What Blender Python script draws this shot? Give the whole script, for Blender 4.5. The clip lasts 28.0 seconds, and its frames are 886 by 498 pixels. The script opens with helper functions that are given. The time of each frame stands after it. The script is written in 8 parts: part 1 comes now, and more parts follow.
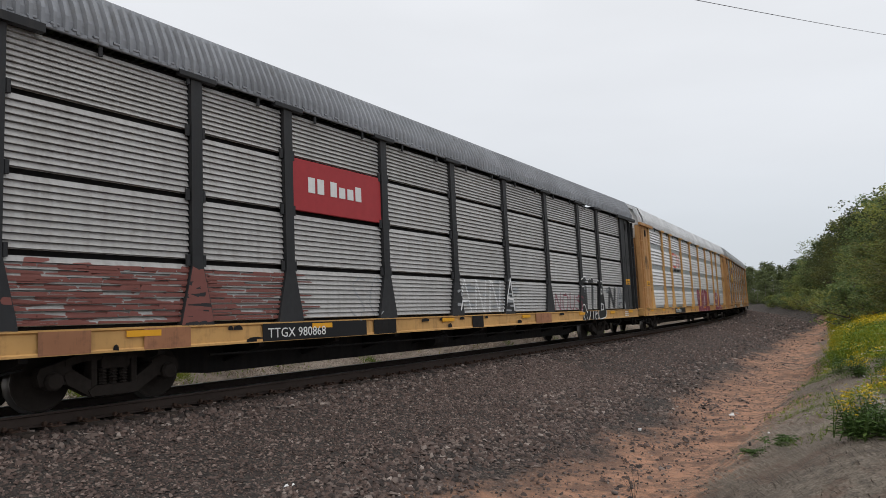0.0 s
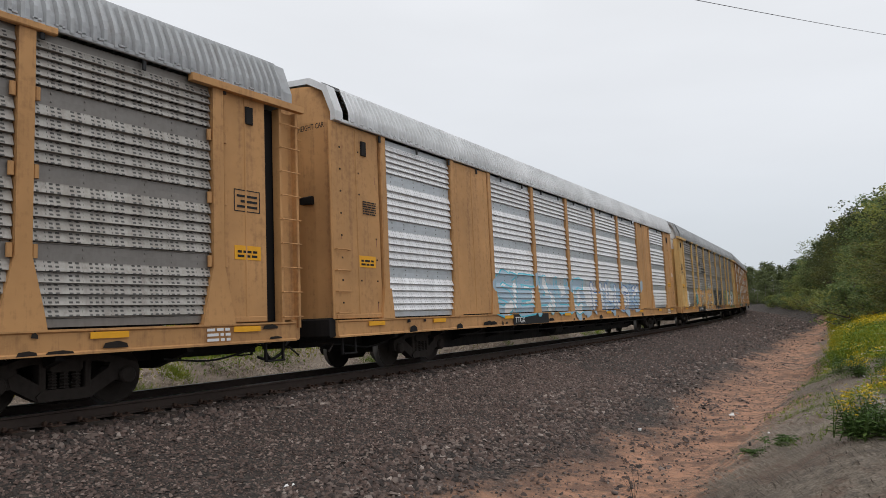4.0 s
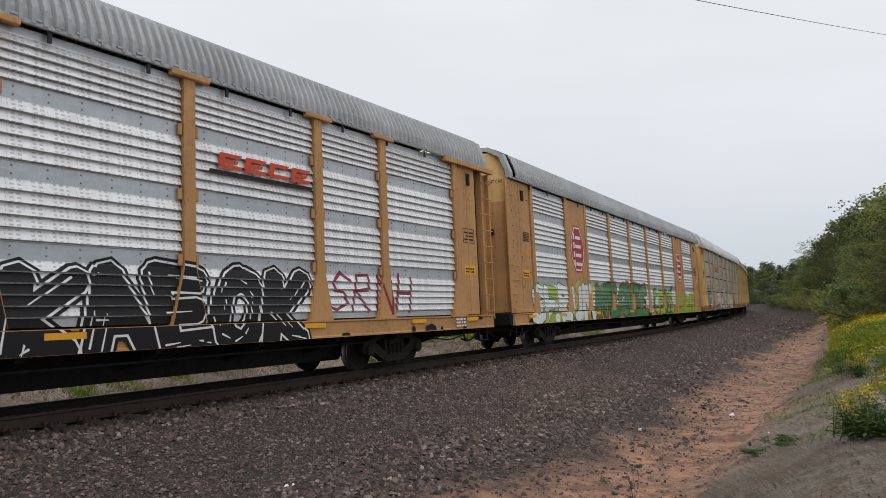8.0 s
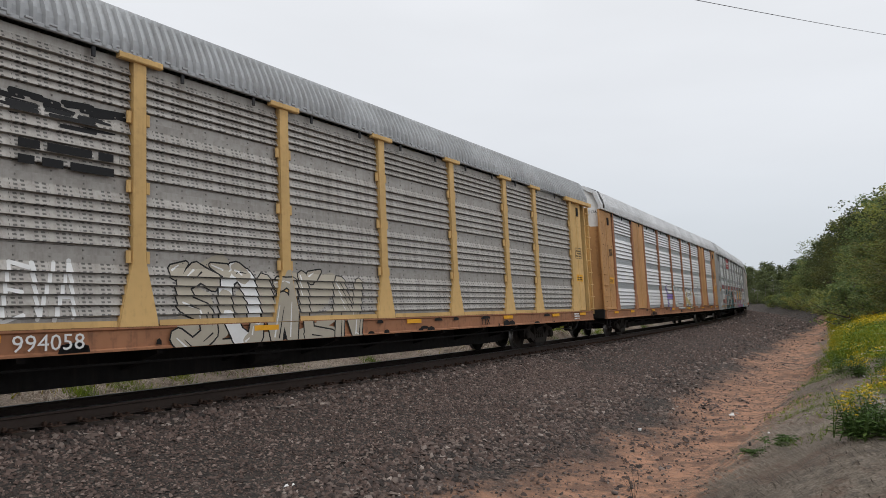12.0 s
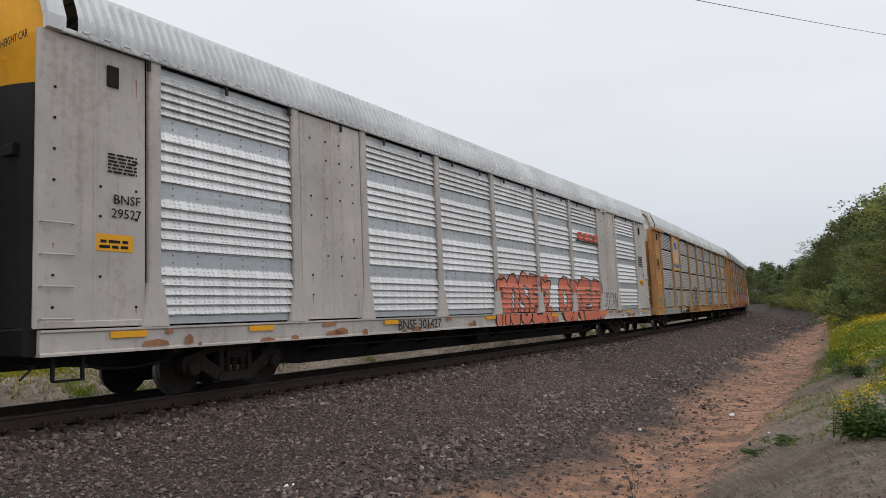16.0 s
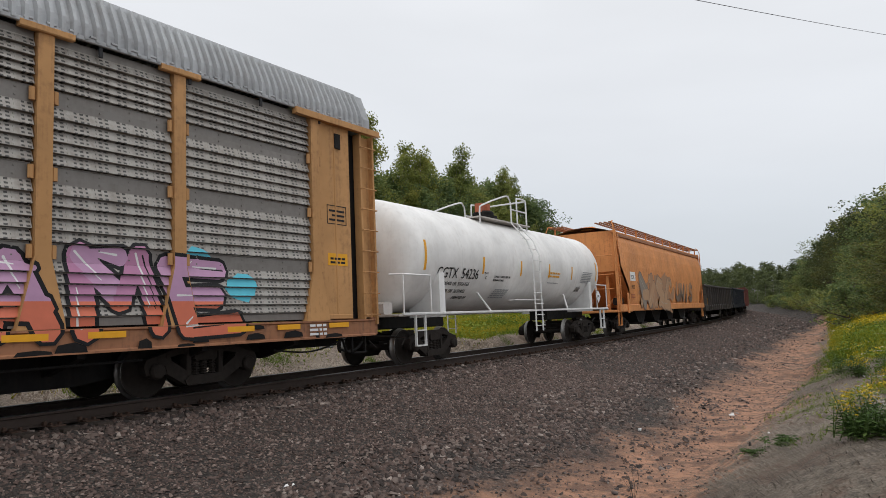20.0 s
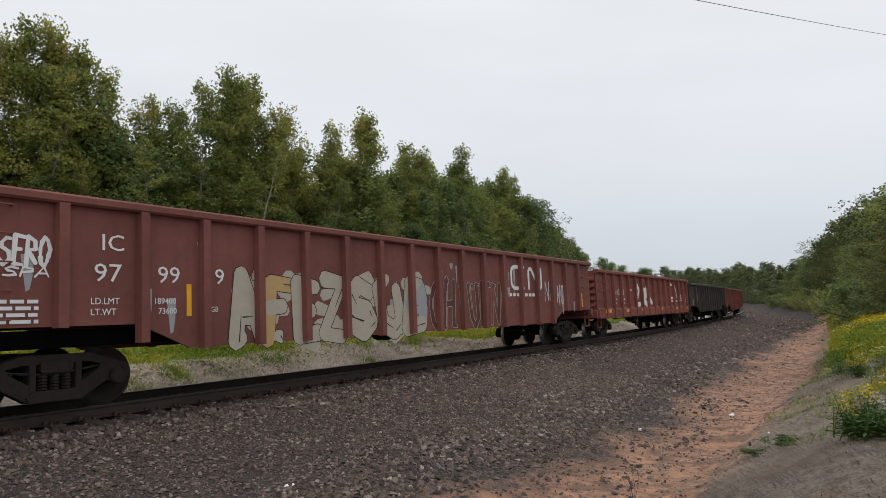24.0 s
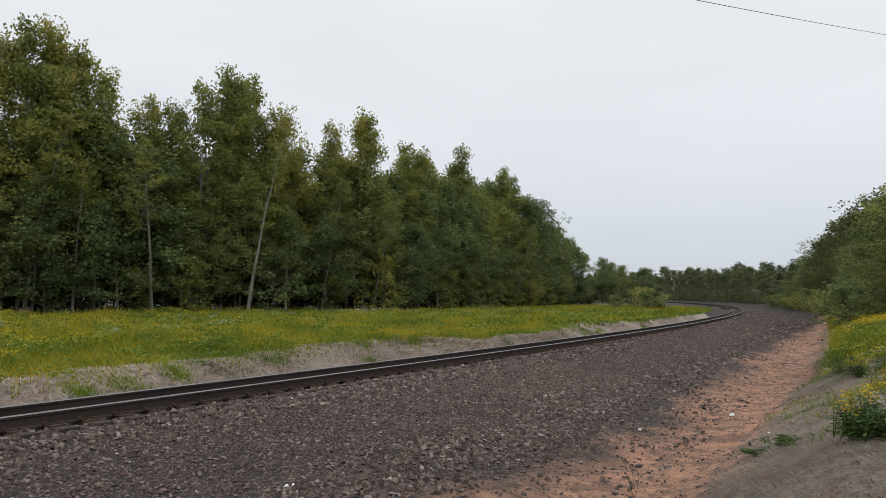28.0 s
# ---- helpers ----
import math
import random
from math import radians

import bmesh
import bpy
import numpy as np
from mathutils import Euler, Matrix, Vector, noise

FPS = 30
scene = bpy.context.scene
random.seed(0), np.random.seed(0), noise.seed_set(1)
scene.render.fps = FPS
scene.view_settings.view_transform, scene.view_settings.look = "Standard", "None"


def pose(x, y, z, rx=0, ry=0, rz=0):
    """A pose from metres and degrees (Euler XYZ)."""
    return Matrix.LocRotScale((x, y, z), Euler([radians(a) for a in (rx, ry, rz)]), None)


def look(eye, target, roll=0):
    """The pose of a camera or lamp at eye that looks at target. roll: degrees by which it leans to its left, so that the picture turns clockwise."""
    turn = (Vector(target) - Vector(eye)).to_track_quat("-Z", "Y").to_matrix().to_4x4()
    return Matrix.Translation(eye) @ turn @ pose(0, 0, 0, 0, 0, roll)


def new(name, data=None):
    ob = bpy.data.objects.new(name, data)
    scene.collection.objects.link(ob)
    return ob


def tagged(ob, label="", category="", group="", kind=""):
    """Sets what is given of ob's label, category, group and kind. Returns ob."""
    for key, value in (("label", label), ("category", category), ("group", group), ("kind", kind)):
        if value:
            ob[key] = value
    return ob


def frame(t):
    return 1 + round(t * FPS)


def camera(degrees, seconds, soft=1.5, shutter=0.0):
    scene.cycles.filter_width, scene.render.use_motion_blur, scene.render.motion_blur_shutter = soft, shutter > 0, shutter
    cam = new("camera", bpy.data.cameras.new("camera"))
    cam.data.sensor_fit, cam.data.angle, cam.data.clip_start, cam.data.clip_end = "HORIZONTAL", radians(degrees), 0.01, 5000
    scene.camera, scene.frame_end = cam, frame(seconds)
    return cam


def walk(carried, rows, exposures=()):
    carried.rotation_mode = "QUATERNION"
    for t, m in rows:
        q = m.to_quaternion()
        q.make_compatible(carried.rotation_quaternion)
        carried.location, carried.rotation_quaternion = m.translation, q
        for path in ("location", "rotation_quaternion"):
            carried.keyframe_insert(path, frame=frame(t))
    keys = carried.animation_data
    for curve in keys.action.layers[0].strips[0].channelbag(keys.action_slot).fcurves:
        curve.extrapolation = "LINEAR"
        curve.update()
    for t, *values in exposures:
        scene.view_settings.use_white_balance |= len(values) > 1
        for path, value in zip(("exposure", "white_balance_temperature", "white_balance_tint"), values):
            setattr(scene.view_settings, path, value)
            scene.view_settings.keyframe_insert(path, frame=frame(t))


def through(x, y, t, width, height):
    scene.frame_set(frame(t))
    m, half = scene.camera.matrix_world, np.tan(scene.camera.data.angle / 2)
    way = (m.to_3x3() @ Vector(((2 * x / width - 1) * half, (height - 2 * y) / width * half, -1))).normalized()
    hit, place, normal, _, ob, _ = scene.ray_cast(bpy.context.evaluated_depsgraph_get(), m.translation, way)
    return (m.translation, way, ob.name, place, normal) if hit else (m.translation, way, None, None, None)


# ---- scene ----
cam = camera(65.21, 28.0, soft=0.8)
EYE = (0.0, 0.0, 1.73)
aim = (0.0, 10.0, 1.73 + 10.0 * math.tan(radians(3.626)))
walk(cam, [(0.0, look(EYE, aim, 1.0)), (28.0, look(EYE, aim, 1.0))])

# ---- the curve of the track: s runs outward along the near rail, its top is z = 0 ----
SPEED = 20.15
CANT = 0.1095
TILT = math.degrees(math.atan(CANT / 1.505))
_S = np.arange(-620.0, 900.0, 0.5)
_sp = np.clip(_S, 0, 250)
_A = radians(33.435) - (0.0014165 * _S + 0.5 * 3.9621e-06 * _sp ** 2 + 3.9621e-06 * 250 * np.clip(_S - 250, 0, None))
_mid = (_A[1:] + _A[:-1]) / 2
_X = np.concatenate([[0], np.cumsum(np.sin(_mid) * 0.5)])
_Y = np.concatenate([[0], np.cumsum(np.cos(_mid) * 0.5)])
_i0 = int(np.argmin(abs(_S)))
_X += -_X[_i0] - math.cos(radians(33.435)) * 9.8754
_Y += -_Y[_i0] + math.sin(radians(33.435)) * 9.8754


def track(s, q=0.0):
    """Plan position at s, q metres towards the bank of the path (q < 0: the far side), and the heading."""
    x, y, a = np.interp(s, _S, _X), np.interp(s, _S, _Y), np.interp(s, _S, _A)
    return x + np.cos(a) * q, y - np.sin(a) * q, a


def to_track(x, y):
    """s and q of plan positions."""
    x, y = np.asarray(x, float).ravel(), np.asarray(y, float).ravel()
    s, q = np.zeros(len(x)), np.zeros(len(x))
    cs = np.arange(0, len(_S), 6)
    for i in range(0, len(x), 4000):
        j = slice(i, i + 4000)
        d = (x[j, None] - _X[cs]) ** 2 + (y[j, None] - _Y[cs]) ** 2
        k = cs[np.argmin(d, axis=1)]
        a = _A[k]
        dx, dy = x[j] - _X[k], y[j] - _Y[k]
        s[j] = _S[k] + dx * np.sin(a) + dy * np.cos(a)
        q[j] = dx * np.cos(a) - dy * np.sin(a)
    return s, q


def wob(s, k, seed):
    """A smooth wander along the track, about -1 to 1."""
    r = np.random.RandomState(seed)
    out = 0
    for f in (1.0, 2.3, 5.1):
        out = out + np.sin(np.asarray(s) * k * f + r.uniform(0, 6.3)) / f ** 0.7
    return out / 2.0


BANK_S = [-10, 8, 14, 18, 24, 27, 33, 38, 45, 52, 60, 140]
BANK_Q = [-5.4, -5.5, -6.0, -7.4, -7.2, -4.4, -4.6, -5.2, -6.8, -5, -4.5, -4.5]


def bank_edge(s):
    return np.interp(s, BANK_S, BANK_Q) + 0.35 * wob(s, 0.9, 3)


QS = np.array([-900, -60, -30, -9, -6.0, -5.55, -4.6, -4.0, -3.2, -2.55, -2.25, -0.75, 0.45, 0.8, 3.0, 5.6, 6.4, 7.5, 8.3, 9.4, 12, 20, 60, 900.0])
ZS = np.array([2.0, -0.55, -0.45, -0.26, -0.24, -0.30, -0.72, -0.86, -0.82, -0.50, -0.33, -0.28, -0.215, -0.24, -0.63, -1.02, -1.08, -1.02, -0.52, 0.06, 0.42, 0.9, 1.6, 4.0])


def height(s, q):
    s, q = np.asarray(s, float), np.asarray(q, float)
    sh = (bank_edge(s) + 5.7) * np.clip((-q - 2.6) / 2, 0, 1) * np.clip((30 + q) / 15, 0, 1)
    sh = sh + 0.35 * wob(s, 0.3, 9) * np.clip((q - 4.3) / 1.5, 0, 1) * np.clip((20 - q) / 6, 0, 1)
    z = np.interp(q - sh, QS, ZS)
    rough = np.clip((abs(q + 0.75) - 2.0) / 2, 0, 1)
    z = z + rough * (0.05 * wob(s + 1.7 * q, 0.9, 5) + 0.035 * wob(q - 0.6 * s, 1.9, 6))
    z = z + np.clip((q - 5.8) / 1.5, 0, 1) * np.clip((16 - q) / 4, 0, 1) * (0.09 * wob(1.3 * s + 0.8 * q, 0.75, 15) + 0.05 * wob(q - 1.1 * s, 1.25, 16))
    return z


# ---- daylight: an even overcast sky and a wide, weak sun behind it ----
world = bpy.data.worlds.new("overcast")
scene.world = world
world.use_nodes = True
wt = world.node_tree
for n in list(wt.nodes):
    wt.nodes.remove(n)
w_out, w_bg = wt.nodes.new("ShaderNodeOutputWorld"), wt.nodes.new("ShaderNodeBackground")
w_sky = wt.nodes.new("ShaderNodeTexSky")
w_sky.sky_type, w_sky.sun_disc = "NISHITA", False
w_sky.sun_elevation, w_sky.sun_rotation = radians(48), radians(200)
w_sc = wt.nodes.new("ShaderNodeVectorMath")
w_sc.operation = "SCALE"
w_sc.inputs[3].default_value = 0.10
w_co, w_sep, w_ramp = wt.nodes.new("ShaderNodeTexCoord"), wt.nodes.new("ShaderNodeSeparateXYZ"), wt.nodes.new("ShaderNodeValToRGB")
w_map = wt.nodes.new("ShaderNodeMapping")
w_map.inputs["Scale"].default_value = (1.2, 1.2, 5.0)
w_noise, w_mul = wt.nodes.new("ShaderNodeTexNoise"), wt.nodes.new("ShaderNodeMapRange")
w_noise.inputs["Scale"].default_value, w_noise.inputs["Detail"].default_value = 1.3, 4
w_mul.inputs["To Min"].default_value, w_mul.inputs["To Max"].default_value = 0.85, 1.09
w_vm, w_mix = wt.nodes.new("ShaderNodeVectorMath"), wt.nodes.new("ShaderNodeMix")
w_vm.operation, w_mix.data_type = "SCALE", "RGBA"
e = w_ramp.color_ramp.elements
e[0].position, e[0].color = 0.0, (0.57, 0.61, 0.67, 1)
e[1].position, e[1].color = 1.0, (1.27, 1.29, 1.33, 1)
for pos, col in ((0.07, (0.612, 0.65, 0.70, 1)), (0.20, (0.752, 0.775, 0.812, 1)), (0.42, (0.843, 0.86, 0.892, 1))):
    n = e.new(pos)
    n.color = col
wt.links.new(w_co.outputs["Generated"], w_sep.inputs[0])
wt.links.new(w_sep.outputs["Z"], w_ramp.inputs[0])
wt.links.new(w_co.outputs["Generated"], w_map.inputs[0])
wt.links.new(w_map.outputs[0], w_noise.inputs["Vector"])
wt.links.new(w_noise.outputs["Fac"], w_mul.inputs["Value"])
wt.links.new(w_ramp.outputs["Color"], w_vm.inputs[0])
wt.links.new(w_mul.outputs[0], w_vm.inputs[3])
wt.links.new(w_sky.outputs[0], w_sc.inputs[0])
wt.links.new(w_vm.outputs[0], w_mix.inputs["A"])
wt.links.new(w_sc.outputs[0], w_mix.inputs["B"])
w_mix.inputs["Factor"].default_value = 0.06
wt.links.new(w_mix.outputs["Result"], w_bg.inputs["Color"])
w_bg.inputs["Strength"].default_value = 1.07
wt.links.new(w_bg.outputs[0], w_out.inputs[0])
sun = new("sun", bpy.data.lights.new("sun", "SUN"))
sun.data.energy, sun.data.angle, sun.data.color = 0.7, radians(35), (1.0, 0.96, 0.90)
sun.matrix_world = look((0, 0, 60), (10, 22, 0))
scene.view_settings.exposure = 0.0


# ---- materials ----
def nodes_of(name):
    m = bpy.data.materials.new(name)
    m.use_nodes = True
    t = m.node_tree
    return m, t, t.nodes["Principled BSDF"]


def add(t, kind, **inputs):
    n = t.nodes.new(kind)
    for k, v in inputs.items():
        n.inputs[k.replace("_", " ")].default_value = v
    return n


def ramp(t, source, stops):
    r = t.nodes.new("ShaderNodeValToRGB")
    e = r.color_ramp.elements
    while len(e) < len(stops):
        e.new(0.5)
    for el, (p, c) in zip(e, stops):
        el.position, el.color = p, (*c, 1) if len(c) == 3 else c
    t.links.new(source, r.inputs[0])
    return r.outputs["Color"]


def mixed(t, a, b, fac, mode="MIX"):
    n = t.nodes.new("ShaderNodeMix")
    n.data_type, n.blend_type = "RGBA", mode
    for sock, v in (("A", a), ("B", b), ("Factor", fac)):
        if isinstance(v, (int, float)):
            n.inputs[sock].default_value = v
        elif isinstance(v, tuple):
            n.inputs[sock].default_value = (*v, 1)
        else:
            t.links.new(v, n.inputs[sock])
    return n.outputs["Result"]


def calc(t, op, a, b=0.0):
    n = t.nodes.new("ShaderNodeMath")
    n.operation = op
    for i, v in enumerate((a, b)):
        if isinstance(v, (int, float)):
            n.inputs[i].default_value = v
        else:
            t.links.new(v, n.inputs[i])
    return n.outputs[0]


def coords(t, scale=(1, 1, 1), kind="Object"):
    c, m = t.nodes.new("ShaderNodeTexCoord"), t.nodes.new("ShaderNodeMapping")
    m.inputs["Scale"].default_value = scale
    t.links.new(c.outputs[kind], m.inputs[0])
    return m.outputs[0]


def noise_at(t, vec, scale, detail=4, rough=0.6):
    n = add(t, "ShaderNodeTexNoise", Scale=scale, Detail=detail, Roughness=rough)
    t.links.new(vec, n.inputs["Vector"])
    return n.outputs["Fac"]


def bump(t, b, source, strength=0.3, dist=0.02):
    n = add(t, "ShaderNodeBump", Strength=strength, Distance=dist)
    t.links.new(source, n.inputs["Height"])
    t.links.new(n.outputs[0], b.inputs["Normal"])


def paint(name, col, worn=(0.16, 0.10, 0.07), amount=0.35, rough=0.6, metal=0.0, streak=True, scale=1.0):
    """Weathered paint: fine grain, faint upright run-off streaks and patches of grime."""
    m, t, b = nodes_of(name)
    v = coords(t)
    fine, big = noise_at(t, v, 9 * scale, 6), noise_at(t, v, 0.7 * scale, 4)
    st = noise_at(t, coords(t, (3.5, 3.5, 0.18)), 1.6 * scale, 5, 0.7)
    c = mixed(t, tuple(x * 0.80 for x in col), tuple(min(1, x * 1.10) for x in col), ramp(t, big, [(0.35, (0, 0, 0)), (0.7, (1, 1, 1))]))
    dirt = ramp(t, calc(t, "ADD", calc(t, "MULTIPLY", st, 0.6 if streak else 0.1), calc(t, "MULTIPLY", fine, 0.4)), [(0.50, (0, 0, 0)), (0.66, (1, 1, 1))])
    c = mixed(t, c, worn, calc(t, "MULTIPLY", dirt, amount))
    t.links.new(c, b.inputs["Base Color"])
    t.links.new(ramp(t, fine, [(0.3, (rough - 0.1,) * 3), (0.7, (min(1, rough + 0.15),) * 3)]), b.inputs["Roughness"])
    b.inputs["Metallic"].default_value = metal
    b.inputs["Specular IOR Level"].default_value = 0.25
    bump(t, b, fine, 0.12, 0.004)
    return m


def panel_metal(name, col, col2, dirt, holes=0.6, amount=0.4, metal=0.55, rough=0.45):
    """Galvanised sheet with rows of small punched holes, grime in streaks."""
    m, t, b = nodes_of(name)
    v = coords(t)
    sep = t.nodes.new("ShaderNodeSeparateXYZ")
    t.links.new(v, sep.inputs[0])
    px = calc(t, "FRACT", calc(t, "MULTIPLY", sep.outputs["X"], 11.0))
    pz = calc(t, "FRACT", calc(t, "MULTIPLY", sep.outputs["Z"], 17.0))
    hx = calc(t, "LESS_THAN", calc(t, "ABSOLUTE", calc(t, "SUBTRACT", px, 0.5)), 0.28)
    hz = calc(t, "LESS_THAN", calc(t, "ABSOLUTE", calc(t, "SUBTRACT", pz, 0.5)), 0.24)
    band = calc(t, "GREATER_THAN", calc(t, "FRACT", calc(t, "MULTIPLY", sep.outputs["X"], 3.3)), 0.32)
    hole = calc(t, "MULTIPLY", calc(t, "MULTIPLY", hx, hz), band)
    info = t.nodes.new("ShaderNodeObjectInfo")
    far = calc(t, "MULTIPLY", info.outputs["Random"], 60.0)

    def moved(vec):
        n = t.nodes.new("ShaderNodeVectorMath")
        t.links.new(vec, n.inputs[0])
        t.links.new(far, n.inputs[1])
        return n.outputs[0]

    fine, big = noise_at(t, moved(v), 14, 5), noise_at(t, moved(coords(t, (1, 1, 2.2))), 0.9, 4)
    st = noise_at(t, moved(coords(t, (4, 4, 0.22))), 1.7, 5, 0.7)
    c = mixed(t, col, col2, ramp(t, big, [(0.3, (0, 0, 0)), (0.7, (1, 1, 1))]))
    c = mixed(t, c, tuple(x * 0.72 for x in col2), calc(t, "MULTIPLY", info.outputs["Random"], 0.55))
    grime = ramp(t, calc(t, "ADD", calc(t, "MULTIPLY", st, 0.6), calc(t, "MULTIPLY", fine, 0.4)), [(0.44, (0, 0, 0)), (0.66, (1, 1, 1))])
    c = mixed(t, c, dirt, calc(t, "MULTIPLY", grime, amount))
    c = mixed(t, c, (0.02, 0.02, 0.02), calc(t, "MULTIPLY", hole, holes))
    t.links.new(c, b.inputs["Base Color"])
    b.inputs["Metallic"].default_value, b.inputs["Roughness"].default_value = metal, rough
    bump(t, b, fine, 0.10, 0.003)
    return m


def plain(name, col, rough=0.6, metal=0.0, vary=0.12, scale=12):
    m, t, b = nodes_of(name)
    f = noise_at(t, coords(t), scale, 5)
    c = mixed(t, tuple(x * (1 - vary) for x in col), tuple(min(1, x * (1 + vary)) for x in col), f)
    t.links.new(c, b.inputs["Base Color"])
    b.inputs["Roughness"].default_value, b.inputs["Metallic"].default_value = rough, metal
    b.inputs["Specular IOR Level"].default_value = 0.25
    bump(t, b, f, 0.08, 0.003)
    return m


def leafy(name, cols, rough=0.6, through=0.45, island=True):
    """Leaves and blades: colour varies from piece to piece and from plant to plant."""
    m, t, b = nodes_of(name)
    g, info = t.nodes.new("ShaderNodeNewGeometry"), t.nodes.new("ShaderNodeObjectInfo")
    k = calc(t, "ADD", calc(t, "MULTIPLY", g.outputs["Random Per Island"], 0.20 if island else 0.30), calc(t, "MULTIPLY", info.outputs["Random"], 0.40 if island else 0.0))
    big = ramp(t, noise_at(t, coords(t), 0.75 if island else 0.22, 4, 0.65), [(0.36, (0, 0, 0)), (0.64, (1, 1, 1))])
    k = calc(t, "ADD", k, calc(t, "MULTIPLY", big, 0.40 if island else 0.65))
    n = len(cols)
    c = ramp(t, k, [(0.12 + 0.76 * i / (n - 1), col) for i, col in enumerate(cols)])
    t.links.new(c, b.inputs["Base Color"])
    b.inputs["Roughness"].default_value = rough
    b.inputs["Specular IOR Level"].default_value = 0.25
    tr, mx = t.nodes.new("ShaderNodeBsdfTranslucent"), t.nodes.new("ShaderNodeMixShader")
    t.links.new(c, tr.inputs["Color"])
    mx.inputs[0].default_value = through
    t.links.new(b.outputs[0], mx.inputs[1])
    t.links.new(tr.outputs[0], mx.inputs[2])
    t.links.new(mx.outputs[0], t.nodes["Material Output"].inputs["Surface"])
    return m


ROCK = [(0.0, (0.016, 0.011, 0.009)), (0.30, (0.044, 0.029, 0.024)), (0.58, (0.098, 0.059, 0.046)), (0.80, (0.122, 0.086, 0.072)), (0.96, (0.19, 0.148, 0.126)), (1.0, (0.36, 0.30, 0.26))]
GRIT = [(0.0, (0.030, 0.019, 0.016)), (0.4, (0.082, 0.050, 0.040)), (0.8, (0.138, 0.092, 0.076)), (1.0, (0.26, 0.195, 0.165))]


def ground_material():
    m, t, b = nodes_of("trackside_ground")
    aq = t.nodes.new("ShaderNodeAttribute")
    aq.attribute_name = "q"
    v = coords(t)
    n1, n2, n3 = noise_at(t, v, 0.75, 6, 0.68), noise_at(t, v, 5.0, 6, 0.7), noise_at(t, v, 28.0, 4)
    qn = calc(t, "ADD", aq.outputs["Fac"], calc(t, "MULTIPLY", calc(t, "SUBTRACT", n1, 0.5), 3.2))
    qn = calc(t, "ADD", qn, calc(t, "MULTIPLY", calc(t, "SUBTRACT", n2, 0.5), 2.2))
    u = calc(t, "DIVIDE", calc(t, "ADD", qn, 40.0), 60.0)
    def at(q):
        return (q + 40.0) / 60.0
    c = ramp(t, u, [(0.0, (0.030, 0.030, 0.016)), (at(-26), (0.045, 0.055, 0.018)), (at(-6.6), (0.085, 0.105, 0.03)), (at(-5.9), (0.40, 0.335, 0.28)),
                    (at(-4.2), (0.36, 0.305, 0.255)), (at(-3.4), (0.060, 0.054, 0.050)), (at(4.7), (0.062, 0.050, 0.046)), (at(5.4), (0.19, 0.122, 0.09)), (at(5.8), (0.39, 0.205, 0.125)),
                    (at(7.3), (0.43, 0.225, 0.135)), (at(7.8), (0.20, 0.16, 0.125)), (at(10.0), (0.20, 0.17, 0.13)), (1.0, (0.05, 0.06, 0.025))])
    rock = ramp(t, u, [(at(-4.6), (0, 0, 0)), (at(-3.4), (1, 1, 1)), (at(5.2), (1, 1, 1)), (at(6.3), (0, 0, 0))])
    straw = ramp(t, u, [(at(7.5), (0, 0, 0)), (at(8.1), (1, 1, 1))])
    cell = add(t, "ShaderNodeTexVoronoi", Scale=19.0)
    t.links.new(v, cell.inputs["Vector"])
    tone = t.nodes.new("ShaderNodeSeparateXYZ")
    t.links.new(cell.outputs["Color"], tone.inputs[0])
    chips = ramp(t, tone.outputs["X"], ROCK)
    # chips blacken towards their edges: shade between stones painted in
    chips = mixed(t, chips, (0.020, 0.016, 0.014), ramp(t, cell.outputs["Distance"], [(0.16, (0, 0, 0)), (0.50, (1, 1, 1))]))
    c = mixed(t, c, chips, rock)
    fibre = noise_at(t, coords(t, (26, 60, 30)), 1.0, 5, 0.7)
    c = mixed(t, c, ramp(t, fibre, [(0.35, (0.05, 0.038, 0.030)), (0.5, (0.20, 0.165, 0.13)), (0.66, (0.34, 0.29, 0.235))]), calc(t, "MULTIPLY", straw, 0.75))
    c = mixed(t, c, (0.05, 0.042, 0.036), calc(t, "MULTIPLY", ramp(t, n2, [(0.45, (0, 0, 0)), (0.60, (1, 1, 1))]), 0.5))
    soil = ramp(t, noise_at(t, v, 0.9, 6, 0.7), [(0.50, (0, 0, 0)), (0.58, (1, 1, 1))])
    c = mixed(t, c, (0.15, 0.092, 0.066), calc(t, "MULTIPLY", calc(t, "MULTIPLY", soil, straw), 0.7))
    clods = ramp(t, noise_at(t, v, 1.9, 7, 0.75), [(0.47, (0, 0, 0)), (0.56, (1, 1, 1))])
    dirt = ramp(t, u, [(at(5.2), (0, 0, 0)), (at(6.0), (1, 1, 1)), (at(7.6), (1, 1, 1)), (at(8.2), (0, 0, 0))])
    c = mixed(t, c, (0.115, 0.066, 0.047), calc(t, "MULTIPLY", calc(t, "MULTIPLY", clods, dirt), 0.75))
    c = mixed(t, c, (0.34, 0.27, 0.21), calc(t, "MULTIPLY", ramp(t, n3, [(0.52, (0, 0, 0)), (0.72, (1, 1, 1))]), 0.30))
    t.links.new(c, b.inputs["Base Color"])
    b.inputs["Roughness"].default_value = 0.95
    chip_h = calc(t, "MULTIPLY", calc(t, "MULTIPLY", calc(t, "SUBTRACT", 0.5, cell.outputs["Distance"]), 0.6), rock)
    bump(t, b, calc(t, "ADD", chip_h, calc(t, "ADD", n2, calc(t, "MULTIPLY", n3, 0.4))), 0.9, 0.08)
    return m



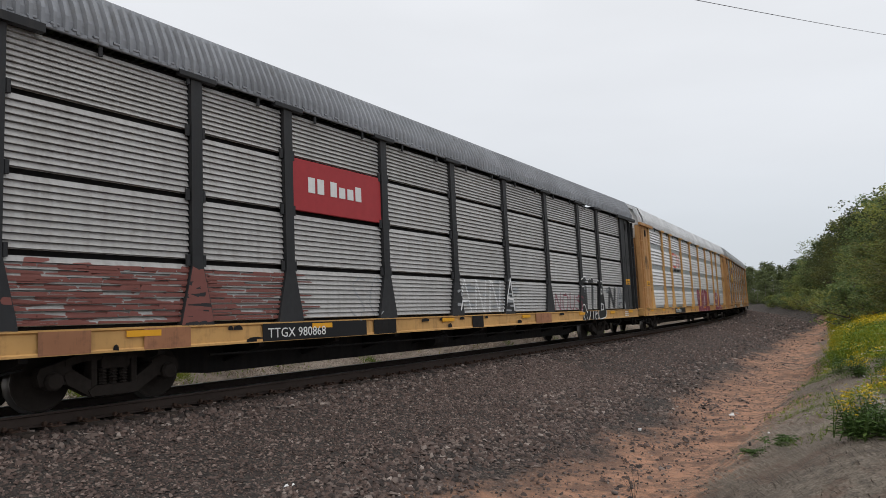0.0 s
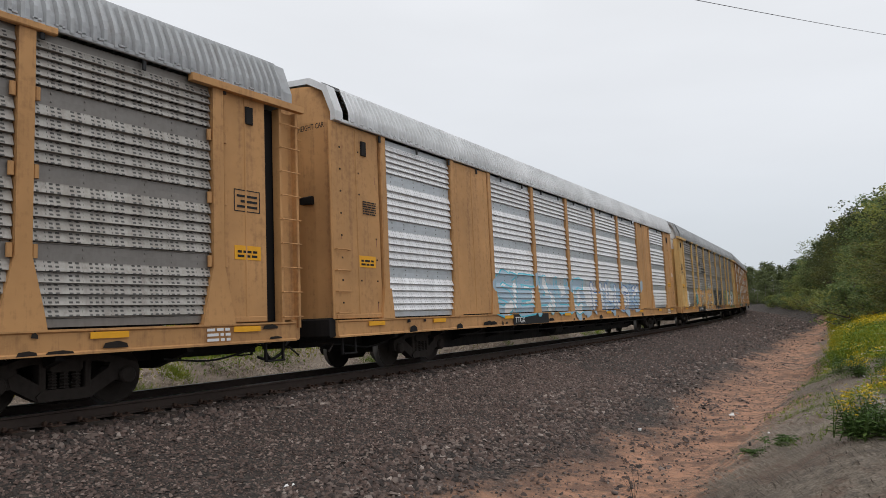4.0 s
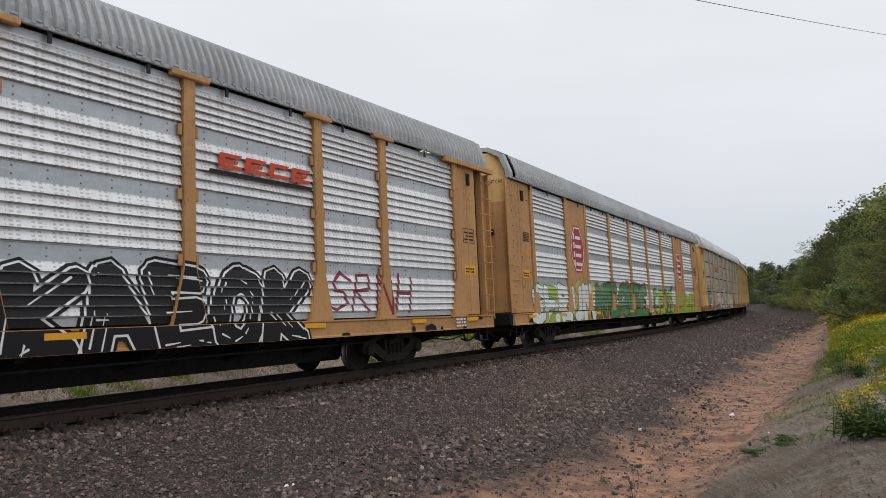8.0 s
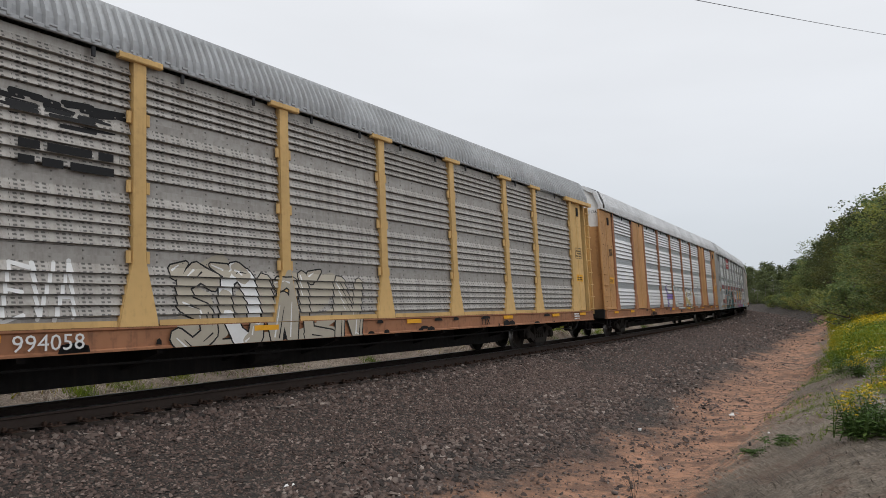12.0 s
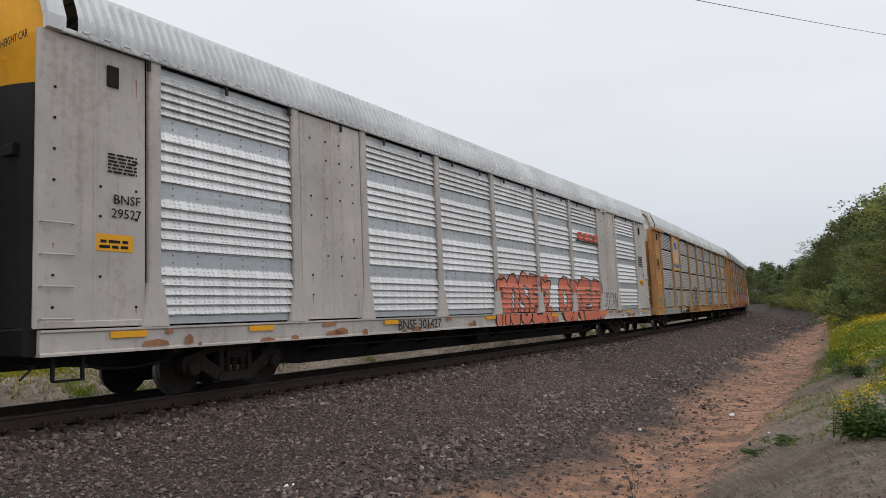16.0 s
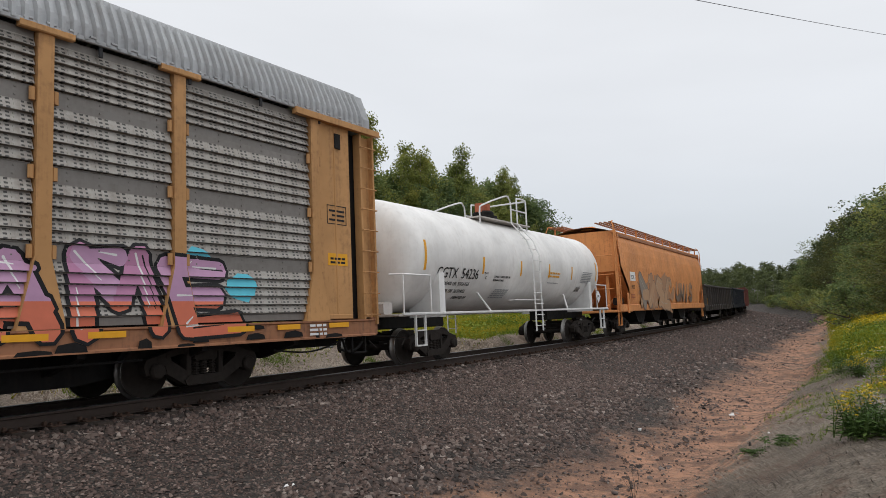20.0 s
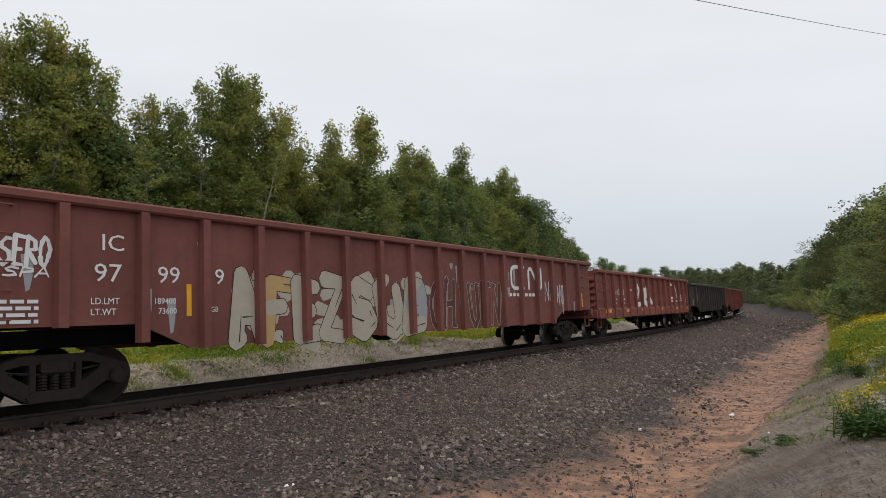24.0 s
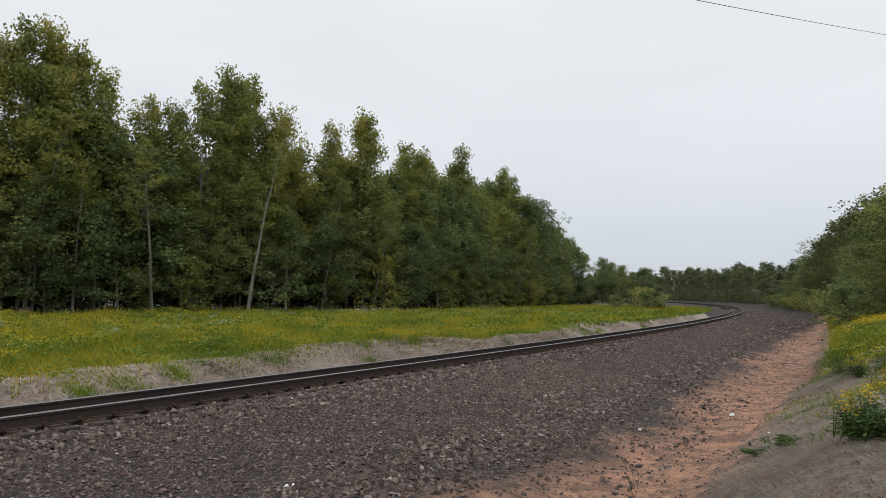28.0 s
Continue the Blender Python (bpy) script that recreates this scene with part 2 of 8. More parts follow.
def stone_material(name, stops):
    m, t, b = nodes_of(name)
    g = t.nodes.new("ShaderNodeNewGeometry")
    f = noise_at(t, coords(t), 40, 4)
    c = mixed(t, ramp(t, g.outputs["Random Per Island"], stops), (0.06, 0.055, 0.05), calc(t, "MULTIPLY", f, 0.28))
    t.links.new(c, b.inputs["Base Color"])
    b.inputs["Roughness"].default_value = 0.85
    bump(t, b, f, 0.4, 0.01)
    return m


M = {}
M["ground"] = ground_material()
M["ballast"] = stone_material("crushed_rock", ROCK)
M["grit"] = stone_material("walked_grit", GRIT)
M["rail"] = paint("rusty_rail_steel", (0.052, 0.038, 0.032), (0.03, 0.025, 0.022), 0.6, 0.8, 0.1, False)
M["rail_top"] = plain("polished_rail_head", (0.27, 0.27, 0.28), 0.4, 1.0, 0.08)
M["tie"] = paint("creosoted_wood", (0.055, 0.042, 0.034), (0.12, 0.10, 0.085), 0.5, 0.9, 0, False)
M["plate"] = paint("rusty_plate", (0.085, 0.052, 0.038), (0.04, 0.03, 0.026), 0.5, 0.85, 0.1, False)
M["black"] = paint("grimy_black_steel", (0.011, 0.010, 0.010), (0.034, 0.028, 0.023), 0.5, 0.8, 0.0)
M["truckgrey"] = paint("dusty_cast_steel", (0.024, 0.019, 0.016), (0.012, 0.010, 0.009), 0.6, 0.92, 0.0)
M["tread"] = plain("worn_wheel_tread", (0.25, 0.24, 0.23), 0.4, 0.9)
M["hose"] = plain("black_rubber", (0.015, 0.015, 0.015), 0.7)
M["yellow"] = paint("faded_yellow_paint", (0.60, 0.345, 0.125), (0.20, 0.105, 0.055), 0.45)
M["cream"] = paint("pale_yellow_paint", (0.66, 0.43, 0.175), (0.25, 0.15, 0.08), 0.35)
M["tan"] = paint("tan_orange_paint", (0.51, 0.275, 0.112), (0.17, 0.085, 0.048), 0.55)
M["rust"] = paint("rusty_sill_paint", (0.36, 0.165, 0.085), (0.08, 0.05, 0.04), 0.6)
M["blackpost"] = paint("black_post_paint", (0.028, 0.029, 0.031), (0.07, 0.06, 0.055), 0.35)
M["greypaint"] = paint("light_grey_paint", (0.40, 0.40, 0.39), (0.22, 0.19, 0.16), 0.35)
M["palegrey"] = paint("pale_grey_paint", (0.50, 0.465, 0.435), (0.24, 0.17, 0.125), 0.5)
M["white"] = paint("white_paint", (0.74, 0.74, 0.73), (0.45, 0.40, 0.35), 0.30)
M["orange"] = paint("faded_orange_paint", (0.66, 0.275, 0.095), (0.34, 0.115, 0.055), 0.60)
M["roof"] = paint("galvanised_roof", (0.40, 0.41, 0.42), (0.25, 0.23, 0.21), 0.4, 0.5, 0.35)
M["roofwhite"] = paint("white_roof", (0.66, 0.67, 0.68), (0.42, 0.40, 0.38), 0.3, 0.5, 0.1)
M["roofdark"] = paint("dull_roof", (0.27, 0.28, 0.30), (0.18, 0.17, 0.16), 0.4, 0.55, 0.35)
M["p_slit"] = panel_metal("slatted_grey_sheet", (0.41, 0.40, 0.385), (0.51, 0.50, 0.485), (0.18, 0.16, 0.14), 0.0, 0.45, 0.3, 0.5)
M["p_worn"] = panel_metal("worn_grey_sheet", (0.37, 0.345, 0.31), (0.50, 0.475, 0.44), (0.16, 0.13, 0.105), 0.7, 0.55, 0.3, 0.5)
M["p_wornband"] = panel_metal("worn_band_sheet", (0.33, 0.31, 0.285), (0.42, 0.40, 0.37), (0.16, 0.13, 0.105), 0.0, 0.5, 0.3, 0.5)
M["p_dark"] = panel_metal("sooty_grey_sheet", (0.27, 0.244, 0.216), (0.36, 0.328, 0.296), (0.09, 0.072, 0.058), 0.7, 0.5, 0.25, 0.6)
M["p_drab"] = panel_metal("drab_punched_sheet", (0.31, 0.288, 0.255), (0.46, 0.436, 0.40), (0.15, 0.118, 0.095), 0.85, 0.6, 0.35, 0.5)
M["p_silver"] = panel_metal("bright_galvanised_sheet", (0.76, 0.76, 0.765), (0.89, 0.89, 0.895), (0.40, 0.38, 0.36), 0.35, 0.40, 0.30, 0.4)
M["p_band"] = panel_metal("blue_grey_band_sheet", (0.44, 0.475, 0.50), (0.56, 0.59, 0.615), (0.27, 0.26, 0.25), 0.0, 0.35, 0.4, 0.45)
M["p_drabband"] = panel_metal("drab_band_sheet", (0.20, 0.185, 0.168), (0.255, 0.238, 0.22), (0.12, 0.10, 0.085), 0.0, 0.4, 0.3, 0.55)
M["p_red"] = panel_metal("dark_red_sheet", (0.22, 0.035, 0.045), (0.28, 0.06, 0.065), (0.15, 0.10, 0.09), 0.5, 0.4, 0.2, 0.5)
M["gon_red"] = paint("oxide_red_paint", (0.205, 0.063, 0.048), (0.10, 0.045, 0.035), 0.55, 0.65)
M["gon_brown"] = paint("brown_red_paint", (0.185, 0.066, 0.053), (0.10, 0.05, 0.042), 0.45, 0.7)
M["gon_black"] = paint("worn_black_paint", (0.044, 0.038, 0.035), (0.12, 0.085, 0.065), 0.5, 0.6)
M["gon_blue"] = paint("blue_black_paint", (0.022, 0.026, 0.034), (0.07, 0.06, 0.05), 0.35, 0.55)
M["tank"] = paint("white_tank_paint", (0.78, 0.77, 0.75), (0.36, 0.28, 0.22), 0.16, 0.42)
for key, col in dict(ink=(0.008, 0.008, 0.009), chalk=(0.70, 0.70, 0.69), reflect=(0.75, 0.36, 0.02), sign_red=(0.36, 0.035, 0.04), logo_red=(0.55, 0.07, 0.03), salmon=(0.62, 0.17, 0.10),
                     pink=(0.62, 0.22, 0.42), maroon=(0.22, 0.03, 0.055), teal=(0.03, 0.36, 0.40), aqua=(0.10, 0.48, 0.60), green=(0.05, 0.20, 0.07), lime=(0.33, 0.42, 0.05), leafgreen=(0.10, 0.26, 0.13),
                     sky=(0.36, 0.47, 0.56), mauve=(0.44, 0.20, 0.33), bone=(0.40, 0.36, 0.29), sand=(0.45, 0.30, 0.13), fade_grey=(0.42, 0.255, 0.15), fade_dark=(0.17, 0.12, 0.09), old_red=(0.20, 0.075, 0.062), old_orange=(0.42, 0.15, 0.065), soot=(0.105, 0.10, 0.075), slate=(0.24, 0.20, 0.165), fade_tan=(0.36, 0.20, 0.115), peach=(0.66, 0.36, 0.12), rust_wash=(0.085, 0.032, 0.025), purple=(0.22, 0.15, 0.42), lilac=(0.48, 0.28, 0.43), logo_yellow=(0.60, 0.36, 0.06), navy=(0.025, 0.035, 0.09), gold=(0.50, 0.40, 0.14), greyspray=(0.30, 0.31, 0.32), brick=(0.35, 0.10, 0.05), blue=(0.05, 0.15, 0.40)).items():
    M[key] = plain(key + "_spray", col, 0.55, 0.0, 0.15, 6)
M["leaf_aspen"] = leafy("aspen_leaf", [(0.110, 0.145, 0.044), (0.205, 0.238, 0.062), (0.285, 0.295, 0.075), (0.40, 0.34, 0.080)])
M["leaf_dark"] = leafy("dark_leaf", [(0.075, 0.116, 0.050), (0.135, 0.185, 0.070), (0.20, 0.245, 0.080), (0.30, 0.265, 0.085)])
# darker copy of the leaf tones: shade on the ditch-side trees set in colour
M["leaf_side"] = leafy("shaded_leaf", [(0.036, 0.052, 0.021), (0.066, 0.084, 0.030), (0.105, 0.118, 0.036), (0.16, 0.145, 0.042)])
M["leaf_far"] = leafy("distant_leaf", [(0.075, 0.095, 0.046), (0.118, 0.142, 0.060), (0.165, 0.182, 0.070), (0.23, 0.205, 0.075)])
# inner forest leaves: the gloom behind the edge is put into their colour
M["leaf_inner"] = leafy("shade_dark_leaf", [(0.034, 0.052, 0.026), (0.052, 0.076, 0.032), (0.080, 0.100, 0.038), (0.11, 0.115, 0.042)])
M["bark_pale"] = paint("pale_bark", (0.23, 0.21, 0.18), (0.06, 0.05, 0.04), 0.6, 0.9, 0, False, 2)
M["bark_dark"] = paint("grey_bark", (0.10, 0.085, 0.07), (0.04, 0.035, 0.03), 0.6, 0.9, 0, False, 2)
M["grass"] = leafy("meadow_grass", [(0.085, 0.135, 0.013), (0.185, 0.222, 0.018), (0.36, 0.310, 0.022), (0.52, 0.36, 0.028)], 0.7, 0.3, False)
M["weed"] = leafy("weed_leaf", [(0.075, 0.130, 0.015), (0.155, 0.225, 0.026), (0.27, 0.31, 0.042)], 0.6, 0.3, False)
M["goldenrod"] = leafy("goldenrod_flower", [(0.42, 0.30, 0.015), (0.58, 0.42, 0.02), (0.72, 0.53, 0.03)], 0.8, 0.2, False)
M["herb"] = leafy("herb_leaf", [(0.045, 0.085, 0.022), (0.085, 0.145, 0.035), (0.15, 0.20, 0.05)], 0.6, 0.3, False)
M["aster"] = leafy("white_flower", [(0.45, 0.43, 0.42), (0.60, 0.58, 0.56), (0.7, 0.68, 0.66)], 0.8, 0.2, False)
M["straw"] = leafy("dry_grass", [(0.26, 0.205, 0.165), (0.42, 0.35, 0.29), (0.60, 0.52, 0.44)], 0.9, 0.15, False)
M["greystraw"] = leafy("grey_dead_grass", [(0.06, 0.046, 0.036), (0.18, 0.150, 0.118), (0.40, 0.345, 0.28)], 0.9, 0.15, False)
M["wire"] = plain("weathered_cable", (0.09, 0.09, 0.10), 0.6)


# ---- building helpers ----
class Shape:
    """Gathers vertices and faces, with a material slot for each face."""

    def __init__(self):
        self.v, self.f, self.m = [], [], []

    def face(self, pts, slot=0):
        i = len(self.v)
        self.v += [tuple(p) for p in pts]
        self.f.append(tuple(range(i, i + len(pts))))
        self.m.append(slot)

    def prism(self, poly, axis, a, b, slot=0):
        """A closed polygon swept along an axis (0, 1, 2) from a to b."""
        def at(p, h):
            q = [p[0], p[1]]
            q.insert(axis, h)
            return tuple(q)
        i, n = len(self.v), len(poly)
        self.v += [at(p, a) for p in poly] + [at(p, b) for p in poly]
        for k in range(n):
            self.f.append((i + k, i + (k + 1) % n, i + n + (k + 1) % n, i + n + k))
        self.f += [tuple(range(i + n - 1, i - 1, -1)), tuple(range(i + n, i + 2 * n))]
        self.m += [slot] * (n + 2)
        return self

    def box(self, x0, x1, y0, y1, z0, z1, c=0.0, slot=0):
        """A box whose long edges are chamfered by c."""
        d = [x1 - x0, y1 - y0, z1 - z0]
        ax = d.index(max(d))
        lo, hi = [x0, y0, z0], [x1, y1, z1]
        o = [k for k in range(3) if k != ax]
        u0, u1, w0, w1 = lo[o[0]], hi[o[0]], lo[o[1]], hi[o[1]]
        c = min(c, (u1 - u0) * 0.45, (w1 - w0) * 0.45)
        if c > 0:
            poly = [(u0 + c, w0), (u1 - c, w0), (u1, w0 + c), (u1, w1 - c), (u1 - c, w1), (u0 + c, w1), (u0, w1 - c), (u0, w0 + c)]
        else:
            poly = [(u0, w0), (u1, w0), (u1, w1), (u0, w1)]
        return self.prism(poly, ax, lo[ax], hi[ax], slot)

    def tube(self, pts, r, n=8, slot=0, r2=None):
        """A round bar through points, tapering from r to r2."""
        pts = [Vector(p) for p in pts]
        i = len(self.v)
        up = Vector((0, 0, 1))
        for k, p in enumerate(pts):
            d = (pts[min(k + 1, len(pts) - 1)] - pts[max(k - 1, 0)]).normalized()
            u = d.cross(up if abs(d.z) < 0.95 else Vector((1, 0, 0))).normalized()
            w = d.cross(u)
            rr = r if r2 is None else r + (r2 - r) * k / (len(pts) - 1)
            for j in range(n):
                a = 2 * math.pi * j / n
                self.v.append(tuple(p + u * math.cos(a) * rr + w * math.sin(a) * rr))
        for k in range(len(pts) - 1):
            for j in range(n):
                a, b = i + k * n + j, i + k * n + (j + 1) % n
                self.f.append((a, b, b + n, a + n))
                self.m.append(slot)
        e = i + (len(pts) - 1) * n
        self.f += [tuple(range(i + n - 1, i - 1, -1)), tuple(range(e, e + n))]
        self.m += [slot] * 2
        return self

    def lathe(self, prof, axis, n=24, centre=(0, 0, 0), slot=0):
        """A profile of (radius, along) turned round an axis."""
        i = len(self.v)
        o = [k for k in range(3) if k != axis]
        for r, h in prof:
            for j in range(n):
                a = 2 * math.pi * j / n
                p = [0, 0, 0]
                p[axis], p[o[0]], p[o[1]] = h, r * math.cos(a), r * math.sin(a)
                self.v.append(tuple(p[k] + centre[k] for k in range(3)))
        for k in range(len(prof) - 1):
            for j in range(n):
                a, b = i + k * n + j, i + k * n + (j + 1) % n
                self.f.append((a, b, b + n, a + n))
                self.m.append(slot)
        e = i + (len(prof) - 1) * n
        self.f += [tuple(range(i + n - 1, i - 1, -1)), tuple(range(e, e + n))]
        self.m += [slot] * 2
        return self

    def strip(self, rows, slot=0):
        """A sheet through equal rows of points."""
        i, n = len(self.v), len(rows[0])
        for r in rows:
            self.v += [tuple(p) for p in r]
        for k in range(len(rows) - 1):
            for j in range(n - 1):
                a = i + k * n + j
                self.f.append((a, a + 1, a + n + 1, a + n))
                self.m.append(slot)
        return self

    def mesh(self, name, mats):
        me = bpy.data.meshes.new(name)
        me.from_pydata(self.v, [], self.f)
        for m in mats if isinstance(mats, (list, tuple)) else [mats]:
            me.materials.append(M[m])
        if any(self.m):
            me.polygons.foreach_set("material_index", self.m)
        bm = bmesh.new()
        bm.from_mesh(me)
        bmesh.ops.recalc_face_normals(bm, faces=bm.faces)
        bm.to_mesh(me)
        bm.free()
        return me


def part(name, shape, mats, parent, label="", at=None):
    """ONE mesh object under a thing or a part."""
    ob = new(name, shape.mesh(name, mats) if isinstance(shape, Shape) else shape)
    ob.parent = parent
    if at is not None:
        ob.matrix_basis = at
    return tagged(ob, label)


def smooth(ob):
    ob.data.shade_smooth()
    return ob


def fast_mesh(name, verts, tris, mat, attrs=None):
    """A large joined mesh from arrays."""
    me = bpy.data.meshes.new(name)
    verts, tris = np.asarray(verts, np.float32), np.asarray(tris, np.int32)
    me.vertices.add(len(verts))
    me.vertices.foreach_set("co", verts.ravel())
    k = tris.shape[1]
    me.loops.add(tris.size)
    me.loops.foreach_set("vertex_index", tris.ravel())
    me.polygons.add(len(tris))
    me.polygons.foreach_set("loop_start", np.arange(0, tris.size, k, dtype=np.int32))
    for key, val in (attrs or {}).items():
        me.attributes.new(key, "FLOAT", "POINT").data.foreach_set("value", np.asarray(val, np.float32))
    for m in mat if isinstance(mat, (list, tuple)) else [mat]:
        me.materials.append(M[m])
    me.update(calc_edges=True)
    return me


# ---- ground: one sheet out to the horizon ----
def spaced(lo, hi, step, reach):
    mid = list(np.arange(lo, hi + step / 2, step))
    d, out_hi = step, [mid[-1]]
    while out_hi[-1] < reach:
        d *= 1.06
        out_hi.append(out_hi[-1] + d)
    d, out_lo = step, [mid[0]]
    while out_lo[-1] > -reach:
        d *= 1.06
        out_lo.append(out_lo[-1] - d)
    return np.array(out_lo[:0:-1] + mid + out_hi[1:])


def build_ground():
    xs, ys = spaced(-20, 24, 0.32, 3000), spaced(0, 52, 0.38, 3000)
    gx, gy = np.meshgrid(xs, ys)
    s, q = to_track(gx, gy)
    z = height(s, q)
    n, m = len(ys), len(xs)
    idx = np.arange(n * m).reshape(n, m)
    quads = np.stack([idx[:-1, :-1], idx[:-1, 1:], idx[1:, 1:], idx[1:, :-1]], -1).reshape(-1, 4)
    tint = np.where(q > 4.0, q - 2.8 * np.clip((s - 62) / 25, 0, 1) - 5.0 * np.clip((s - 95) / 25, 0, 1) - 0.55 * wob(s, 0.45, 17) - 0.4 * np.exp(-((s - 18) / 6) ** 2) + 0.6 * np.clip((7.3 - q) / 1.0, 0, 1) * np.clip((s - 5) / 6, 0, 1) * np.clip((58 - s) / 15, 0, 1) + 0.6 * np.clip((9 - s) / 3, 0, 1), q - (bank_edge(s) + 5.9) * np.clip((-q - 3.4) / 0.8, 0, 1))
    tint = np.where((s > 95) & (q < -3), np.maximum(tint, -3.0 + 0.25 * np.minimum(q + 14, 0)), tint)
    me = fast_mesh("ground", np.stack([gx.ravel(), gy.ravel(), z], 1), quads, "ground", {"q": tint})
    me.shade_smooth()
    tagged(new("ground", me), "uneven trackside earth with a reddish dirt ditch and grey banks", "ground", kind="structure")


build_ground()


# ---- rails and ties ----
def rail_profile():
    h = [(-0.070, -0.186), (0.070, -0.186), (0.070, -0.176), (0.012, -0.155), (0.009, -0.05), (0.036, -0.038), (0.037, -0.008), (0.028, 0.0), (-0.028, 0.0), (-0.037, -0.008), (-0.036, -0.038), (-0.009, -0.05), (-0.012, -0.155), (-0.070, -0.176)]
    return h


def build_rail(name, q0, z0):
    prof = rail_profile()
    ss = np.concatenate([np.arange(-300, 0, 3.0), np.arange(0, 120, 1.0), np.arange(120, 620, 4.0)])
    x, y, a = track(ss, q0)
    rows = []
    for i in range(len(ss)):
        ca, sa = math.cos(a[i]), math.sin(a[i])
        rows.append([(x[i] + ca * u, y[i] - sa * u, z0 + w) for u, w in prof + prof[:1]])
    sh = Shape()
    sh.strip(rows)
    n = len(prof)
    sh.m = [1 if (k % n) in (7, 6) else 0 for k in range(len(sh.f))]
    ob = new(name, sh.mesh(name, ["rail", "rail_top"]))
    return tagged(ob, "rusty steel rail with a polished running head", "rail", "rails of the track", "structure")


near_rail = build_rail("rail", 0.0, 0.0)
far_rail = build_rail("rail", -1.505, -CANT)


def build_ties():
    root = tagged(new("ties"), "weathered dark wooden railway ties half sunk in ballast", "railway ties", kind="structure")
    tie = Shape().box(-0.115, 0.115, -1.30, 1.30, -0.17, 0.0, 0.012).mesh("tie", "tie")
    plate = Shape()
    plate.box(-0.10, 0.10, -0.23, 0.23, 0.0, 0.022, 0.005)
    for u in (-0.13, 0.13):
        for w in (-0.06, 0.06):
            plate.box(w - 0.016, w + 0.016, u - 0.03, u + 0.03, 0.022, 0.055, 0.005)
    anchor = Shape()
    anchor.box(0.11, 0.14, -0.10, 0.10, 0.012, 0.05, 0.006).box(0.105, 0.145, 0.07, 0.125, 0.03, 0.08, 0.01).box(0.105, 0.145, -0.125, -0.07, 0.03, 0.08, 0.01)
    plate = plate.mesh("tie_plate", "plate")
    anchor = anchor.mesh("rail_anchor", "plate")
    r = random.Random(4)
    rest = Shape()
    for i in range(-14, 640):
        s = i * 0.515
        x, y, a = track(s, -0.7525)
        m = pose(float(x), float(y), -CANT / 2 - 0.207, TILT, 0, -math.degrees(a) - 90 + r.uniform(-1, 1))
        if -7 < s < 130:
            t = part("tie", tie, None, root, at=m)
            if s < 70:
                part("tie_plate", plate, None, t, at=pose(0, 0.7525, 0.0))
                part("rail_anchor", anchor, None, t, at=pose(0, 0.7525, 0.0))
        else:
            for p in ((-0.115, 0.115),):
                c = [m @ Vector((u, w, h)) for h in (-0.17, 0.0) for u, w in ((-0.115, -1.3), (0.115, -1.3), (0.115, 1.3), (-0.115, 1.3))]
                rest.face(c[4:])
                for j in range(4):
                    rest.face([c[j], c[(j + 1) % 4], c[4 + (j + 1) % 4], c[4 + j]])
    ob = part("distant_ties", rest, "tie", root, "dark wooden ties far along the track")
    tagged(ob, kind="stuff")


build_ties()


# ---- crushed rock: many small stones ----
def scatter(n, s0, s1, q0, q1, seed, near=None):
    """Positions on the ground by track coordinates; near: denser towards the start of the stretch."""
    r = np.random.RandomState(seed)
    u = r.rand(n)
    s = s0 + (s1 - s0) * (u ** near if near else u)
    q = q0 + (q1 - q0) * r.rand(n)
    x, y, a = track(s, q)
    return s, q, x, y, height(s, q), r


def stones(name, parts, mat):
    base = np.array([(1, 0.1, -0.55), (0.1, 1, -0.5), (-1, -0.1, -0.55), (-0.1, -1, -0.5), (0.55, 0.2, 0.55), (-0.5, -0.25, 0.5)])
    tri = np.array([(0, 1, 4), (1, 2, 5), (1, 5, 4), (2, 3, 5), (3, 0, 4), (3, 4, 5)])
    V, T, off = [], [], 0
    for x, y, z, size, r in parts:
        n = len(x)
        jit = (base[None] + 0.55 * (r.rand(n, 6, 3) - 0.5)) * (0.6 + 0.8 * r.rand(n, 1, 3)) * np.array([1.1, 0.85, 0.75])
        an, ti = r.rand(n) * 6.283, (r.rand(n) - 0.5) * 1.1
        c, s_ = np.cos(an)[:, None], np.sin(an)[:, None]
        ct, st = np.cos(ti)[:, None], np.sin(ti)[:, None]
        px, py, pz = jit[..., 0], jit[..., 1], jit[..., 2]
        py, pz = py * ct - pz * st, py * st + pz * ct
        px, py = px * c - py * s_, px * s_ + py * c
        p = np.stack([px, py, pz], -1) * size[:, None, None] + np.stack([x, y, z], -1)[:, None]
        V.append(p.reshape(-1, 3))
        T.append((tri[None] + (np.arange(n) * 6)[:, None, None]).reshape(-1, 3) + off)
        off += n * 6
    return fast_mesh(name, np.concatenate(V), np.concatenate(T), mat)


def toe_of(s):
    """Where the crushed rock ends towards the ditch."""
    return 5.7 - 0.5 * np.clip((s - 5) / 6, 0, 1) * np.clip((58 - s) / 15, 0, 1) + 0.6 * wob(s, 0.6, 19) + 2.6 * np.clip((s - 62) / 20, 0, 1)


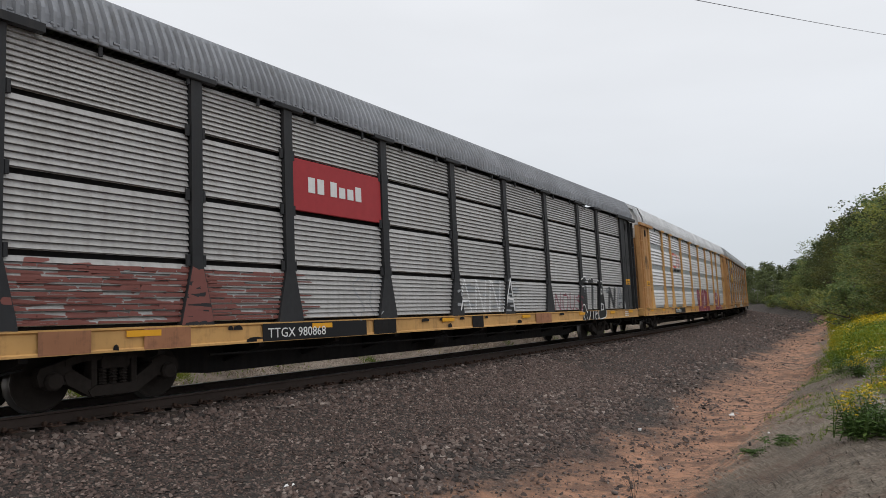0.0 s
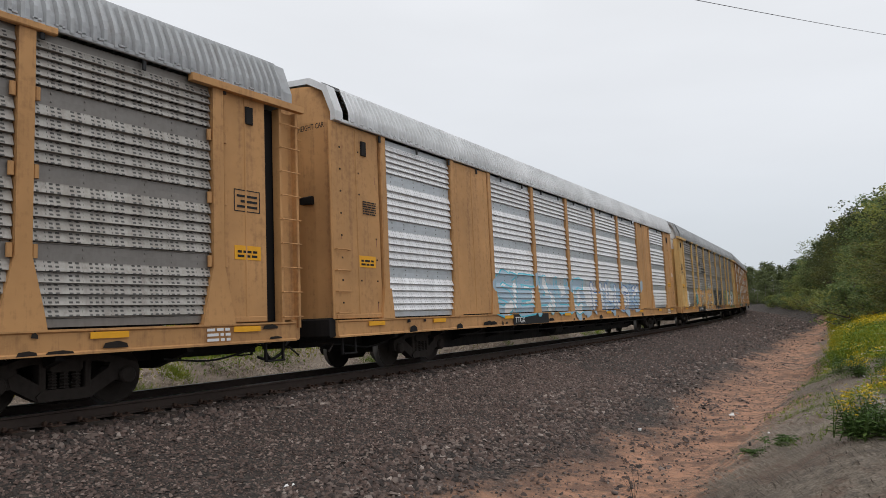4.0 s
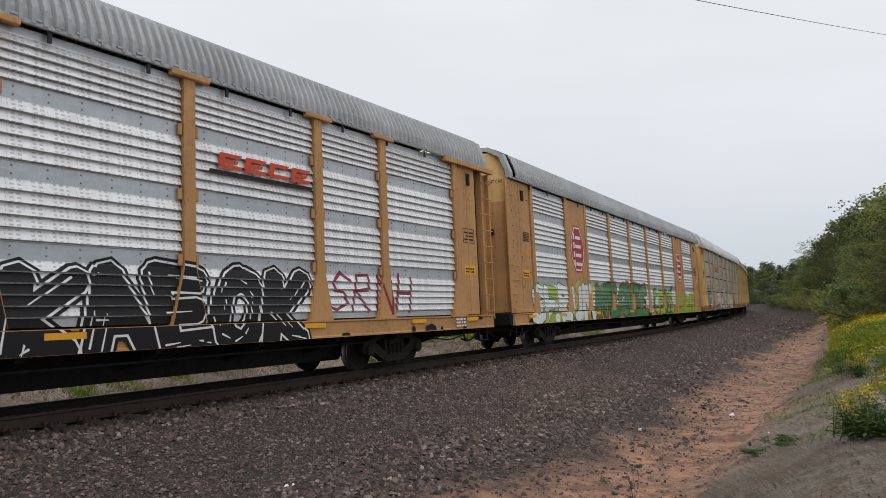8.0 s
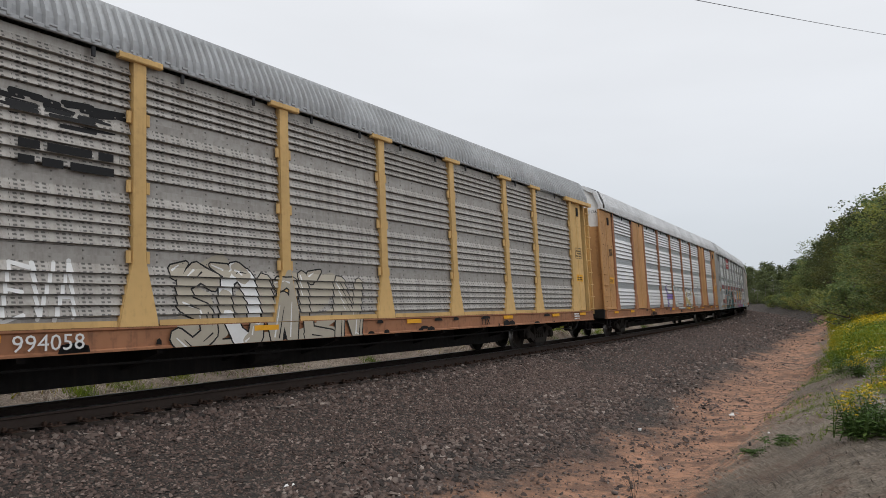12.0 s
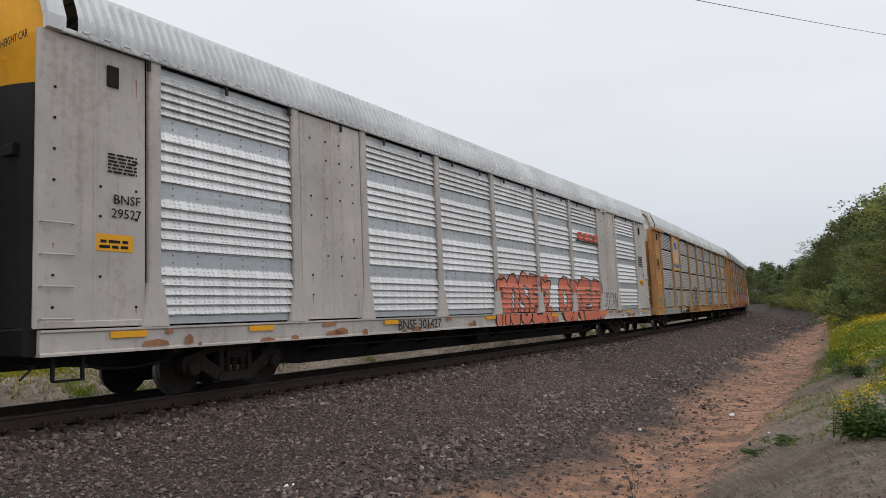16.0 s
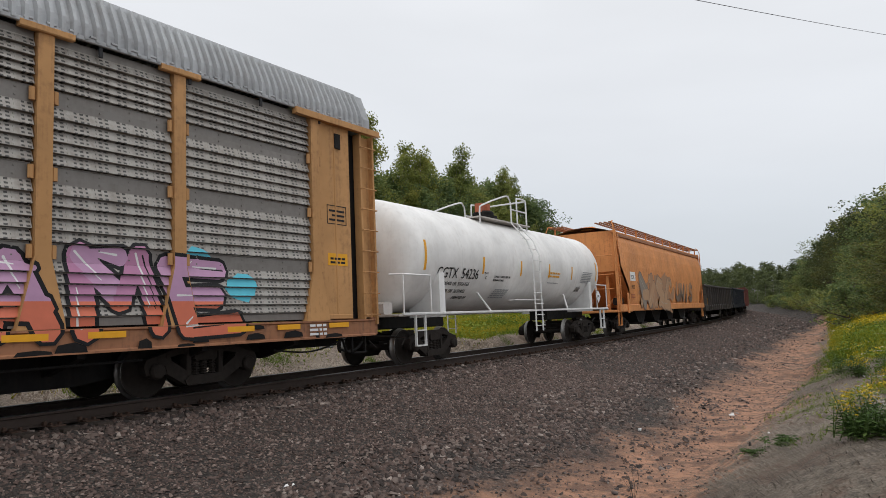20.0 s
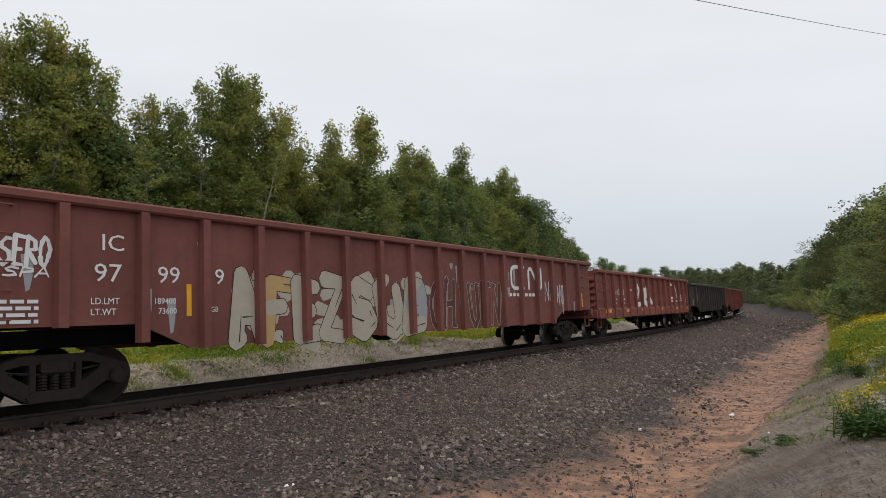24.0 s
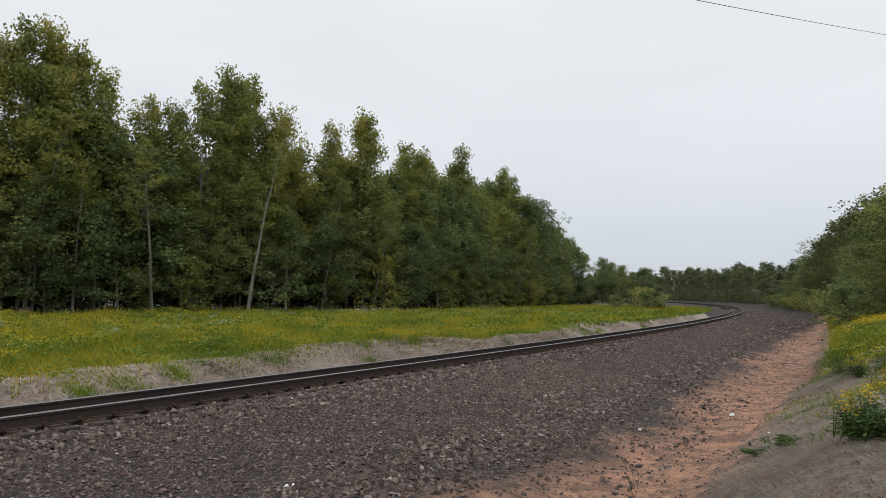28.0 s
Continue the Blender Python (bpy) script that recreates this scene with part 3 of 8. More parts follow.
def build_ballast():
    lots, fine = [], []
    for n, s0, s1, q0, q1, seed, near, big in ((96000, -1, 20, 0.20, 6.8, 11, 0.85, 0.036), (50000, 14, 62, 0.2, 6.6, 12, 1.35, 0.045), (14000, 48, 135, 0.2, 8.2, 13, 1.2, 0.080),
                                               (5000, -4, 40, -1.35, -0.15, 14, 1.0, 0.042), (4500, 0, 60, -3.2, -1.65, 15, 1.0, 0.038), (9000, 0, 36, 4.4, 8.0, 16, 1.0, 0.019)):
        s, q, x, y, z, r = scatter(n, s0, s1, q0, q1, seed, near)
        keep = r.rand(n) < np.clip((toe_of(s) - q) / 1.3, 0.04, 1) if seed != 16 else r.rand(n) < 2
        x, y, z, n = x[keep], y[keep], z[keep], int(keep.sum())
        s, q = s[keep], q[keep]
        # two coarse bands, by the rail and at the toe, with a finer walked strip between them
        toe = np.clip((q - 3.0 - 0.5 * wob(s, 0.35, 24)) / 0.9, 0, 1) + np.clip((1.7 - q) / 0.8, 0, 1)
        toe = np.clip(toe + 0.4 * wob(s - 2 * q, 0.5, 23), 0, 1)
        size = big * (0.5 + 1.0 * r.rand(n) ** 1.7) * (0.62 + 0.48 * toe)
        up = z + size * (0.05 + 0.75 * r.rand(n) ** 2)
        walked = (r.rand(n) > 0.25 + 0.75 * toe) & (q > 0.6) & (q < 5)
        for where, sel in ((lots, ~walked), (fine, walked)):
            where.append((x[sel], y[sel], up[sel], size[sel], r))
    tagged(new("ballast", stones("ballast", lots, "ballast")), "grey-brown crushed rock ballast sloping down from the track", "gravel", kind="stuff")
    tagged(new("walked_gravel", stones("walked_gravel", fine, "grit")), "finer reddish crushed rock along the middle of the slope", "gravel", kind="stuff")


build_ballast()


# ---- grass, weeds and flowers ----
def blades(x, y, z, h, w, lean, r, way=None):
    """Pointed blades in random directions; with a lean above one they lie bent over."""
    n = len(x)
    an, ln = r.rand(n) * 6.283, lean * (0.4 + r.rand(n))
    dx, dy = np.cos(an), np.sin(an)
    l2 = r.rand(n) * 6.283 if way is None else way + r.normal(size=n) * 0.55
    tx, ty = np.cos(l2) * ln * h, np.sin(l2) * ln * h
    p = np.stack([x, y, z], -1)
    side = np.stack([dx * w, dy * w, 0 * x], -1)
    if lean > 1:
        side = np.stack([-np.sin(l2) * w, np.cos(l2) * w, 0 * x], -1)
        mid = p + np.stack([tx * 0.4, ty * 0.4, 0.22 * h], -1)
        tip = p + np.stack([tx, ty, 0.04 * h], -1)
        v = np.stack([p - side, p + side, mid - side * 0.8, mid + side * 0.8, tip], 1)
        t = np.array([(0, 1, 3), (0, 3, 2), (2, 3, 4)])
        return v.reshape(-1, 3), (t[None] + (np.arange(n) * 5)[:, None, None]).reshape(-1, 3)
    tip = p + np.stack([tx, ty, h * np.sqrt(np.clip(1 - ln ** 2 * 0.5, 0.05, 1))], -1)
    return np.stack([p - side, p + side, tip], 1).reshape(-1, 3), np.arange(n * 3).reshape(-1, 3)


def flecks(x, y, z, size, r, squash=0.6):
    """Small folded flecks: flower heads and leaves."""
    n = len(x)
    a = r.normal(size=(n, 3))
    a /= np.linalg.norm(a, axis=1)[:, None] + 1e-9
    b = np.cross(a, r.normal(size=(n, 3)))
    b /= np.linalg.norm(b, axis=1)[:, None] + 1e-9
    k = (size * 1.5)[:, None]
    d = np.stack([a * k, (-0.55 * a + 0.75 * b) * k, (-0.45 * a - 0.75 * b) * k], 1)
    d[..., 2] *= squash
    v = np.stack([x, y, z], -1)[:, None] + d
    return v.reshape(-1, 3), np.arange(n * 3).reshape(-1, 3)


def stuff(name, pieces, mat, label, category):
    V, T, off = [], [], 0
    for v, t in pieces:
        V.append(v)
        T.append(t + off)
        off += len(v)
    return tagged(new(name, fast_mesh(name, np.concatenate(V), np.concatenate(T), mat)), label, category, kind="stuff")


def edge_keep(s, q, r, soft=0.5):
    return q < bank_edge(s) + 0.1 + 0.45 * np.maximum(wob(s, 1.7, 61), -0.4) + r.normal(size=len(q)) * soft


def clear_of(s):
    """How far the meadow reaches from the track to the forest's edge."""
    return 31 + 13 * max(0, min(1.1, (62 - s) / 40)) - 16 * max(0, min(1, (s - 138) / 30))


def build_meadow():
    grass, gold, white, leaf = [], [], [], []
    for n, s0, s1, q0, q1, seed, h, w in ((80000, -2, 40, -15, -4.6, 21, 0.42, 0.011), (64000, 8, 75, -44, -12, 22, 0.42, 0.020), (40000, 40, 135, -32, -4.5, 23, 0.42, 0.032), (9000, 4, 90, -42, -7, 24, 0.66, 0.014)):
        s, q, x, y, z, r = scatter(n, s0, s1, q0, q1, seed)
        k = edge_keep(s, q, r)
        x, y, z, s, q = x[k], y[k], z[k], s[k], q[k]
        tall = 0.6 + 0.5 * np.clip((-q - 6) / 5, 0, 1) + 0.35 * wob(s * 1.3 + q, 0.5, 7) + 0.30 * wob(s - 1.7 * q, 0.33, 27)
        hh = h * np.clip(tall, 0.3, 1.7) * (0.55 + 0.8 * r.rand(len(x)))
        grass.append(blades(x, y, z, hh, w * (0.6 + 0.8 * r.rand(len(x))), 0.55, r))
        pick = (r.rand(len(x)) < 0.15 - 0.09 * np.clip((s - 24) / 20, 0, 1)) & (q < -6.2) & (wob(s * 0.8 - q * 0.7, 0.5, 8) + r.normal(size=len(x)) * 0.35 + 0.7 * np.exp(-((s - 15) / 6) ** 2 - ((q + 20) / 7) ** 2) > 0.24)
        for _ in range(2):
            gold.append(flecks(x[pick] + r.normal(size=pick.sum()) * 0.05, y[pick] + r.normal(size=pick.sum()) * 0.05, z[pick] + hh[pick] * 0.95 + r.rand(pick.sum()) * 0.1, w * 0.95 * (0.6 + r.rand(pick.sum())), r))
        pw = (r.rand(len(x)) < 0.002) | ((r.rand(len(x)) < 0.3) & (abs(s - 53) < 6) & (q < -27) & (q > -32))
        white.append(flecks(x[pw], y[pw], z[pw] + hh[pw] * 1.0, w * 1.5 * (0.6 + r.rand(pw.sum())), r))
        pl = r.rand(len(x)) < 0.16 + 0.75 * (q > bank_edge(s) - 1.3 - 0.6 * wob(s, 0.8, 29))
        leaf.append(flecks(x[pl], y[pl], z[pl] + hh[pl] * r.rand(pl.sum()) * 0.7, w * 3.0 * (0.7 + r.rand(pl.sum())), r, 0.8))
    # leafy clumps and goldenrod stands among the grass
    for i in range(420):
        r = np.random.RandomState(2600 + i)
        s, q = r.uniform(3, 80), -7.0 - 32 * r.rand() ** 1.2
        if q < -clear_of(s) + 1 or q > float(bank_edge(s)) - 0.6:
            continue
        cx, cy, _ = track(s, q)
        n, rad, tall = 90, r.uniform(0.2, 0.55), r.uniform(0.35, 0.75)
        x, y = cx + r.normal(size=n) * rad, cy + r.normal(size=n) * rad
        z = height(*to_track(x, y))
        zz = z + tall * r.rand(n) ** 0.7
        leaf.append(flecks(x, y, zz, 0.030 + 0.025 * r.rand(n) + 0.0003 * s, r, 0.8))
        if r.rand() < 0.30 + 0.35 * (s < 24):
            for _ in range(2):
                gold.append(flecks(x[:45] + r.normal(size=45) * 0.06, y[:45] + r.normal(size=45) * 0.06, z[:45] + tall * (0.85 + 0.25 * r.rand(45)), 0.013 + 0.012 * r.rand(45), r))
        elif r.rand() < 0.25:
            white.append(flecks(x[:26], y[:26], z[:26] + tall * (0.9 + 0.2 * r.rand(26)), 0.018 + 0.010 * r.rand(26), r))
    stuff("meadow_grass", grass, "grass", "tall yellow-green meadow grass behind the track", "grass")
    stuff("meadow_leaves", leaf, "weed", "low green leafy weeds among the meadow grass", "weeds")
    stuff("goldenrod", gold, "goldenrod", "yellow goldenrod flower heads in the meadow", "wildflowers")
    stuff("asters", white, "aster", "small whitish wildflowers in the meadow", "wildflowers")
    dry = []
    for n, s0, s1, seed, h in ((34000, -1, 36, 31, 0.30), (16000, 25, 80, 32, 0.36)):
        r0 = np.random.RandomState(seed)
        s = s0 + (s1 - s0) * r0.rand(n)
        q = bank_edge(s) + 0.1 + 2.3 * r0.rand(n) - 0.5
        x, y, a = track(s, q)
        z = height(s, q)
        v, t = blades(x, y, z + 0.01, h * (0.4 + 0.8 * r0.rand(n)), 0.007 + 0.005 * (h > 0.33) + 0 * x, 1.25, r0, -a + 1.9 * wob(s, 1.1, 33))
        dry.append((v, t))
    stuff("dry_bank_grass", dry, "straw", "matted pale dry grass on the cut bank", "dry grass")
    green = []
    for i in range(46):
        r0 = np.random.RandomState(700 + i)
        s, n = r0.uniform(0, 70), 230
        q = bank_edge(s) + r0.uniform(-0.3, 1.6)
        x, y, a = track(s + r0.normal(size=n) * 0.17, q + r0.normal(size=n) * 0.15)
        z = height(*to_track(x, y))
        green.append(blades(x, y, z, 0.10 + 0.22 * r0.rand(n), 0.012 + 0 * x, 0.7, r0))
    stuff("bank_tufts", green, "weed", "green weed tufts growing on the dry bank", "weeds")


build_meadow()


def build_path_bank():
    r = np.random.RandomState(41)
    n = 36000
    s, q, x, y, z, r = scatter(n, 4, 30, 6.4, 12, 41)
    k = r.rand(n) < np.clip((q - 7.0 + 0.6 * np.clip((9 - s) / 3, 0, 1) - 0.9 * np.exp(-((s - 18) / 6) ** 2) - 0.4 * wob(s, 0.5, 2)) / 0.8, 0, 1)
    x, y, z, s = x[k], y[k], z[k], s[k]
    stuff("dead_bank_grass", [blades(x, y, z, 0.09 + 0.12 * r.rand(len(x)), 0.004 + 0.002 * r.rand(len(x)), 1.5, r, 2.6 + 1.3 * wob(s + 0.5 * x, 0.8, 43))], "greystraw", "flattened grey dead grass on the near bank", "dry grass")
    low = []
    for i in range(70):
        r = np.random.RandomState(1500 + i)
        s, n = 9 + 26 * r.rand(), 70
        q = 8.0 + 1.8 * r.rand() + (0.5 if s < 14 else 0)
        x, y, a = track(s + r.normal(size=n) * 0.2, q + r.normal(size=n) * 0.2)
        z = height(*to_track(x, y))
        low.append(blades(x, y, z, 0.05 + 0.13 * r.rand(n), 0.006 + 0 * x, 0.8, r))
        low.append(flecks(x[:30], y[:30], z[:30] + 0.06 * r.rand(30), 0.016 + 0.012 * r.rand(30), r, 0.7))
    stuff("bank_herbs", low, "weed", "low green herbs scattered on the dead grass of the bank", "weeds")
    leaf, blade, gold, white, stalk = [], [], [], [], []
    for i in range(760):
        r = np.random.RandomState(900 + i)
        s, q = 12 + 64 * r.rand() ** 1.1, 8.4 + 4.8 * r.rand()
        if s < 14 or (s < 22 and q < 9.3 + 0.8 * r.rand()):
            continue
        cx, cy, _ = track(s, q)
        n, hh = 90, (0.24 + 0.34 * r.rand()) * (0.5 if s < 26 else 1.25)
        x, y = cx + r.normal(size=n) * 0.22, cy + r.normal(size=n) * 0.22
        z = height(*to_track(x, y))
        blade.append(blades(x, y, z, hh * (0.5 + 0.7 * r.rand(n)), 0.006 + 0.0002 * s + 0 * x, 0.6, r))
        zz = z[:50] + hh * r.rand(50)
        leaf.append(flecks(x[:50], y[:50], zz, 0.018 + 0.0004 * s + 0.012 * r.rand(50), r, 0.7))
        if r.rand() < (0.85 if 36 < s < 60 and q > 9.4 else 0.10):
            for _ in range(2):
                gold.append(flecks(x[:22] + r.normal(size=22) * 0.05, y[:22] + r.normal(size=22) * 0.05, z[:22] + hh * (0.85 + 0.35 * r.rand(22)), 0.012 + 0.0003 * s + 0.008 * r.rand(22), r))
        elif r.rand() < 0.2:
            white.append(flecks(x[:14], y[:14], z[:14] + hh * 1.0, 0.02 + 0 * x[:14], r))
    stuff("bank_weeds", blade, "grass", "yellow-green weeds on the bank beside the ditch", "weeds")
    stuff("bank_weed_leaves", leaf, "weed", "leafy green weeds on the bank beside the ditch", "weeds")
    stuff("bank_goldenrod", gold, "goldenrod", "bright yellow goldenrod on the bank", "wildflowers")
    stuff("bank_asters", white, "aster", "small white wildflowers on the bank", "wildflowers")


build_path_bank()


# ---- single plants and stones on the near bank ----
def weed_plant(x, y, tall, stems, flowers, seed, label):
    r = random.Random(seed)
    s, q = to_track([x], [y])
    z0 = float(height(s, q)[0])
    ob = tagged(new("weed_plant"), label, "plant", "plants on the near bank")
    ob.matrix_basis = pose(x, y, z0)
    st, lf, fl = Shape(), Shape(), Shape()
    for i in range(stems):
        a, ln = r.uniform(0, 6.283), r.uniform(0.05, 0.4)
        h = tall * r.uniform(0.6, 1.05)
        b = Vector((r.gauss(0, 0.12), r.gauss(0, 0.12), -0.03))
        tip = b + Vector((math.cos(a) * ln * h, math.sin(a) * ln * h, h))
        st.tube([b, b.lerp(tip, 0.5) + Vector((0, 0, 0.05)), tip], 0.006, 5, 0, 0.003)
        for k in range(16):
            p = b.lerp(tip, 0.12 + 0.86 * k / 16)
            an = k * 2.4 + r.random()
            n = Vector((math.cos(an), math.sin(an), r.uniform(-0.15, 0.5)))
            w = Vector((-math.sin(an), math.cos(an), 0)) * 0.019
            le = r.uniform(0.09, 0.16) * (1.15 - k / 22)
            lf.face([p, p + n * le * 0.5 + w, p + n * le - Vector((0, 0, 0.02)), p + n * le * 0.5 - w])
        if flowers and r.random() < 0.7:
            for k in range(40):
                c = tip + Vector((r.gauss(0, 0.05), r.gauss(0, 0.05), r.uniform(-0.08, 0.06)))
                d = [Vector((r.gauss(0, 0.012), r.gauss(0, 0.012), r.gauss(0, 0.008))) for _ in range(3)]
                fl.face([c + v for v in d])
    tagged(part("stem", st, "herb", ob), kind="stuff")
    if lf.f:
        tagged(part("leaves", lf, "herb", ob), kind="stuff")
    if fl.f:
        tagged(part("bloom", fl, flowers, ob), kind="stuff")


def build_bank_plants():
    weed_plant(4.82, 8.05, 0.46, 26, "", 1, "bushy green weed on the grey bank")
    weed_plant(4.98, 8.25, 0.58, 18, "goldenrod", 2, "green weed with yellow goldenrod flower heads")
    weed_plant(5.22, 8.35, 0.52, 14, "aster", 3, "green weed with small white flowers")
    weed_plant(5.05, 7.85, 0.45, 22, "", 4, "bushy green weed on the grey bank")
    weed_plant(4.95, 9.95, 0.16, 18, "", 5, "low green tuft at the foot of the bank")
    weed_plant(4.66, 10.2, 0.12, 12, "", 6, "low green tuft at the foot of the bank")
    for i, (s, q) in enumerate(((30, 8.4), (27, 9.3), (33, 8.8), (36, 9.0), (42, 9.2), (32, 10.2), (17, 9.3), (19, 9.9), (21.5, 9.2), (22.5, 10.2), (24.5, 9.6), (25, 8.7), (28.5, 10.1), (30, 9.3), (34.5, 9.9), (38.5, 9.3), (38, 10.4), (44.5, 9.5), (45, 10.6), (48, 9.6), (50, 10.4), (15.4, 9.9), (20, 8.9), (41, 10.3), (53, 10.2))):
        x, y, _ = track(s, q)
        gold = i % 3 == 0 or s > 37
        weed_plant(float(x), float(y), (0.30 + 0.07 * (i % 4)) * (1.5 if s > 37 else 1.0), 16, "goldenrod" if gold else "", 20 + i, "tall goldenrod in yellow bloom on the bank" if gold else "bushy green weed on the bank beside the ditch")
    twig = Shape()
    r = random.Random(3)
    for i in range(7):
        tip = Vector((r.uniform(-0.16, 0.12), r.uniform(-0.1, 0.1), r.uniform(0.25, 0.5)))
        twig.tube([(0, 0, -0.05), tip * 0.5 + Vector((0.02, 0, 0)), tip], 0.004, 5, 0, 0.0015)
    s, q = to_track([2.65], [9.6])
    ob = tagged(new("dry_twig", twig.mesh("dry_twig", "bark_dark")), "thin bare dark twigs rising from the dirt", "twig")
    ob.matrix_basis = pose(2.65, 9.6, float(height(s, q)[0]))
    for i, (x, y, k) in enumerate(((-1.9, 8.8, 0.035), (-1.83, 8.85, 0.028), (4.1, 14.4, 0.05), (6.9, 16.6, 0.045), (5.2, 11.1, 0.03))):
        r = np.random.RandomState(60 + i)
        s, q = to_track([x], [y])
        me = stones("pale_stone", [(np.zeros(1), np.zeros(1), np.zeros(1), np.array([k]), r)], "chalk")
        ob = tagged(new("pale_stone", me), "small pale broken stone lying on the gravel", "stone", "pale stones")
        ob.matrix_basis = pose(x, y, float(height(s, q)[0]) + k * 0.7)


build_bank_plants()


# ---- overhead cable ----
def build_cable():
    pts = []
    a, b = Vector((5.72, 15.6, 8.59)), Vector((16.49, 25.42, 11.69))
    for i in range(-22, 31):
        k = i / 12
        p = a.lerp(b, k)
        p.z += 0.02 * ((2 * k - 1) ** 2 - 1)
        pts.append(p)
    tagged(new("overhead_cable", Shape().tube(pts, 0.0075, 6).mesh("overhead_cable", "wire")), "thin dark overhead cable sagging across the sky", "cable")


build_cable()


# ---- trees ----
def tree_shapes(seed, tall, wide, low, leaves, leaf, lean=0.0, limbs=34, peak=0.35, leaders=4):
    """A trunk with limbs, and an oval crown of leaf sprays along the limbs. peak: how far up the crown is widest."""
    r = random.Random(seed)
    nr = np.random.RandomState(seed)
    trunk = Shape()
    top = Vector((lean * tall + r.uniform(-0.5, 0.5), r.uniform(-0.6, 0.6), tall * 0.95))
    pts = []
    for i in range(9):
        k = i / 8
        pts.append(Vector((top.x * k ** 1.3 + r.uniform(-0.12, 0.12) * k, top.y * k + r.uniform(-0.12, 0.12) * k, tall * 0.95 * k - 0.25)))
    trunk.tube(pts, tall * 0.0085 + 0.03, 7, 0, 0.02)
    V, T, off = [], [], 0
    ends = []
    lobes = [r.uniform(0, 6.283) for _ in range(3)]
    for i in range(limbs):
        k = low + (1 - low) * ((i + r.random()) / limbs) ** 0.9
        j = min(int(k * 8), 7)
        base = pts[j].lerp(pts[j + 1], k * 8 - j)
        kk = (k - low) / (1 - low)
        u = kk / peak * 0.5 if kk < peak else 0.5 + (kk - peak) / (1 - peak) * 0.5
        prof = 0.16 + 0.84 * math.sin(math.pi * min(0.97, 0.16 + 0.80 * u)) ** 0.8
        an = r.uniform(0, 6.283)
        bulge = 1 + 0.22 * math.sin(2 * an + lobes[0]) + 0.18 * math.sin(3 * an + 5 * kk + lobes[1]) + 0.14 * math.sin(9 * kk + lobes[2])
        reach = wide * prof * bulge * r.uniform(0.62, 1.12) * (1 - 0.30 * max(0, kk - 0.6) / 0.4)
        rise = r.uniform(0.10, 0.50) + 0.35 * kk
        tip = base + Vector((math.cos(an) * reach, math.sin(an) * reach, reach * rise))
        trunk.tube([base, base.lerp(tip, 0.5) + Vector((0, 0, -0.10 * reach)), tip], 0.045 * (1.1 - k) + 0.012, 3, 0, 0.008)
        for u in (0.40, 0.62, 0.82, 1.0):
            if u < 0.8 and reach < 0.8:
                continue
            c = base.lerp(tip, u) + Vector((r.gauss(0, 0.10), r.gauss(0, 0.10), r.gauss(0, 0.06))) * reach
            ends.append((c, 0.172 * wide * r.uniform(0.5, 1.3) * (0.85 if u < 1 else 1.0)))
    # the leaders that make a ragged top
    for i in range(leaders):
        an, out = i * 6.283 / leaders + r.uniform(-0.6, 0.6), wide * r.uniform(0.15, 0.50)
        base = pts[6].lerp(pts[7], r.random())
        tip = pts[8] + Vector((math.cos(an) * out, math.sin(an) * out, tall * 0.05 - r.uniform(0, 0.12) * tall * (i > 0)))
        trunk.tube([base, base.lerp(tip, 0.5) + Vector((math.cos(an), math.sin(an), 0)) * 0.2 * out, tip], 0.035, 3, 0, 0.008)
        for k in range(9):
            u = 0.25 + 0.75 * k / 8
            ends.append((base.lerp(tip, u) + Vector((r.gauss(0, 0.17), r.gauss(0, 0.17), r.gauss(0, 0.05))) * wide * (1.2 - u), wide * (0.06 + 0.10 * (1 - u)) * r.uniform(0.6, 1.3)))
    per = max(6, leaves // len(ends)) if leaves else 0
    for c, sg in ends:
        n = int(per * r.uniform(0.6, 1.4) * min(1.6, max(0.16, (sg / (0.15 * wide)) ** 1.6)))
        d = nr.normal(size=(n, 3))
        d *= np.minimum(1.0, 1.6 / (np.linalg.norm(d, axis=1)[:, None] + 1e-6))
        d[:, 2] = d[:, 2] * 0.60 - 0.12 * (d[:, 0] ** 2 + d[:, 1] ** 2)
        p = np.array(c) + d * sg
        v, t = flecks(p[:, 0], p[:, 1], p[:, 2], leaf * (0.6 + 0.8 * nr.rand(n)), nr, 0.75)
        V.append(v)
        T.append(t + off)
        off += len(v)
    return trunk, np.concatenate(V), np.concatenate(T)


TREES = {}


def tree_kind(key, label, bark, leafmat, *args, **kw):
    trunk, v, t = tree_shapes(*args, **kw)
    TREES[key] = (trunk.mesh("trunk", bark), fast_mesh("crown", v, t, leafmat), label, v, t)


for i in range(5):
    tree_kind(f"aspen{i}", "tall slender aspen with a loose green crown", "bark_pale", "leaf_aspen", 50 + i, 17.0, 3.0, 0.16, 11000, 0.088, lean=(-0.04, 0.02, 0.05, 0.0, 0.06)[i], limbs=58, peak=0.38)
for i in range(4):
    tree_kind(f"broad{i}", "dense dark green broadleaf tree at the forest edge", "bark_dark", "leaf_dark", 70 + i, 13.5, 3.5, 0.14, 8000, 0.105, limbs=58, peak=0.45)
for i in range(3):
    tree_kind(f"under{i}", "bushy young tree under the forest edge", "bark_dark", "leaf_aspen" if i else "leaf_dark", 80 + i, 5.0, 2.0, 0.06, 2600, 0.085, limbs=30)
for i in range(4):
    tree_kind(f"far{i}", "distant green broadleaf tree beyond the bend", "bark_pale", "leaf_far", 90 + i, 15.0, 3.4, 0.02, 1500, 0.23, limbs=44, peak=0.42)
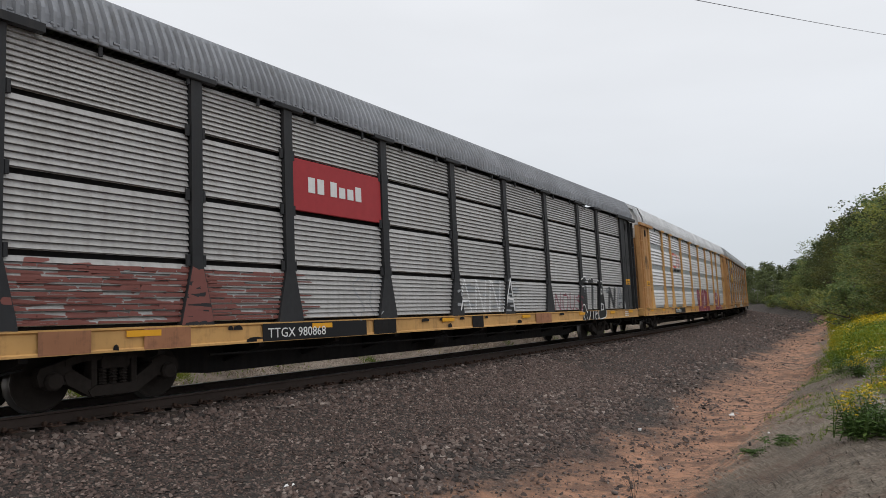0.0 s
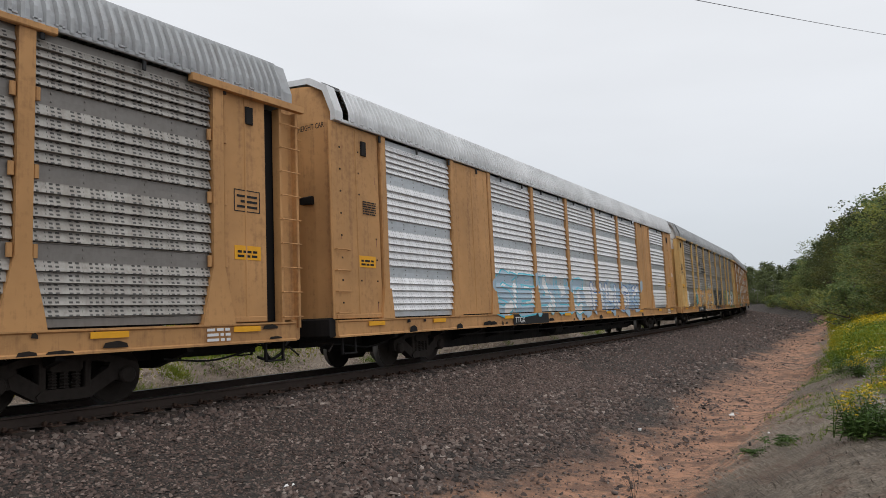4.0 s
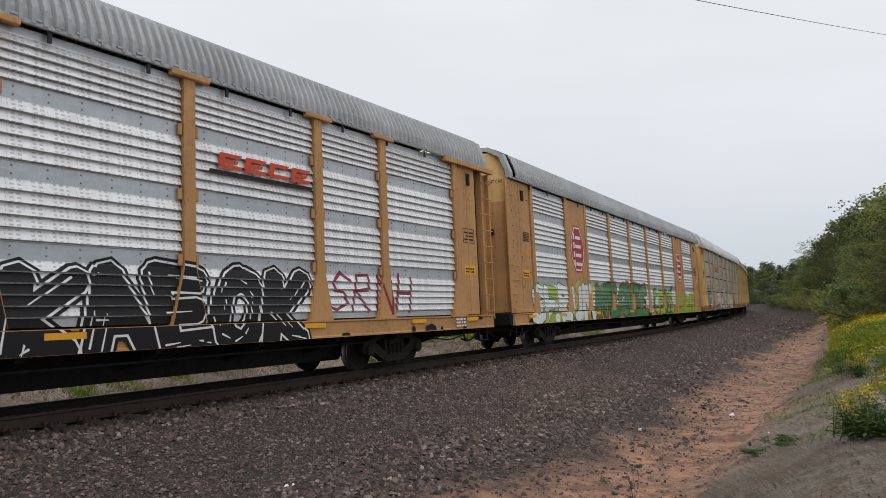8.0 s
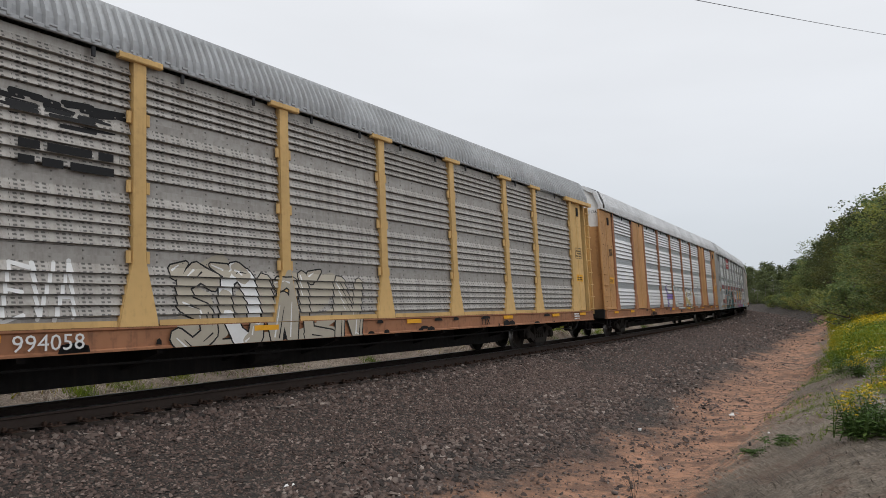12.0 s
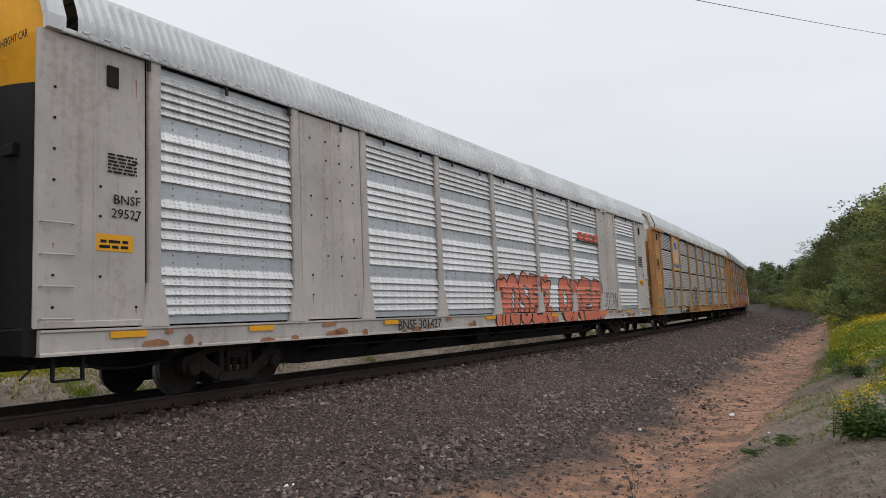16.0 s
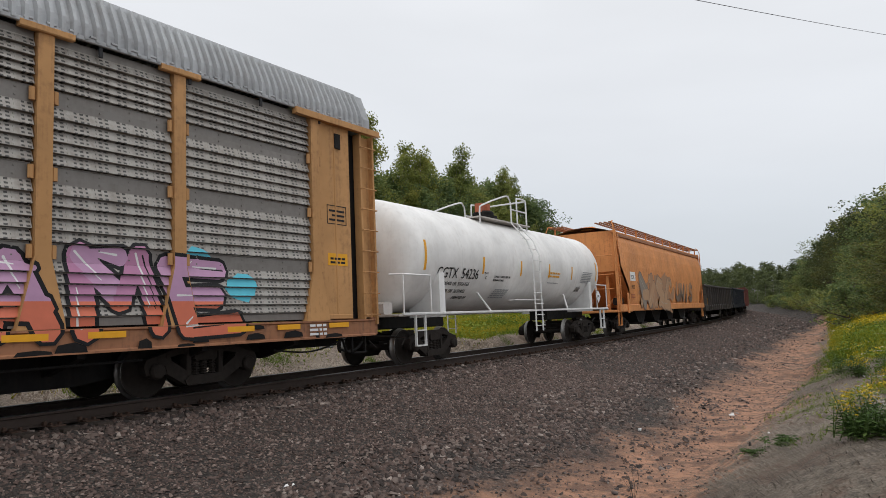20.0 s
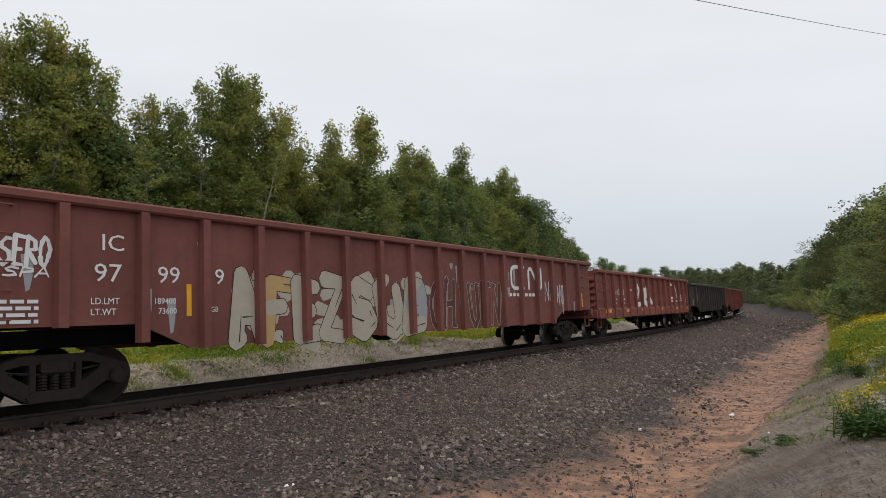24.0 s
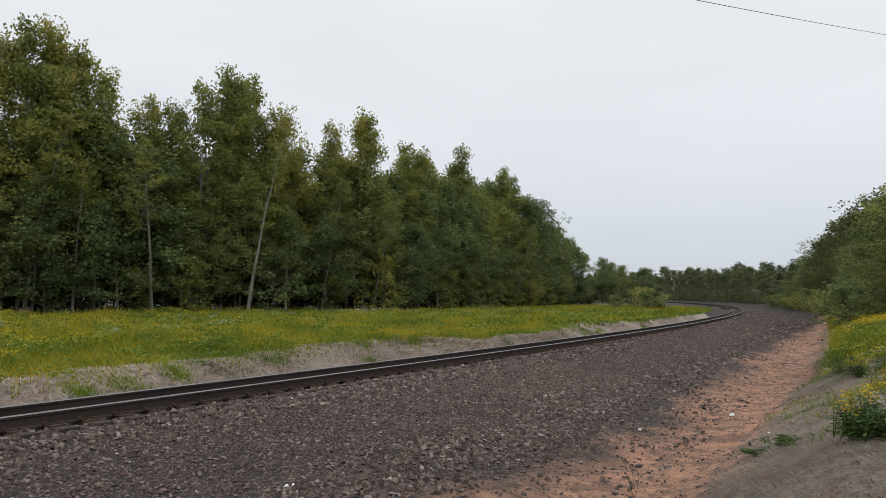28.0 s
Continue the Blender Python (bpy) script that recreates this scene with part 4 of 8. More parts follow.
for i in range(3):
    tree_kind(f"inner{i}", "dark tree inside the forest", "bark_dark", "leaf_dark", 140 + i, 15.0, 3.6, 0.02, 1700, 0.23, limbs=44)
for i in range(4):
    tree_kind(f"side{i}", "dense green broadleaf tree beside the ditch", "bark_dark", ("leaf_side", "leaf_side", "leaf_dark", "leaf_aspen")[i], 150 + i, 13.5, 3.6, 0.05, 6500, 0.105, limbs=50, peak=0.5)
tree_kind("dead", "bare dead grey tree standing in the forest", "bark_pale", "leaf_dark", 99, 14.0, 1.6, 0.35, 0, 0.02, limbs=30)
for i in range(3):
    tree_kind(f"pole{i}", "slender pale-barked aspen with a high thin crown", "bark_pale", "leaf_aspen", 130 + i, 15.0, 1.9, 0.5, 3000, 0.070, lean=(0.17, -0.12, 0.24)[i], limbs=26)
for i in range(2):
    tree_kind(f"bush{i}", "rounded green bush at the edge of the clearing", "bark_dark", ("leaf_dark", "leaf_aspen")[i], 110 + i, 2.6, 1.7, 0.03, 1500, 0.078, limbs=26)


def plant(key, x, y, size, turn, group, label="", slim=1.0):
    s, q = to_track([x], [y])
    trunk, crown, text = TREES[key][:3]
    name = "bush" if key.startswith("bush") else "tree"
    ob = tagged(new(name), label or text, name, group)
    ob.matrix_basis = pose(x, y, float(height(s, q)[0]), 0, 0, turn)
    wide = slim * min(max(size, 0.75), 1.25)
    ob.scale = (wide, wide, size)
    part("trunk", trunk, None, ob)
    if key != "dead":
        part("crown", crown, None, ob)


# the skyline of the forest as bearings and elevations in degrees, and the heights of the woods across the track
SKY_AZ = [-40, -33.2, -32.7, -31.4, -30.7, -30.1, -28.9, -27.5, -25.9, -24.5, -22.9, -21.6, -20.1, -18.8, -17.9, -15.5, -14.8, -13.4, -12.5, -11.3, -9.3, -6.5, -5.6, -4.6, -3.2, -0.8, 1.0, 2.0, 2.8, 4.4, 5.8, 6.8, 7.7, 9.3, 10.0, 11.8, 12.7, 16]
SKY_EL = [13.5, 13.8, 17.3, 19.1, 17.1, 18.3, 19.3, 17.3, 16.2, 14.7, 14.4, 14.6, 12.9, 15.8, 17.0, 17.1, 15.4, 14.9, 13.6, 12.6, 13.7, 14.8, 13.6, 11.7, 12.4, 11.8, 12.1, 11.6, 10.0, 10.3, 9.6, 8.0, 6.8, 5.6, 4.2, 2.9, 2.3, 2.0]
RIGHT_S = [40, 89, 101, 120, 125, 136, 150, 152, 170, 185, 218, 250, 330]
RIGHT_H = [12, 14, 15.2, 14.8, 13.2, 13.8, 13.2, 10, 11.2, 10.4, 13.6, 13.8, 16]


def skyline(x, y, half):
    """The height that a crown of some half width reaches under the forest's skyline."""
    d, az = math.hypot(x, y), math.degrees(math.atan2(x, y))
    w = math.degrees(math.atan2(half, d))
    el = min(float(np.interp(az + k * w, SKY_AZ, SKY_EL)) for k in (-0.8, -0.3, 0, 0.3, 0.8))
    return d * math.tan(radians(el)) + 2.1


def forest():
    r = random.Random(8)

    aspen, broad, under = [f"aspen{i}" for i in range(5)], [f"broad{i}" for i in range(4)], [f"under{i}" for i in range(3)]
    far, bush = [f"far{i}" for i in range(4)], ["bush0", "bush1"]
    full = {"a": 17.0, "b": 13.5, "u": 5.0, "f": 15.0, "i": 15.0, "s": 13.5}
    inner, side_trees = [f"inner{i}" for i in range(3)], [f"side{i}" for i in range(4)]
    woods = []

    def lay(s0, s1, ds, rows, side, group, kinds, tall, joined=False):
        for row, (extra, step, share) in enumerate(rows):
            s = s0 + r.random() * ds
            while s < s1:
                q = (-(clear_of(s) + extra) if side < 0 else 12.0 + extra) + r.uniform(-1.0, 1.0)
                x, y, _ = track(s, q)
                az = math.degrees(math.atan2(float(x), float(y)))
                if -38 < az < 36.5 and y > 8:
                    k = r.choice(kinds[min(row, len(kinds) - 1)])
                    if k[0] == "b" and k.startswith("bush"):
                        size = r.uniform(0.7, 1.3)
                    elif k[0] == "u":
                        size = r.uniform(0.75, 1.25)
                    else:
                        high = tall(s, row) if tall else skyline(float(x), float(y), 2.6)
                        size = high * share * (r.uniform(0.70, 1.0) if joined else r.uniform(0.84, 0.97)) / full[k[0]]
                    if joined:
                        woods.append((k, float(x), float(y), size, r.uniform(0, 6.28)))
                    else:
                        plant(k, float(x), float(y), size, r.uniform(0, 360), group)
                s += ds * step * r.uniform(0.75, 1.25)

    right_tall = lambda s, row: 1.0 * float(np.interp(s, RIGHT_S, RIGHT_H))
    lay(16, 142, 3.0, [(-0.3, 2.1, 0.8), (0.8, 1.15, 0.60), (2.8, 1.15, 0.92), (5.5, 1.25, 1.0)], -1, "forest behind the meadow", [under, broad, aspen + broad[:2], aspen + broad], None)
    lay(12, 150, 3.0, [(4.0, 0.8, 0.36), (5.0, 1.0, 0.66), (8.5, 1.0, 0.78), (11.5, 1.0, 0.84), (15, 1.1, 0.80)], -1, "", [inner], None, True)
    lay(142, 330, 7.0, [(0.0, 0.6, 1), (5, 1.0, 0.75), (12, 1.2, 0.9)], -1, "trees inside the bend", [bush + under, far, far], lambda s, row: 10.0, True)
    lay(168, 420, 5.5, [(0, 0.5, 1), (3, 0.7, 0.75), (7, 0.9, 0.9), (13, 1.1, 1.0)], 1, "trees beyond the bend", [bush, far, far, far, far], right_tall, True)
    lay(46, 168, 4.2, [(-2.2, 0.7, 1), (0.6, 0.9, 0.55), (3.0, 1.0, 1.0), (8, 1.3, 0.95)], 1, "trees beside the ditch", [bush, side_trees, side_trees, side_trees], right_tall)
    for s, q, k in ((104, -12.5, 1.0), (108, -13.0, 1.3), (112, -12.0, 1.1), (116, -14.5, 1.4), (121, -14.0, 1.2), (98, -16, 0.8), (128, -17, 1.5), (135, -15, 1.4)):
        x, y, _ = track(s, q)
        plant("bush0" if k < 1.25 else "bush1", float(x), float(y), k, k * 200, "bushes by the bend")
    for i, (az, el, k) in enumerate(((-32.4, 17.6, 2.2), (-31.4, 19.2, 2.0), (-30.0, 18.3, 3.5), (-28.9, 19.4, 3.0), (-27.6, 17.6, 4.0), (-26.2, 16.4, 3.0), (-23.0, 14.9, 4.0), (-21.6, 14.8, 3.0), (-18.6, 16.3, 3.0), (-17.8, 17.3, 4.0), (-16.6, 17.0, 3.2),
                                     (-15.6, 17.2, 4.5), (-13.5, 15.2, 3.0), (-9.2, 13.9, 3.0), (-7.6, 14.3, 4.0), (-6.5, 15.0, 3.0), (-3.2, 12.6, 4.0), (-2.0, 12.3, 3.0), (1.0, 12.4, 3.5), (4.2, 10.6, 4.0), (5.4, 10.2, 3.0), (7.0, 8.0, 3.0), (8.6, 6.3, 3.0))):
        # the tall trees that make the peaks: where their bearing meets the forest's edge
        for d in np.arange(25.0, 160.0, 0.4):
            x, y = d * math.sin(radians(az)), d * math.cos(radians(az))
            s, q = to_track([x], [y])
            if q[0] < -clear_of(float(s[0])) - k:
                break
        plant(f"aspen{i * 3 % 5}", x, y, (d * math.tan(radians(el)) + 2.1) / 17.0, 77 * i, "forest behind the meadow", slim=0.74)
    for i, (s, h) in enumerate(((138.0, 14.0), (141.5, 12.6), (145.0, 11.4), (149.0, 10.4), (153.5, 9.6), (158.5, 9.2), (164.0, 9.0), (131.0, 15.5), (126.0, 16.0), (111.0, 18.2), (106.0, 19.0))):
        x, y, _ = track(s, -clear_of(s) - 0.6 - 0.8 * (i % 3))
        plant(f"broad{i % 4}", float(x), float(y), h / 13.5, 61 * i, "forest behind the meadow")
    for i, (s, q, k) in enumerate(((27.5, -43.5, 1.05), (30.5, -42.0, 0.8), (36.0, -39.6, 0.95), (43.5, -36.2, 1.1), (52, -34.5, 0.9), (58, -32.5, 0.8), (70, -31.2, 1.0), (84, -31, 0.9), (97, -31, 0.9), (33.5, -40.6, 0.7), (47.5, -35.3, 0.75))):
        x, y, _ = track(s, q)
        plant(f"pole{i % 3}", float(x), float(y), k, 137 * i, "forest behind the meadow")
    x, y, _ = track(41.0, -40.0)
    plant("dead", float(x), float(y), 1.12, 30, "forest behind the meadow")
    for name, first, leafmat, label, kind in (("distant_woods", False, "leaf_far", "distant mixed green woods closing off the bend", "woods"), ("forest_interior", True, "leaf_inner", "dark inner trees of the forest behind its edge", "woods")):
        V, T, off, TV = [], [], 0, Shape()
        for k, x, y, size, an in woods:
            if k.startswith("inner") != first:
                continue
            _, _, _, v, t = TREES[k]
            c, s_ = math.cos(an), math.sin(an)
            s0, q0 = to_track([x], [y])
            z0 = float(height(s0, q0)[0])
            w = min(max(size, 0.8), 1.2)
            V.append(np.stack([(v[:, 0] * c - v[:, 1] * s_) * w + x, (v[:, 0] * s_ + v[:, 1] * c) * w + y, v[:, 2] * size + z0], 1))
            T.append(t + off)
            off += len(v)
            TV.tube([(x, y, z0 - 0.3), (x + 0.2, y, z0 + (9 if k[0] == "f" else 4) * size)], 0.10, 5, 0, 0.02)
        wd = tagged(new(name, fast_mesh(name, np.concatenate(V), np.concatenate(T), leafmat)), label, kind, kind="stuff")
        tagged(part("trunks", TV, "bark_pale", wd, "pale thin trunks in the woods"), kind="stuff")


forest()


# ---- rolling stock: x points the way it travels, +y faces the path, z = 0 on the rails ----
CACHE = {}


def once(key, make):
    if key not in CACHE:
        CACHE[key] = make()
    return CACHE[key]


def text_mesh(words, size):
    cu = bpy.data.curves.new("lettering", "FONT")
    cu.body, cu.size, cu.extrude, cu.resolution_u = words, size, 0.002, 2
    ob = bpy.data.objects.new("lettering", cu)
    me = bpy.data.meshes.new_from_object(ob)
    bpy.data.objects.remove(ob)
    return me


ALONG = Matrix(((-1, 0, 0, 0), (0, 0, 1, 0), (0, 1, 0, 0), (0, 0, 0, 1)))
FRONT = Matrix(((0, 0, 1, 0), (1, 0, 0, 0), (0, 1, 0, 0), (0, 0, 0, 1)))


def lettering(car, words, x, z, size, mat, y=1.60, wide=1.0, turn=ALONG):
    me = once(("text", words, size, mat), lambda: text_mesh(words, size))
    if not me.materials:
        me.materials.append(M[mat])
    at = Matrix.Translation((x, y, z)) @ turn @ Matrix.Diagonal((wide, 1, 1, 1))
    return part("lettering", me, None, car, at=at)


def bars(car, x, z, wide, tall, rows, mat, y=1.60, seed=1, name="stencil", at=None):
    """Small writing that cannot be read: plain bars."""
    r = random.Random(seed)
    sh = Shape()
    step = tall / rows
    for i in range(rows):
        u = 0
        while u < wide:
            w = min(wide - u, step * r.uniform(0.8, 3.0))
            zz = z + tall - (i + 1) * step
            sh.box(x - u - w, x - u, y, y + 0.003, zz, zz + step * 0.55)
            u += w + step * 0.45
    tagged(part(name, sh, mat, car, at=at), kind="stuff")


def arc(cx, cz, rx, rz, a0, a1, n=7):
    return [(cx + rx * math.cos(radians(a0 + (a1 - a0) * i / n)), cz + rz * math.sin(radians(a0 + (a1 - a0) * i / n))) for i in range(n + 1)]


# strokes of block characters in a unit cell, for sprayed pieces
GLYPHS = {
    "A": [[(0.0, 0.0), (0.45, 1.0), (0.95, 0.0)], [(0.2, 0.35), (0.8, 0.35)]],
    "B": [[(0.1, 0.0), (0.1, 1.0), (0.7, 0.9), (0.75, 0.6), (0.15, 0.52), (0.85, 0.45), (0.9, 0.1), (0.1, 0.0)]],
    "C": [arc(0.55, 0.5, 0.5, 0.5, 55, 305)],
    "D": [[(0.1, 0.0), (0.1, 1.0), (0.65, 0.9), (0.95, 0.5), (0.65, 0.08), (0.1, 0.0)]],
    "E": [[(0.95, 0.95), (0.1, 1.0), (0.1, 0.0), (0.95, 0.05)], [(0.1, 0.5), (0.75, 0.5)]],
    "F": [[(0.95, 0.95), (0.1, 1.0), (0.1, 0.0)], [(0.1, 0.55), (0.7, 0.55)]],
    "G": [arc(0.55, 0.5, 0.5, 0.5, 55, 330) + [(0.55, 0.4)]],
    "H": [[(0.1, 0.0), (0.1, 1.0)], [(0.9, 0.0), (0.9, 1.0)], [(0.1, 0.5), (0.9, 0.5)]],
    "I": [[(0.5, 0.0), (0.5, 1.0)]],
    "J": [[(0.2, 0.95), (0.9, 1.0), (0.75, 0.15), (0.4, 0.0), (0.1, 0.25)]],
    "K": [[(0.1, 0.0), (0.1, 1.0)], [(0.95, 1.0), (0.2, 0.45), (0.95, 0.0)]],
    "L": [[(0.1, 1.0), (0.1, 0.05), (0.95, 0.0)]],
    "M": [[(0.0, 0.0), (0.12, 1.0), (0.5, 0.4), (0.88, 1.0), (1.0, 0.0)]],
    "N": [[(0.1, 0.0), (0.1, 1.0), (0.9, 0.0), (0.9, 1.0)]],
    "O": [arc(0.5, 0.5, 0.45, 0.5, 90, 450, 10)],
    "P": [[(0.1, 0.0), (0.1, 1.0), (0.8, 0.9), (0.85, 0.55), (0.1, 0.45)]],
    "R": [[(0.1, 0.0), (0.1, 1.0), (0.8, 0.9), (0.8, 0.6), (0.15, 0.48), (0.95, 0.0)]],
    "S": [[(0.92, 0.85), (0.5, 1.0), (0.12, 0.8), (0.3, 0.55), (0.75, 0.45), (0.9, 0.2), (0.5, 0.0), (0.05, 0.15)]],
    "T": [[(0.0, 0.97), (1.0, 0.97)], [(0.5, 0.95), (0.5, 0.0)]],
    "U": [[(0.08, 1.0), (0.12, 0.2), (0.5, 0.0), (0.88, 0.2), (0.92, 1.0)]],
    "V": [[(0.0, 1.0), (0.5, 0.0), (1.0, 1.0)]],
    "W": [[(0.0, 1.0), (0.22, 0.0), (0.5, 0.7), (0.78, 0.0), (1.0, 1.0)]],
    "X": [[(0.0, 1.0), (1.0, 0.0)], [(1.0, 1.0), (0.0, 0.0)]],
    "Y": [[(0.0, 1.0), (0.5, 0.5), (1.0, 1.0)], [(0.5, 0.5), (0.5, 0.0)]],
    "Z": [[(0.05, 1.0), (0.95, 0.95), (0.05, 0.05), (1.0, 0.0)]],
    "2": [[(0.1, 0.75), (0.45, 1.0), (0.85, 0.75), (0.1, 0.0), (0.95, 0.0)]],
    "-": [[(0.1, 0.5), (0.9, 0.5)]],
}
SHEETS = {}


def trimmed(poly, nx, nz, c):
    """The part of a polygon with nx * x + nz * z below c."""
    out = []
    for i, p in enumerate(poly):
        q = poly[(i + 1) % len(poly)]
        dp, dq = nx * p[0] + nz * p[1] - c, nx * q[0] + nz * q[1] - c
        if dp <= 0:
            out.append(p)
        if (dp < 0 < dq) or (dq < 0 < dp):
            k = dp / (dp - dq)
            out.append((p[0] + (q[0] - p[0]) * k, p[1] + (q[1] - p[1]) * k))
    return out


def rib_bands(kind):
    """Stretches of height on a rack's side, each with its depth below and above."""
    out = [(0.775, 1.10, 1.602, 1.602)]
    for j in range(4):
        z0, z1 = ROWS_Z[j], ROWS_Z[j + 1]
        if kind == "slit":
            n, a, b, d = 10, 0.02, z1 - z0 - 0.06, 0.036
        else:
            n, a, b, d = 5, 0.12, z1 - z0 - 0.12, 0.050
            out += [(z0, z0 + a, 1.507, 1.507), (z0 + b, z1, 1.507, 1.507)]
        p = (b - a) / n
        for i in range(n):
            z = z0 + a + p * i
            out.append((z + 0.11 * p, z + 0.985 * p, 1.507 + d * 1.02, 1.507))
    return sorted(out)


def spray(sh, car, poly, slot, lift, y=None):
    """A patch of paint laid on a car's side: flat at y, or over the ribs, the posts and the sill of a rack."""
    def put(pts, depth):
        if len(pts) > 2:
            sh.face([(px, depth(pz) + lift, pz) for px, pz in pts], slot)
    if y is not None:
        put(poly, lambda z: y)
        return
    kind, flush, flats = SHEETS[car.name]
    zs, xs = [p[1] for p in poly], [p[0] for p in poly]
    for z0, z1, d0, d1 in once(("bands", kind), lambda: rib_bands(kind)):
        if z1 < min(zs) or z0 > max(zs):
            continue
        cut = trimmed(trimmed(poly, 0, 1, z1), 0, -1, -z0)
        if len(cut) < 3:
            continue
        if z0 > 1.1:
            for fx0, fx1, fy in flats:
                put(trimmed(trimmed(cut, 1, 0, fx1), -1, 0, -fx0), lambda z, fy=fy: fy)
        put(cut, lambda z, a=z0, b=z1, u=d0, v=d1: u + (v - u) * (z - a) / (b - a))
    up = trimmed(poly, 0, -1, -1.112)
    for px in POSTS:
        w = 0.10 if flush else 0.31
        if px + w < min(xs) or px - w > max(xs) or len(up) < 3:
            continue
        if flush:
            put(trimmed(trimmed(up, 1, 0, px + 0.10), -1, 0, -(px - 0.10)), lambda z: 1.592)
            continue
        top = trimmed(up, 0, -1, -2.0)
        put(trimmed(trimmed(top, 1, 0, px + 0.105), -1, 0, -(px - 0.105)), lambda z: 1.601)
        low = trimmed(up, 0, 1, 2.0)
        k = 0.205 / 0.9
        put(trimmed(trimmed(low, 1, k, px + 0.31 + k * 1.1), -1, k, -px + 0.31 + k * 1.1), lambda z: 1.601)


def brush(a, b, w, w2=None):
    """The outline of a bulging brush mark from a to b."""
    a, b = Vector((*a, 0)), Vector((*b, 0))
    d = (b - a)
    if d.length < 1e-4:
        return None
    d.normalize()
    w2 = w if w2 is None else w2
    n = Vector((-d.y, d.x, 0))
    pts = [a - d * w * 0.5 - n * w * 0.8, a - d * w * 0.9, a - d * w * 0.5 + n * w * 0.8, a + n * w, b + n * w2, b + d * w2 * 0.5 + n * w2 * 0.8, b + d * w2 * 0.9, b + d * w2 * 0.5 - n * w2 * 0.8, b - n * w2, a - n * w]
    return [(p.x, p.y) for p in pts]


def piece(car, word, x0, x1, z0, z1, fills, line, seed, fat=0.17, cloud=None, halo=None, shine=None, rim=0.045, y=None, slant=0.14, low=None):
    """A sprayed piece: fat block characters with outlines, a backing cloud and a halo. low: a second colour on their lower half."""
    r = random.Random(seed)
    sh = Shape()
    n = len(fills)
    mats = [line] + list(fills) + [cloud or line, shine or line, halo or line, low or line]
    tick = [0]

    def lay(poly, slot, base):
        if poly:
            tick[0] += 1
            spray(sh, car, poly, slot, base + tick[0] * 0.00001, y)

    high, wide = z1 - z0, (x0 - x1) / len(word)
    if cloud:
        for i in range(int((x0 - x1) * 5)):
            x, z = r.uniform(x1, x0), r.uniform(z0 - 0.02, z1 - 0.15)
            lay(brush((x, z), (x - r.uniform(0.2, 0.6), z + r.uniform(-0.2, 0.25)), r.uniform(0.10, 0.22), r.uniform(0.06, 0.2)), n + 1, 0.002)
    marks = []
    for i, ch in enumerate(word):
        if ch == " ":
            continue
        xa = x0 - wide * i
        th = 0.66 * fat * min(wide, high * 0.8)
        h0, h1 = z0 + r.uniform(0.0, 0.06) * high, z1 - r.uniform(0.0, 0.14) * high
        sl = slant * r.uniform(0.3, 1.6) * r.choice((-1, 1, 1))
        for line_pts in GLYPHS[ch]:
            pts = [(xa - (0.10 + 0.80 * cx + sl * (cz - 0.5) + r.uniform(-0.03, 0.03)) * wide, h0 + th * 0.8 + (cz + r.uniform(-0.02, 0.02)) * (h1 - h0 - th * 1.6)) for cx, cz in line_pts]
            for p, q in zip(pts[:-1], pts[1:]):
                marks.append((p, q, th * r.uniform(0.85, 1.2), th * r.uniform(0.85, 1.2), 1 + (i * 7 + seed) % n if r.random() < 0.5 else 1, i))
        for _ in range(2 if r.random() < 0.5 else 1):
            c = (xa - wide * r.uniform(0.1, 0.9), r.choice((h0 + th, h1 - th)))
            marks.append((c, (c[0] - wide * r.uniform(-0.35, 0.35), c[1] + r.uniform(-0.08, 0.10) * high), th * 0.9, th * 0.25, 1, i))
    if halo:
        for p, q, t0, t1, slot, i in marks:
            lay(brush(p, q, t0 + rim + 0.05, t1 + rim + 0.05), n + 3, 0.003)
    for i in range(len(word)):
        mine = [m for m in marks if m[5] == i]
        for p, q, t0, t1, slot, _ in mine:
            lay(brush(p, q, t0 + rim, t1 + rim), 0, 0.003)
        for p, q, t0, t1, slot, _ in mine:
            full = brush(p, q, t0, t1)
            lay(full, slot, 0.003)
            if low and full:
                lay(trimmed(full, 0, 1, z0 + high * 0.42) or None, n + 4, 0.003)
        for p, q, t0, t1, slot, _ in mine:
            k = r.uniform(0.3, 0.8)
            e = (p[0] + (q[0] - p[0]) * k, p[1] + (q[1] - p[1]) * k)
            if shine and r.random() < 0.6:
                lay(brush((p[0] + t0 * 0.45, p[1] + t0 * 0.2), (e[0] + t0 * 0.45, e[1] + t0 * 0.2), 0.018, 0.008), n + 2, 0.003)
            if r.random() < 0.35:
                lay(brush((p[0] - t0 * 0.4, p[1]), (e[0] - t0 * 0.4, e[1]), 0.014, 0.006), 0, 0.003)
    tagged(part("graffiti", sh, mats, car, "sprayed graffiti piece"), kind="stuff")


def tag(car, word, x0, x1, z0, z1, mat, seed, w=0.025, y=None):
    """A thin hand-drawn scrawl."""
    r = random.Random(seed)
    sh = Shape()
    step, k = (x0 - x1) / len(word), 0
    for i, ch in enumerate(word):
        if ch == " ":
            continue
        for line_pts in GLYPHS[ch]:
            pts = [(x0 - step * (i + 0.08 + 0.84 * c[0] + 0.15 * (c[1] - 0.5) + r.uniform(-0.06, 0.06)), z0 + (c[1] + r.uniform(-0.07, 0.07)) * (z1 - z0)) for c in line_pts]
            for p, q in zip(pts[:-1], pts[1:]):
                k += 1
                b = brush(p, q, w * r.uniform(0.7, 1.2), w * r.uniform(0.5, 1.0))
                if b:
                    spray(sh, car, b, 0, 0.003 + k * 0.00002, y)
    tagged(part("graffiti", sh, mat, car, "thin scrawled spray tag"), kind="stuff")


